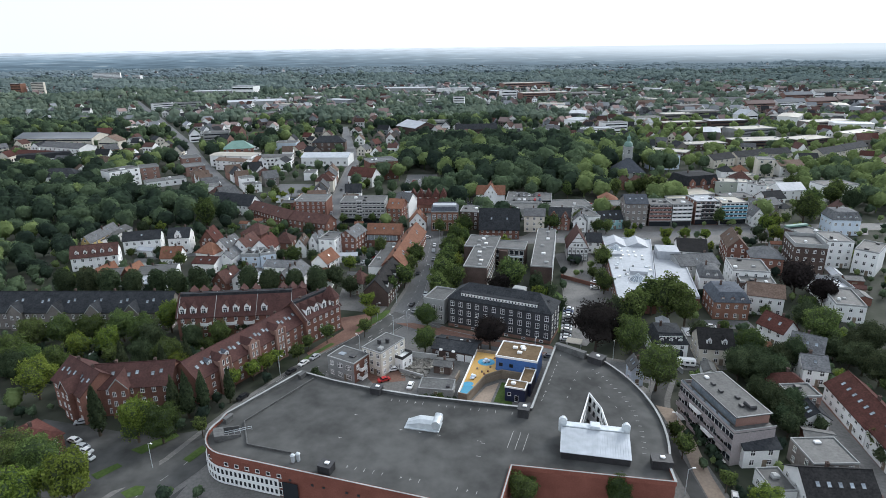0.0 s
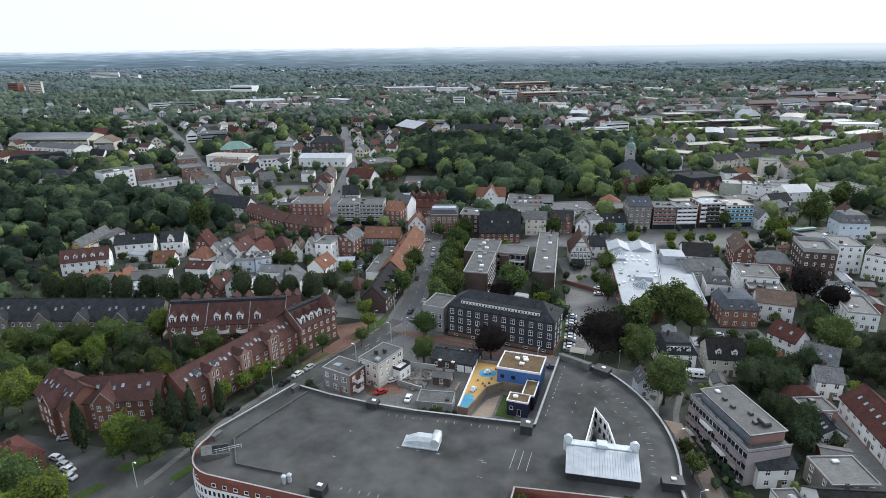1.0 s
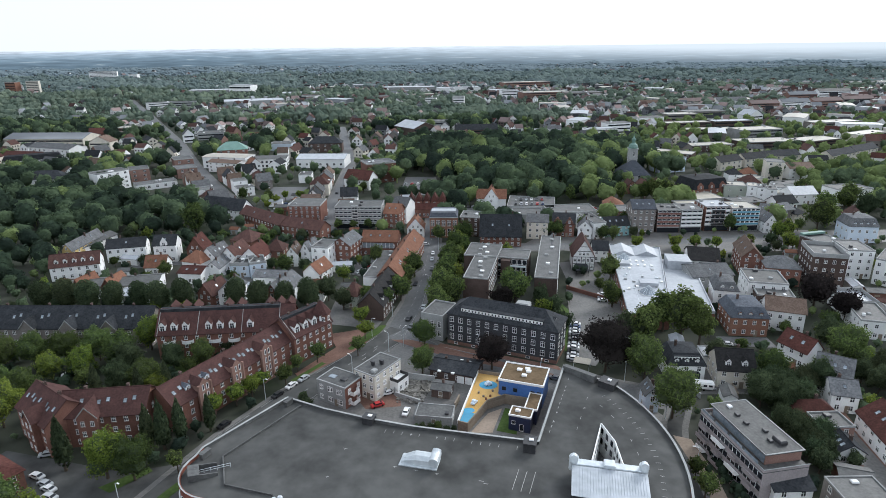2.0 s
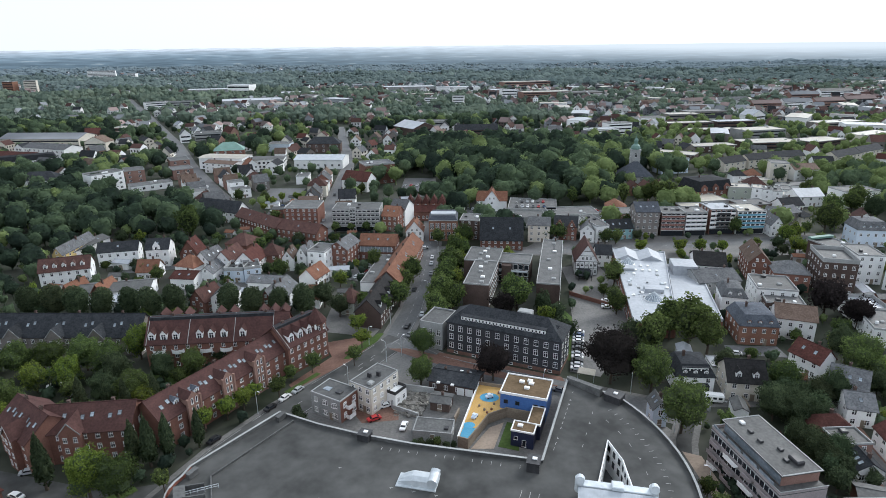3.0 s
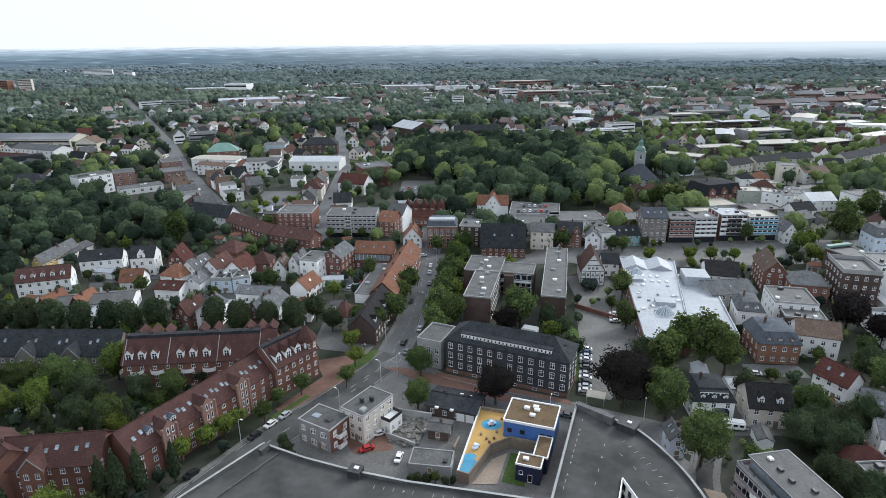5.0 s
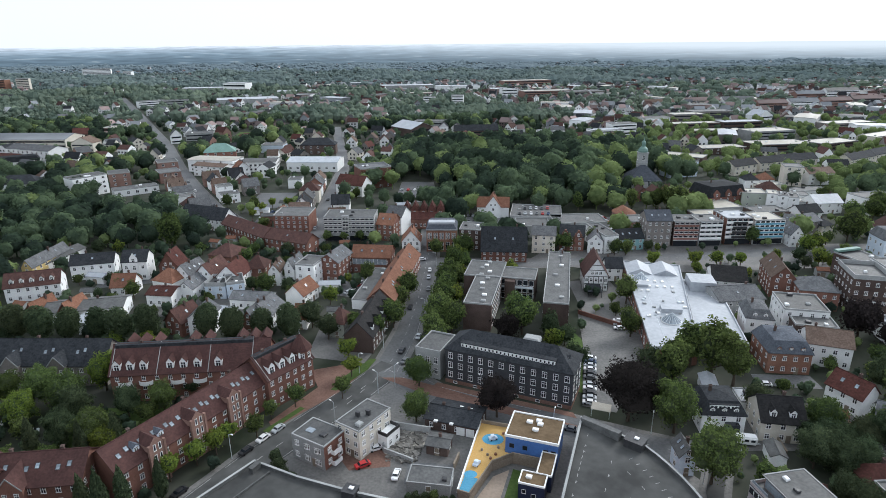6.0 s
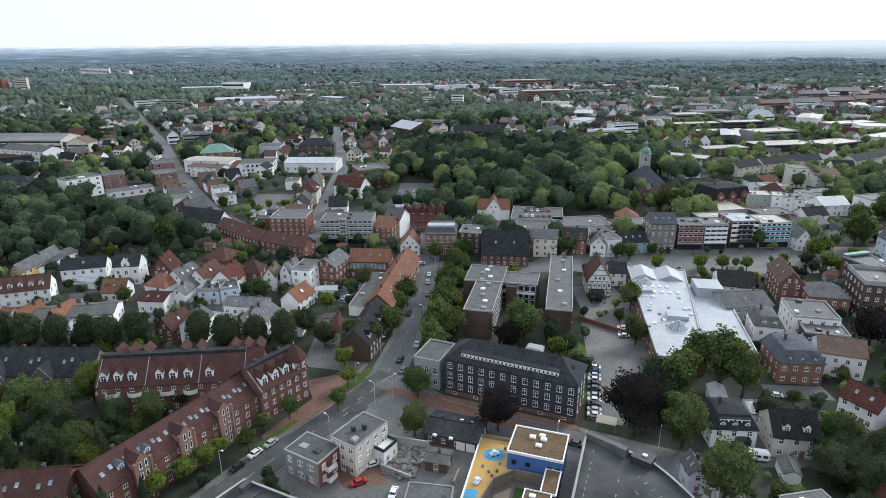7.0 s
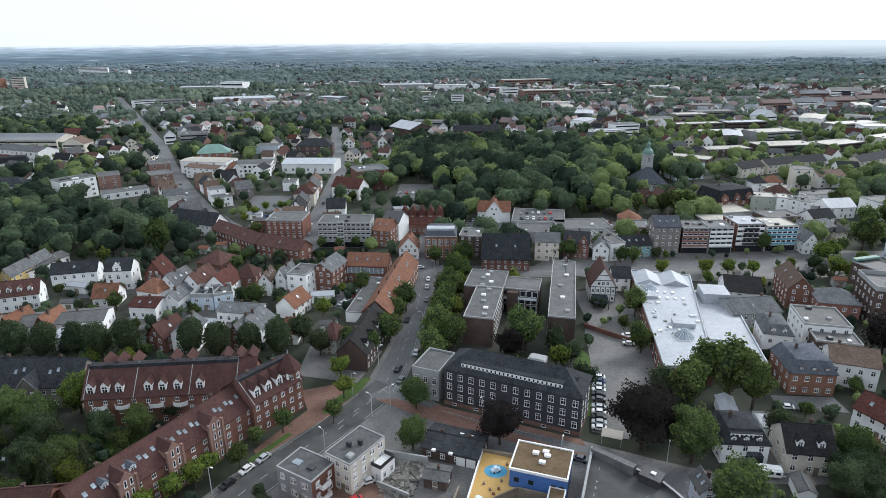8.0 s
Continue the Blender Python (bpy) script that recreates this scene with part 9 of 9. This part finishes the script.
# ------------------------------------------------------------ cars
def car_meshes(paint):  # small hatchbacks
    size = 0.84
    bm = bmesh.new()
    prof = [(-2.15, 0.35), (-2.2, 0.75), (-2.0, 0.95), (-1.3, 1.0), (-0.75, 1.42), (0.85, 1.44), (1.6, 1.0), (2.05, 0.95), (2.2, 0.7), (2.15, 0.35)]
    a = [bm.verts.new((x, -0.85 + (0.12 if z > 1.1 else 0), z)) for x, z in prof]
    b = [bm.verts.new((x, 0.85 - (0.12 if z > 1.1 else 0), z)) for x, z in prof]
    n = len(prof)
    bm.faces.new(a)
    bm.faces.new(b[::-1])
    for i in range(n):
        bm.faces.new((a[(i + 1) % n], a[i], b[i], b[(i + 1) % n]))
    bmesh.ops.recalc_face_normals(bm, faces=bm.faces)
    body = bpy.data.meshes.new("body")
    bm.to_mesh(body)
    bm.free()
    body.materials.append(paint)
    out = [body]
    for q in (
        [(-1.24, -0.72, 1.07), (-0.8, -0.68, 1.40), (-0.8, 0.68, 1.40), (-1.24, 0.72, 1.07)],
        [(0.92, 0.68, 1.42), (1.52, 0.72, 1.06), (1.52, -0.72, 1.06), (0.92, -0.68, 1.42)],
    ):
        bm = bmesh.new()
        nx = -0.04 if q[0][0] < 0 else 0.04
        poly(bm, [(x + nx, y0, z + 0.02) for x, y0, z in q])
        me = bpy.data.meshes.new("windscreen")
        bm.to_mesh(me)
        bm.free()
        me.materials.append(M["glass"])
        out.append(me)
    for s in (-1, 1):
        bm = bmesh.new()
        poly(bm, [(-1.1, s * 0.85, 1.02), (1.35, s * 0.85, 1.02), (0.8, s * 0.75, 1.38), (-0.7, s * 0.75, 1.38)][::-s])
        me = bpy.data.meshes.new("side_window")
        bm.to_mesh(me)
        bm.free()
        me.materials.append(M["glass"])
        out.append(me)
    for me in out:
        me.transform(Matrix.Scale(size, 4))
    return out


bm = bmesh.new()
tube(bm, (0, -0.09, 0.27), (0, 0.09, 0.27), 0.27, 0.27, 12)
WHEEL = bpy.data.meshes.new("wheel")
bm.to_mesh(WHEEL)
bm.free()
WHEEL.materials.append(M["tyre"])
CARS = {}
COLOUR = ["white", "silver", "black", "dark blue", "red", "grey"]


def car(x, y, a, paint, z=0.0, where="parked on the asphalt"):
    if paint not in CARS:
        CARS[paint] = car_meshes(PAINT[paint])
    root = thing("car", pose(x, y, z, 0, 0, a), COLOUR[paint] + " hatchback car " + where, "car", "cars in town")
    for me in CARS[paint]:
        again(me.name.split(".")[0], me, root, Matrix())
    for u, v in ((-1.13, -0.65), (1.13, -0.65), (-1.13, 0.65), (1.13, 0.65)):
        again("wheel", WHEEL, root, pose(u, v, 0))
    return root


rng = random.Random(12)
for i, p in enumerate((0, 1, 2, 0, 1, 5, 2, 0, 1, 3, 0)):
    f = i / 10 + (0.06 if i > 4 else 0)
    car(36.0 + 5.0 * f, 173.0 + 22.0 * f, -12 + rng.uniform(-3, 3), p, 0.14, "parked in a marked bay beside the office")
for i, p in enumerate((0, 1, 0)):
    car(55.2 + 0.6 * i, 216 + 2.8 * i, -10, p, 0.14, "parked at the wall of the car park")
for x, y, a, p in ((-57.5, 139.5, 62, 2), (-45.2, 157.8, 60, 0), (-47.8, 153.1, 60, 2), (-42.6, 161.6, 60, 1), (-14.8, 233, 84, 2), (-10.7, 210.4, 84, 1), (-15.3, 201.0, 76, 2), (-14.0, 194.8, 70, 5), (-9.2, 262, 88, 1), (-9.0, 270, 88, 0), (-8.9, 250, 86, 5), (-13, 283, 10, 0), (29.0, 161.6, -24, 5), (38.6, 158.4, -60, 2)):
    car(x, y, a, p, 0.13, "on the town street")
for x, y, a, p in ((-95, 128.2, 20, 1), (-92.4, 120.6, -20, 0), (-89.0, 118.2, -20, 1), (-87.2, 116.6, -20, 0), (-85.4, 114.2, -20, 0)):
    car(x, y, a, p, 0.07, "parked in the courtyard")
for x, y, a, p in ((-17.8, 154.2, 25, 0), (-20.0, 148.4, 30, 4), (-12.2, 145.2, 80, 0), (-135, 165, 10, 5), (-112, 164, 30, 0), (-103, 160, 30, 1), (58.6, 101.5, 70, 0), (60.0, 98.8, 70, 1), (86.0, 182, -10, 0), (90, 181, -10, 5)):
    car(x, y, a, p, 0.06, "parked in a yard")
for x, y, a, p in ((-38, 250, 60, 0), (-37, 253, 60, 4), (-39.5, 246.5, 60, 1), (-36, 256, 60, 0)):
    car(x, y, a, p, 0.06, "parked in the school yard")
for i in range(12):
    car(20 + (i % 6) * 3.0, 326 + (i // 6) * 9, 88, rng.randrange(6), 0.05, "parked behind the town houses")
for i, (x, y) in enumerate(((-104, 352), (-101, 353), (-98, 354), (-95, 355), (-101, 362), (-98, 363), (-95, 364), (-92, 365))):
    car(x, y, 75, (0, 2, 1, 5, 3, 0, 2, 4)[i], 0.05, "parked in a yard of the town centre")
for x, y, a, p in ((-128, 358, 124, 0), (-140, 377, 122, 2), (-152, 392, 122, 1), (-166, 414, 121, 0), (-182, 442, 120, 5), (-72.5, 345, 96, 0), (-75, 390, 94, 2), (-70, 330, 96, 1)):
    car(x, y, a, p, 0.13, "on the town street")
for i in range(9):
    car(82 + (i % 5) * 4.8, 322 + (i // 5) * 6, 20, rng.randrange(6), 0.05, "parked behind the town houses")


for i in range(12):
    car(4 + (i % 6) * 2.6, 342 + (i // 6) * 11, 86 + rng.uniform(-3, 3), (0, 1, 5, 2, 0, 1, 3, 0, 5, 1, 2, 0)[i], 0.07, "parked behind the town houses")
for i in range(10):
    car(-32 + (i % 5) * 4.2, 398 + (i // 5) * 17, 80, (1, 0, 2, 5, 0, 1, 4, 0, 2, 1)[i], 0.07, "parked beside the park trees")


for k in range(11):  # on the parking deck behind the square
    car(35.5 + (k % 6) * 3.0 + (4 if k > 5 else 0), 338.5 + (k // 6) * 10.5, 82, (k * 5 + 2) % 6, 5.16, "on the grey parking deck")
for k in range(7):
    car(80.5 + 0.6 * (k % 2), 334.0 + 2.6 * k, 12, k * 2 % 6, 0.05, "parked behind the town houses")


def caravan():
    root = thing("caravan", pose(68.6, 156.6, 0.05, 0, 0, -12), "white caravan parked in a yard", "caravan")
    bm = bmesh.new()
    box(bm, -2.6, 2.6, -1.1, 1.1, 0.45, 2.5)
    bmesh.ops.bevel(bm, geom=bm.edges[:], offset=0.28, segments=3, affect="EDGES")
    part("body", bm, "trim", root)
    for u in (-1.5, 0.2, 1.6):
        bm = bmesh.new()
        box(bm, u - 0.45, u + 0.45, -1.13, -1.09, 1.4, 2.0)
        part("window", bm, "glass", root)
    for v in (-0.95, 0.95):
        again("wheel", WHEEL, root, pose(0, v, 0.0))
    bm = bmesh.new()
    tube(bm, (2.6, 0.3, 0.5), (3.6, 0, 0.5), 0.05, 0.05, 6)
    tube(bm, (2.6, -0.3, 0.5), (3.6, 0, 0.5), 0.05, 0.05, 6)
    tube(bm, (3.5, 0, 0.0), (3.5, 0, 0.5), 0.05, 0.05, 6)
    part("drawbar", bm, "metal", root)


caravan()


# ------------------------------------------------------------ small things on the streets and yards
def street_lamp(x, y, a):
    key = "street_lamp"
    m = pose(x, y, 0.05, 0, 0, a)
    if key in SHARED:
        copy_thing(SHARED[key], m)
        return
    root = thing("street_lamp", m, "slim grey street lamp with a flat head", "street lamp", "street lamps")
    bm = bmesh.new()
    tube(bm, (0, 0, 0), (0, 0, 6.5), 0.09, 0.06, 8)
    tube(bm, (0, 0, 6.5), (0.9, 0, 6.9), 0.05, 0.04, 6)
    part("pole", bm, "metal", root)
    bm = bmesh.new()
    box(bm, 0.8, 1.5, -0.14, 0.14, 6.84, 6.98)
    bmesh.ops.bevel(bm, geom=bm.edges[:], offset=0.03, segments=1, affect="EDGES")
    part("lamp_head", bm, "trim", root)
    SHARED[key] = root


for key, step in (("main", 24), ("southwest", 22), ("east", 22), ("lane", 20)):
    pts, wide = ROADS[key]
    for i, (x, y, a) in enumerate(along(pts, step, 9)):
        s = 1 if i % 2 else -1
        nx, ny = -math.sin(radians(a)), math.cos(radians(a))
        street_lamp(x + s * nx * (wide / 2 + 0.8), y + s * ny * (wide / 2 + 0.8), a - 90 * s)


def bike_shelter():
    root = thing("bike_shelter", pose(37.8, 168.2, 0.05, 0, 0, -20), "small shelter with pale translucent roof beside parked cars", "shelter")
    bm = bmesh.new()
    slab(bm, [(-2.4, -1.6, 2.3), (2.4, -1.6, 2.3), (2.4, 1.6, 2.5), (-2.4, 1.6, 2.5)], 0.08)
    part("roof", bm, "gravel", root)
    for x in (-2.2, 2.2):
        for y in (-1.4, 1.4):
            bm = bmesh.new()
            tube(bm, (x, y, 0), (x, y, 2.28), 0.06, 0.06, 6)
            part("post", bm, "metal", root)


bike_shelter()


def rubble():
    """Broken slabs and stones of a pulled-down shed."""
    rng = random.Random(8)
    bm = bmesh.new()
    for k in range(700):
        v = rng.random()
        y = 150.0 + 11.2 * v
        x = rng.uniform(-15.0 + 0.6 * v, -8.8 + 3.6 * v)
        s = rng.uniform(0.06, 0.3) if rng.random() < 0.85 else rng.uniform(0.4, 0.9)
        box(bm, -s, s, -s * 0.7, s * 0.7, -s * 0.2, s * 0.3, 0, pose(x, y, s * 0.25 + 0.05, rng.uniform(-18, 18), rng.uniform(-18, 18), rng.uniform(0, 180)))
    tagged(part("rubble", bm, "rubble"), "heap of pale broken slabs and stones in a yard", "rubble", kind="stuff")


rubble()


def yard_wall(x0, y0, x1, y1, h, mat, label, name="garden_wall"):
    L, a = math.hypot(x1 - x0, y1 - y0), math.degrees(math.atan2(y1 - y0, x1 - x0))
    bm = bmesh.new()
    box(bm, 0, L, -0.15, 0.15, 0, h)
    box(bm, -0.05, L + 0.05, -0.2, 0.2, h, h + 0.1)
    w = part(name, bm, mat)
    w.matrix_basis = pose(x0, y0, 0, 0, 0, a)
    tagged(w, label, "wall")


yard_wall(-15.8, 153.4, -8.8, 149.6, 1.2, "concrete", "broken pale wall of a pulled-down shed")
yard_wall(-15.0, 162.6, -5.2, 160.2, 2.0, "concrete", "grey concrete wall behind rubble")
yard_wall(-16.0, 153.6, -15.2, 162.4, 1.8, "concrete", "grey concrete yard wall beside rubble")
yard_wall(-24, 137.5, -6, 132.5, 1.4, "brick_dark", "low dark brick yard wall behind the store")
yard_wall(0.4, 147.4, 1.6, 151.4, 1.6, "wood", "weathered timber yard fence", "garden_fence")
yard_wall(44, 228, 60, 214, 1.6, "brick", "brick wall round the car park")
yard_wall(62, 171, 66, 152, 1.5, "concrete", "pale garden wall between houses")
yard_wall(76, 152, 78, 168, 1.5, "wood", "weathered timber garden fence", "garden_fence")
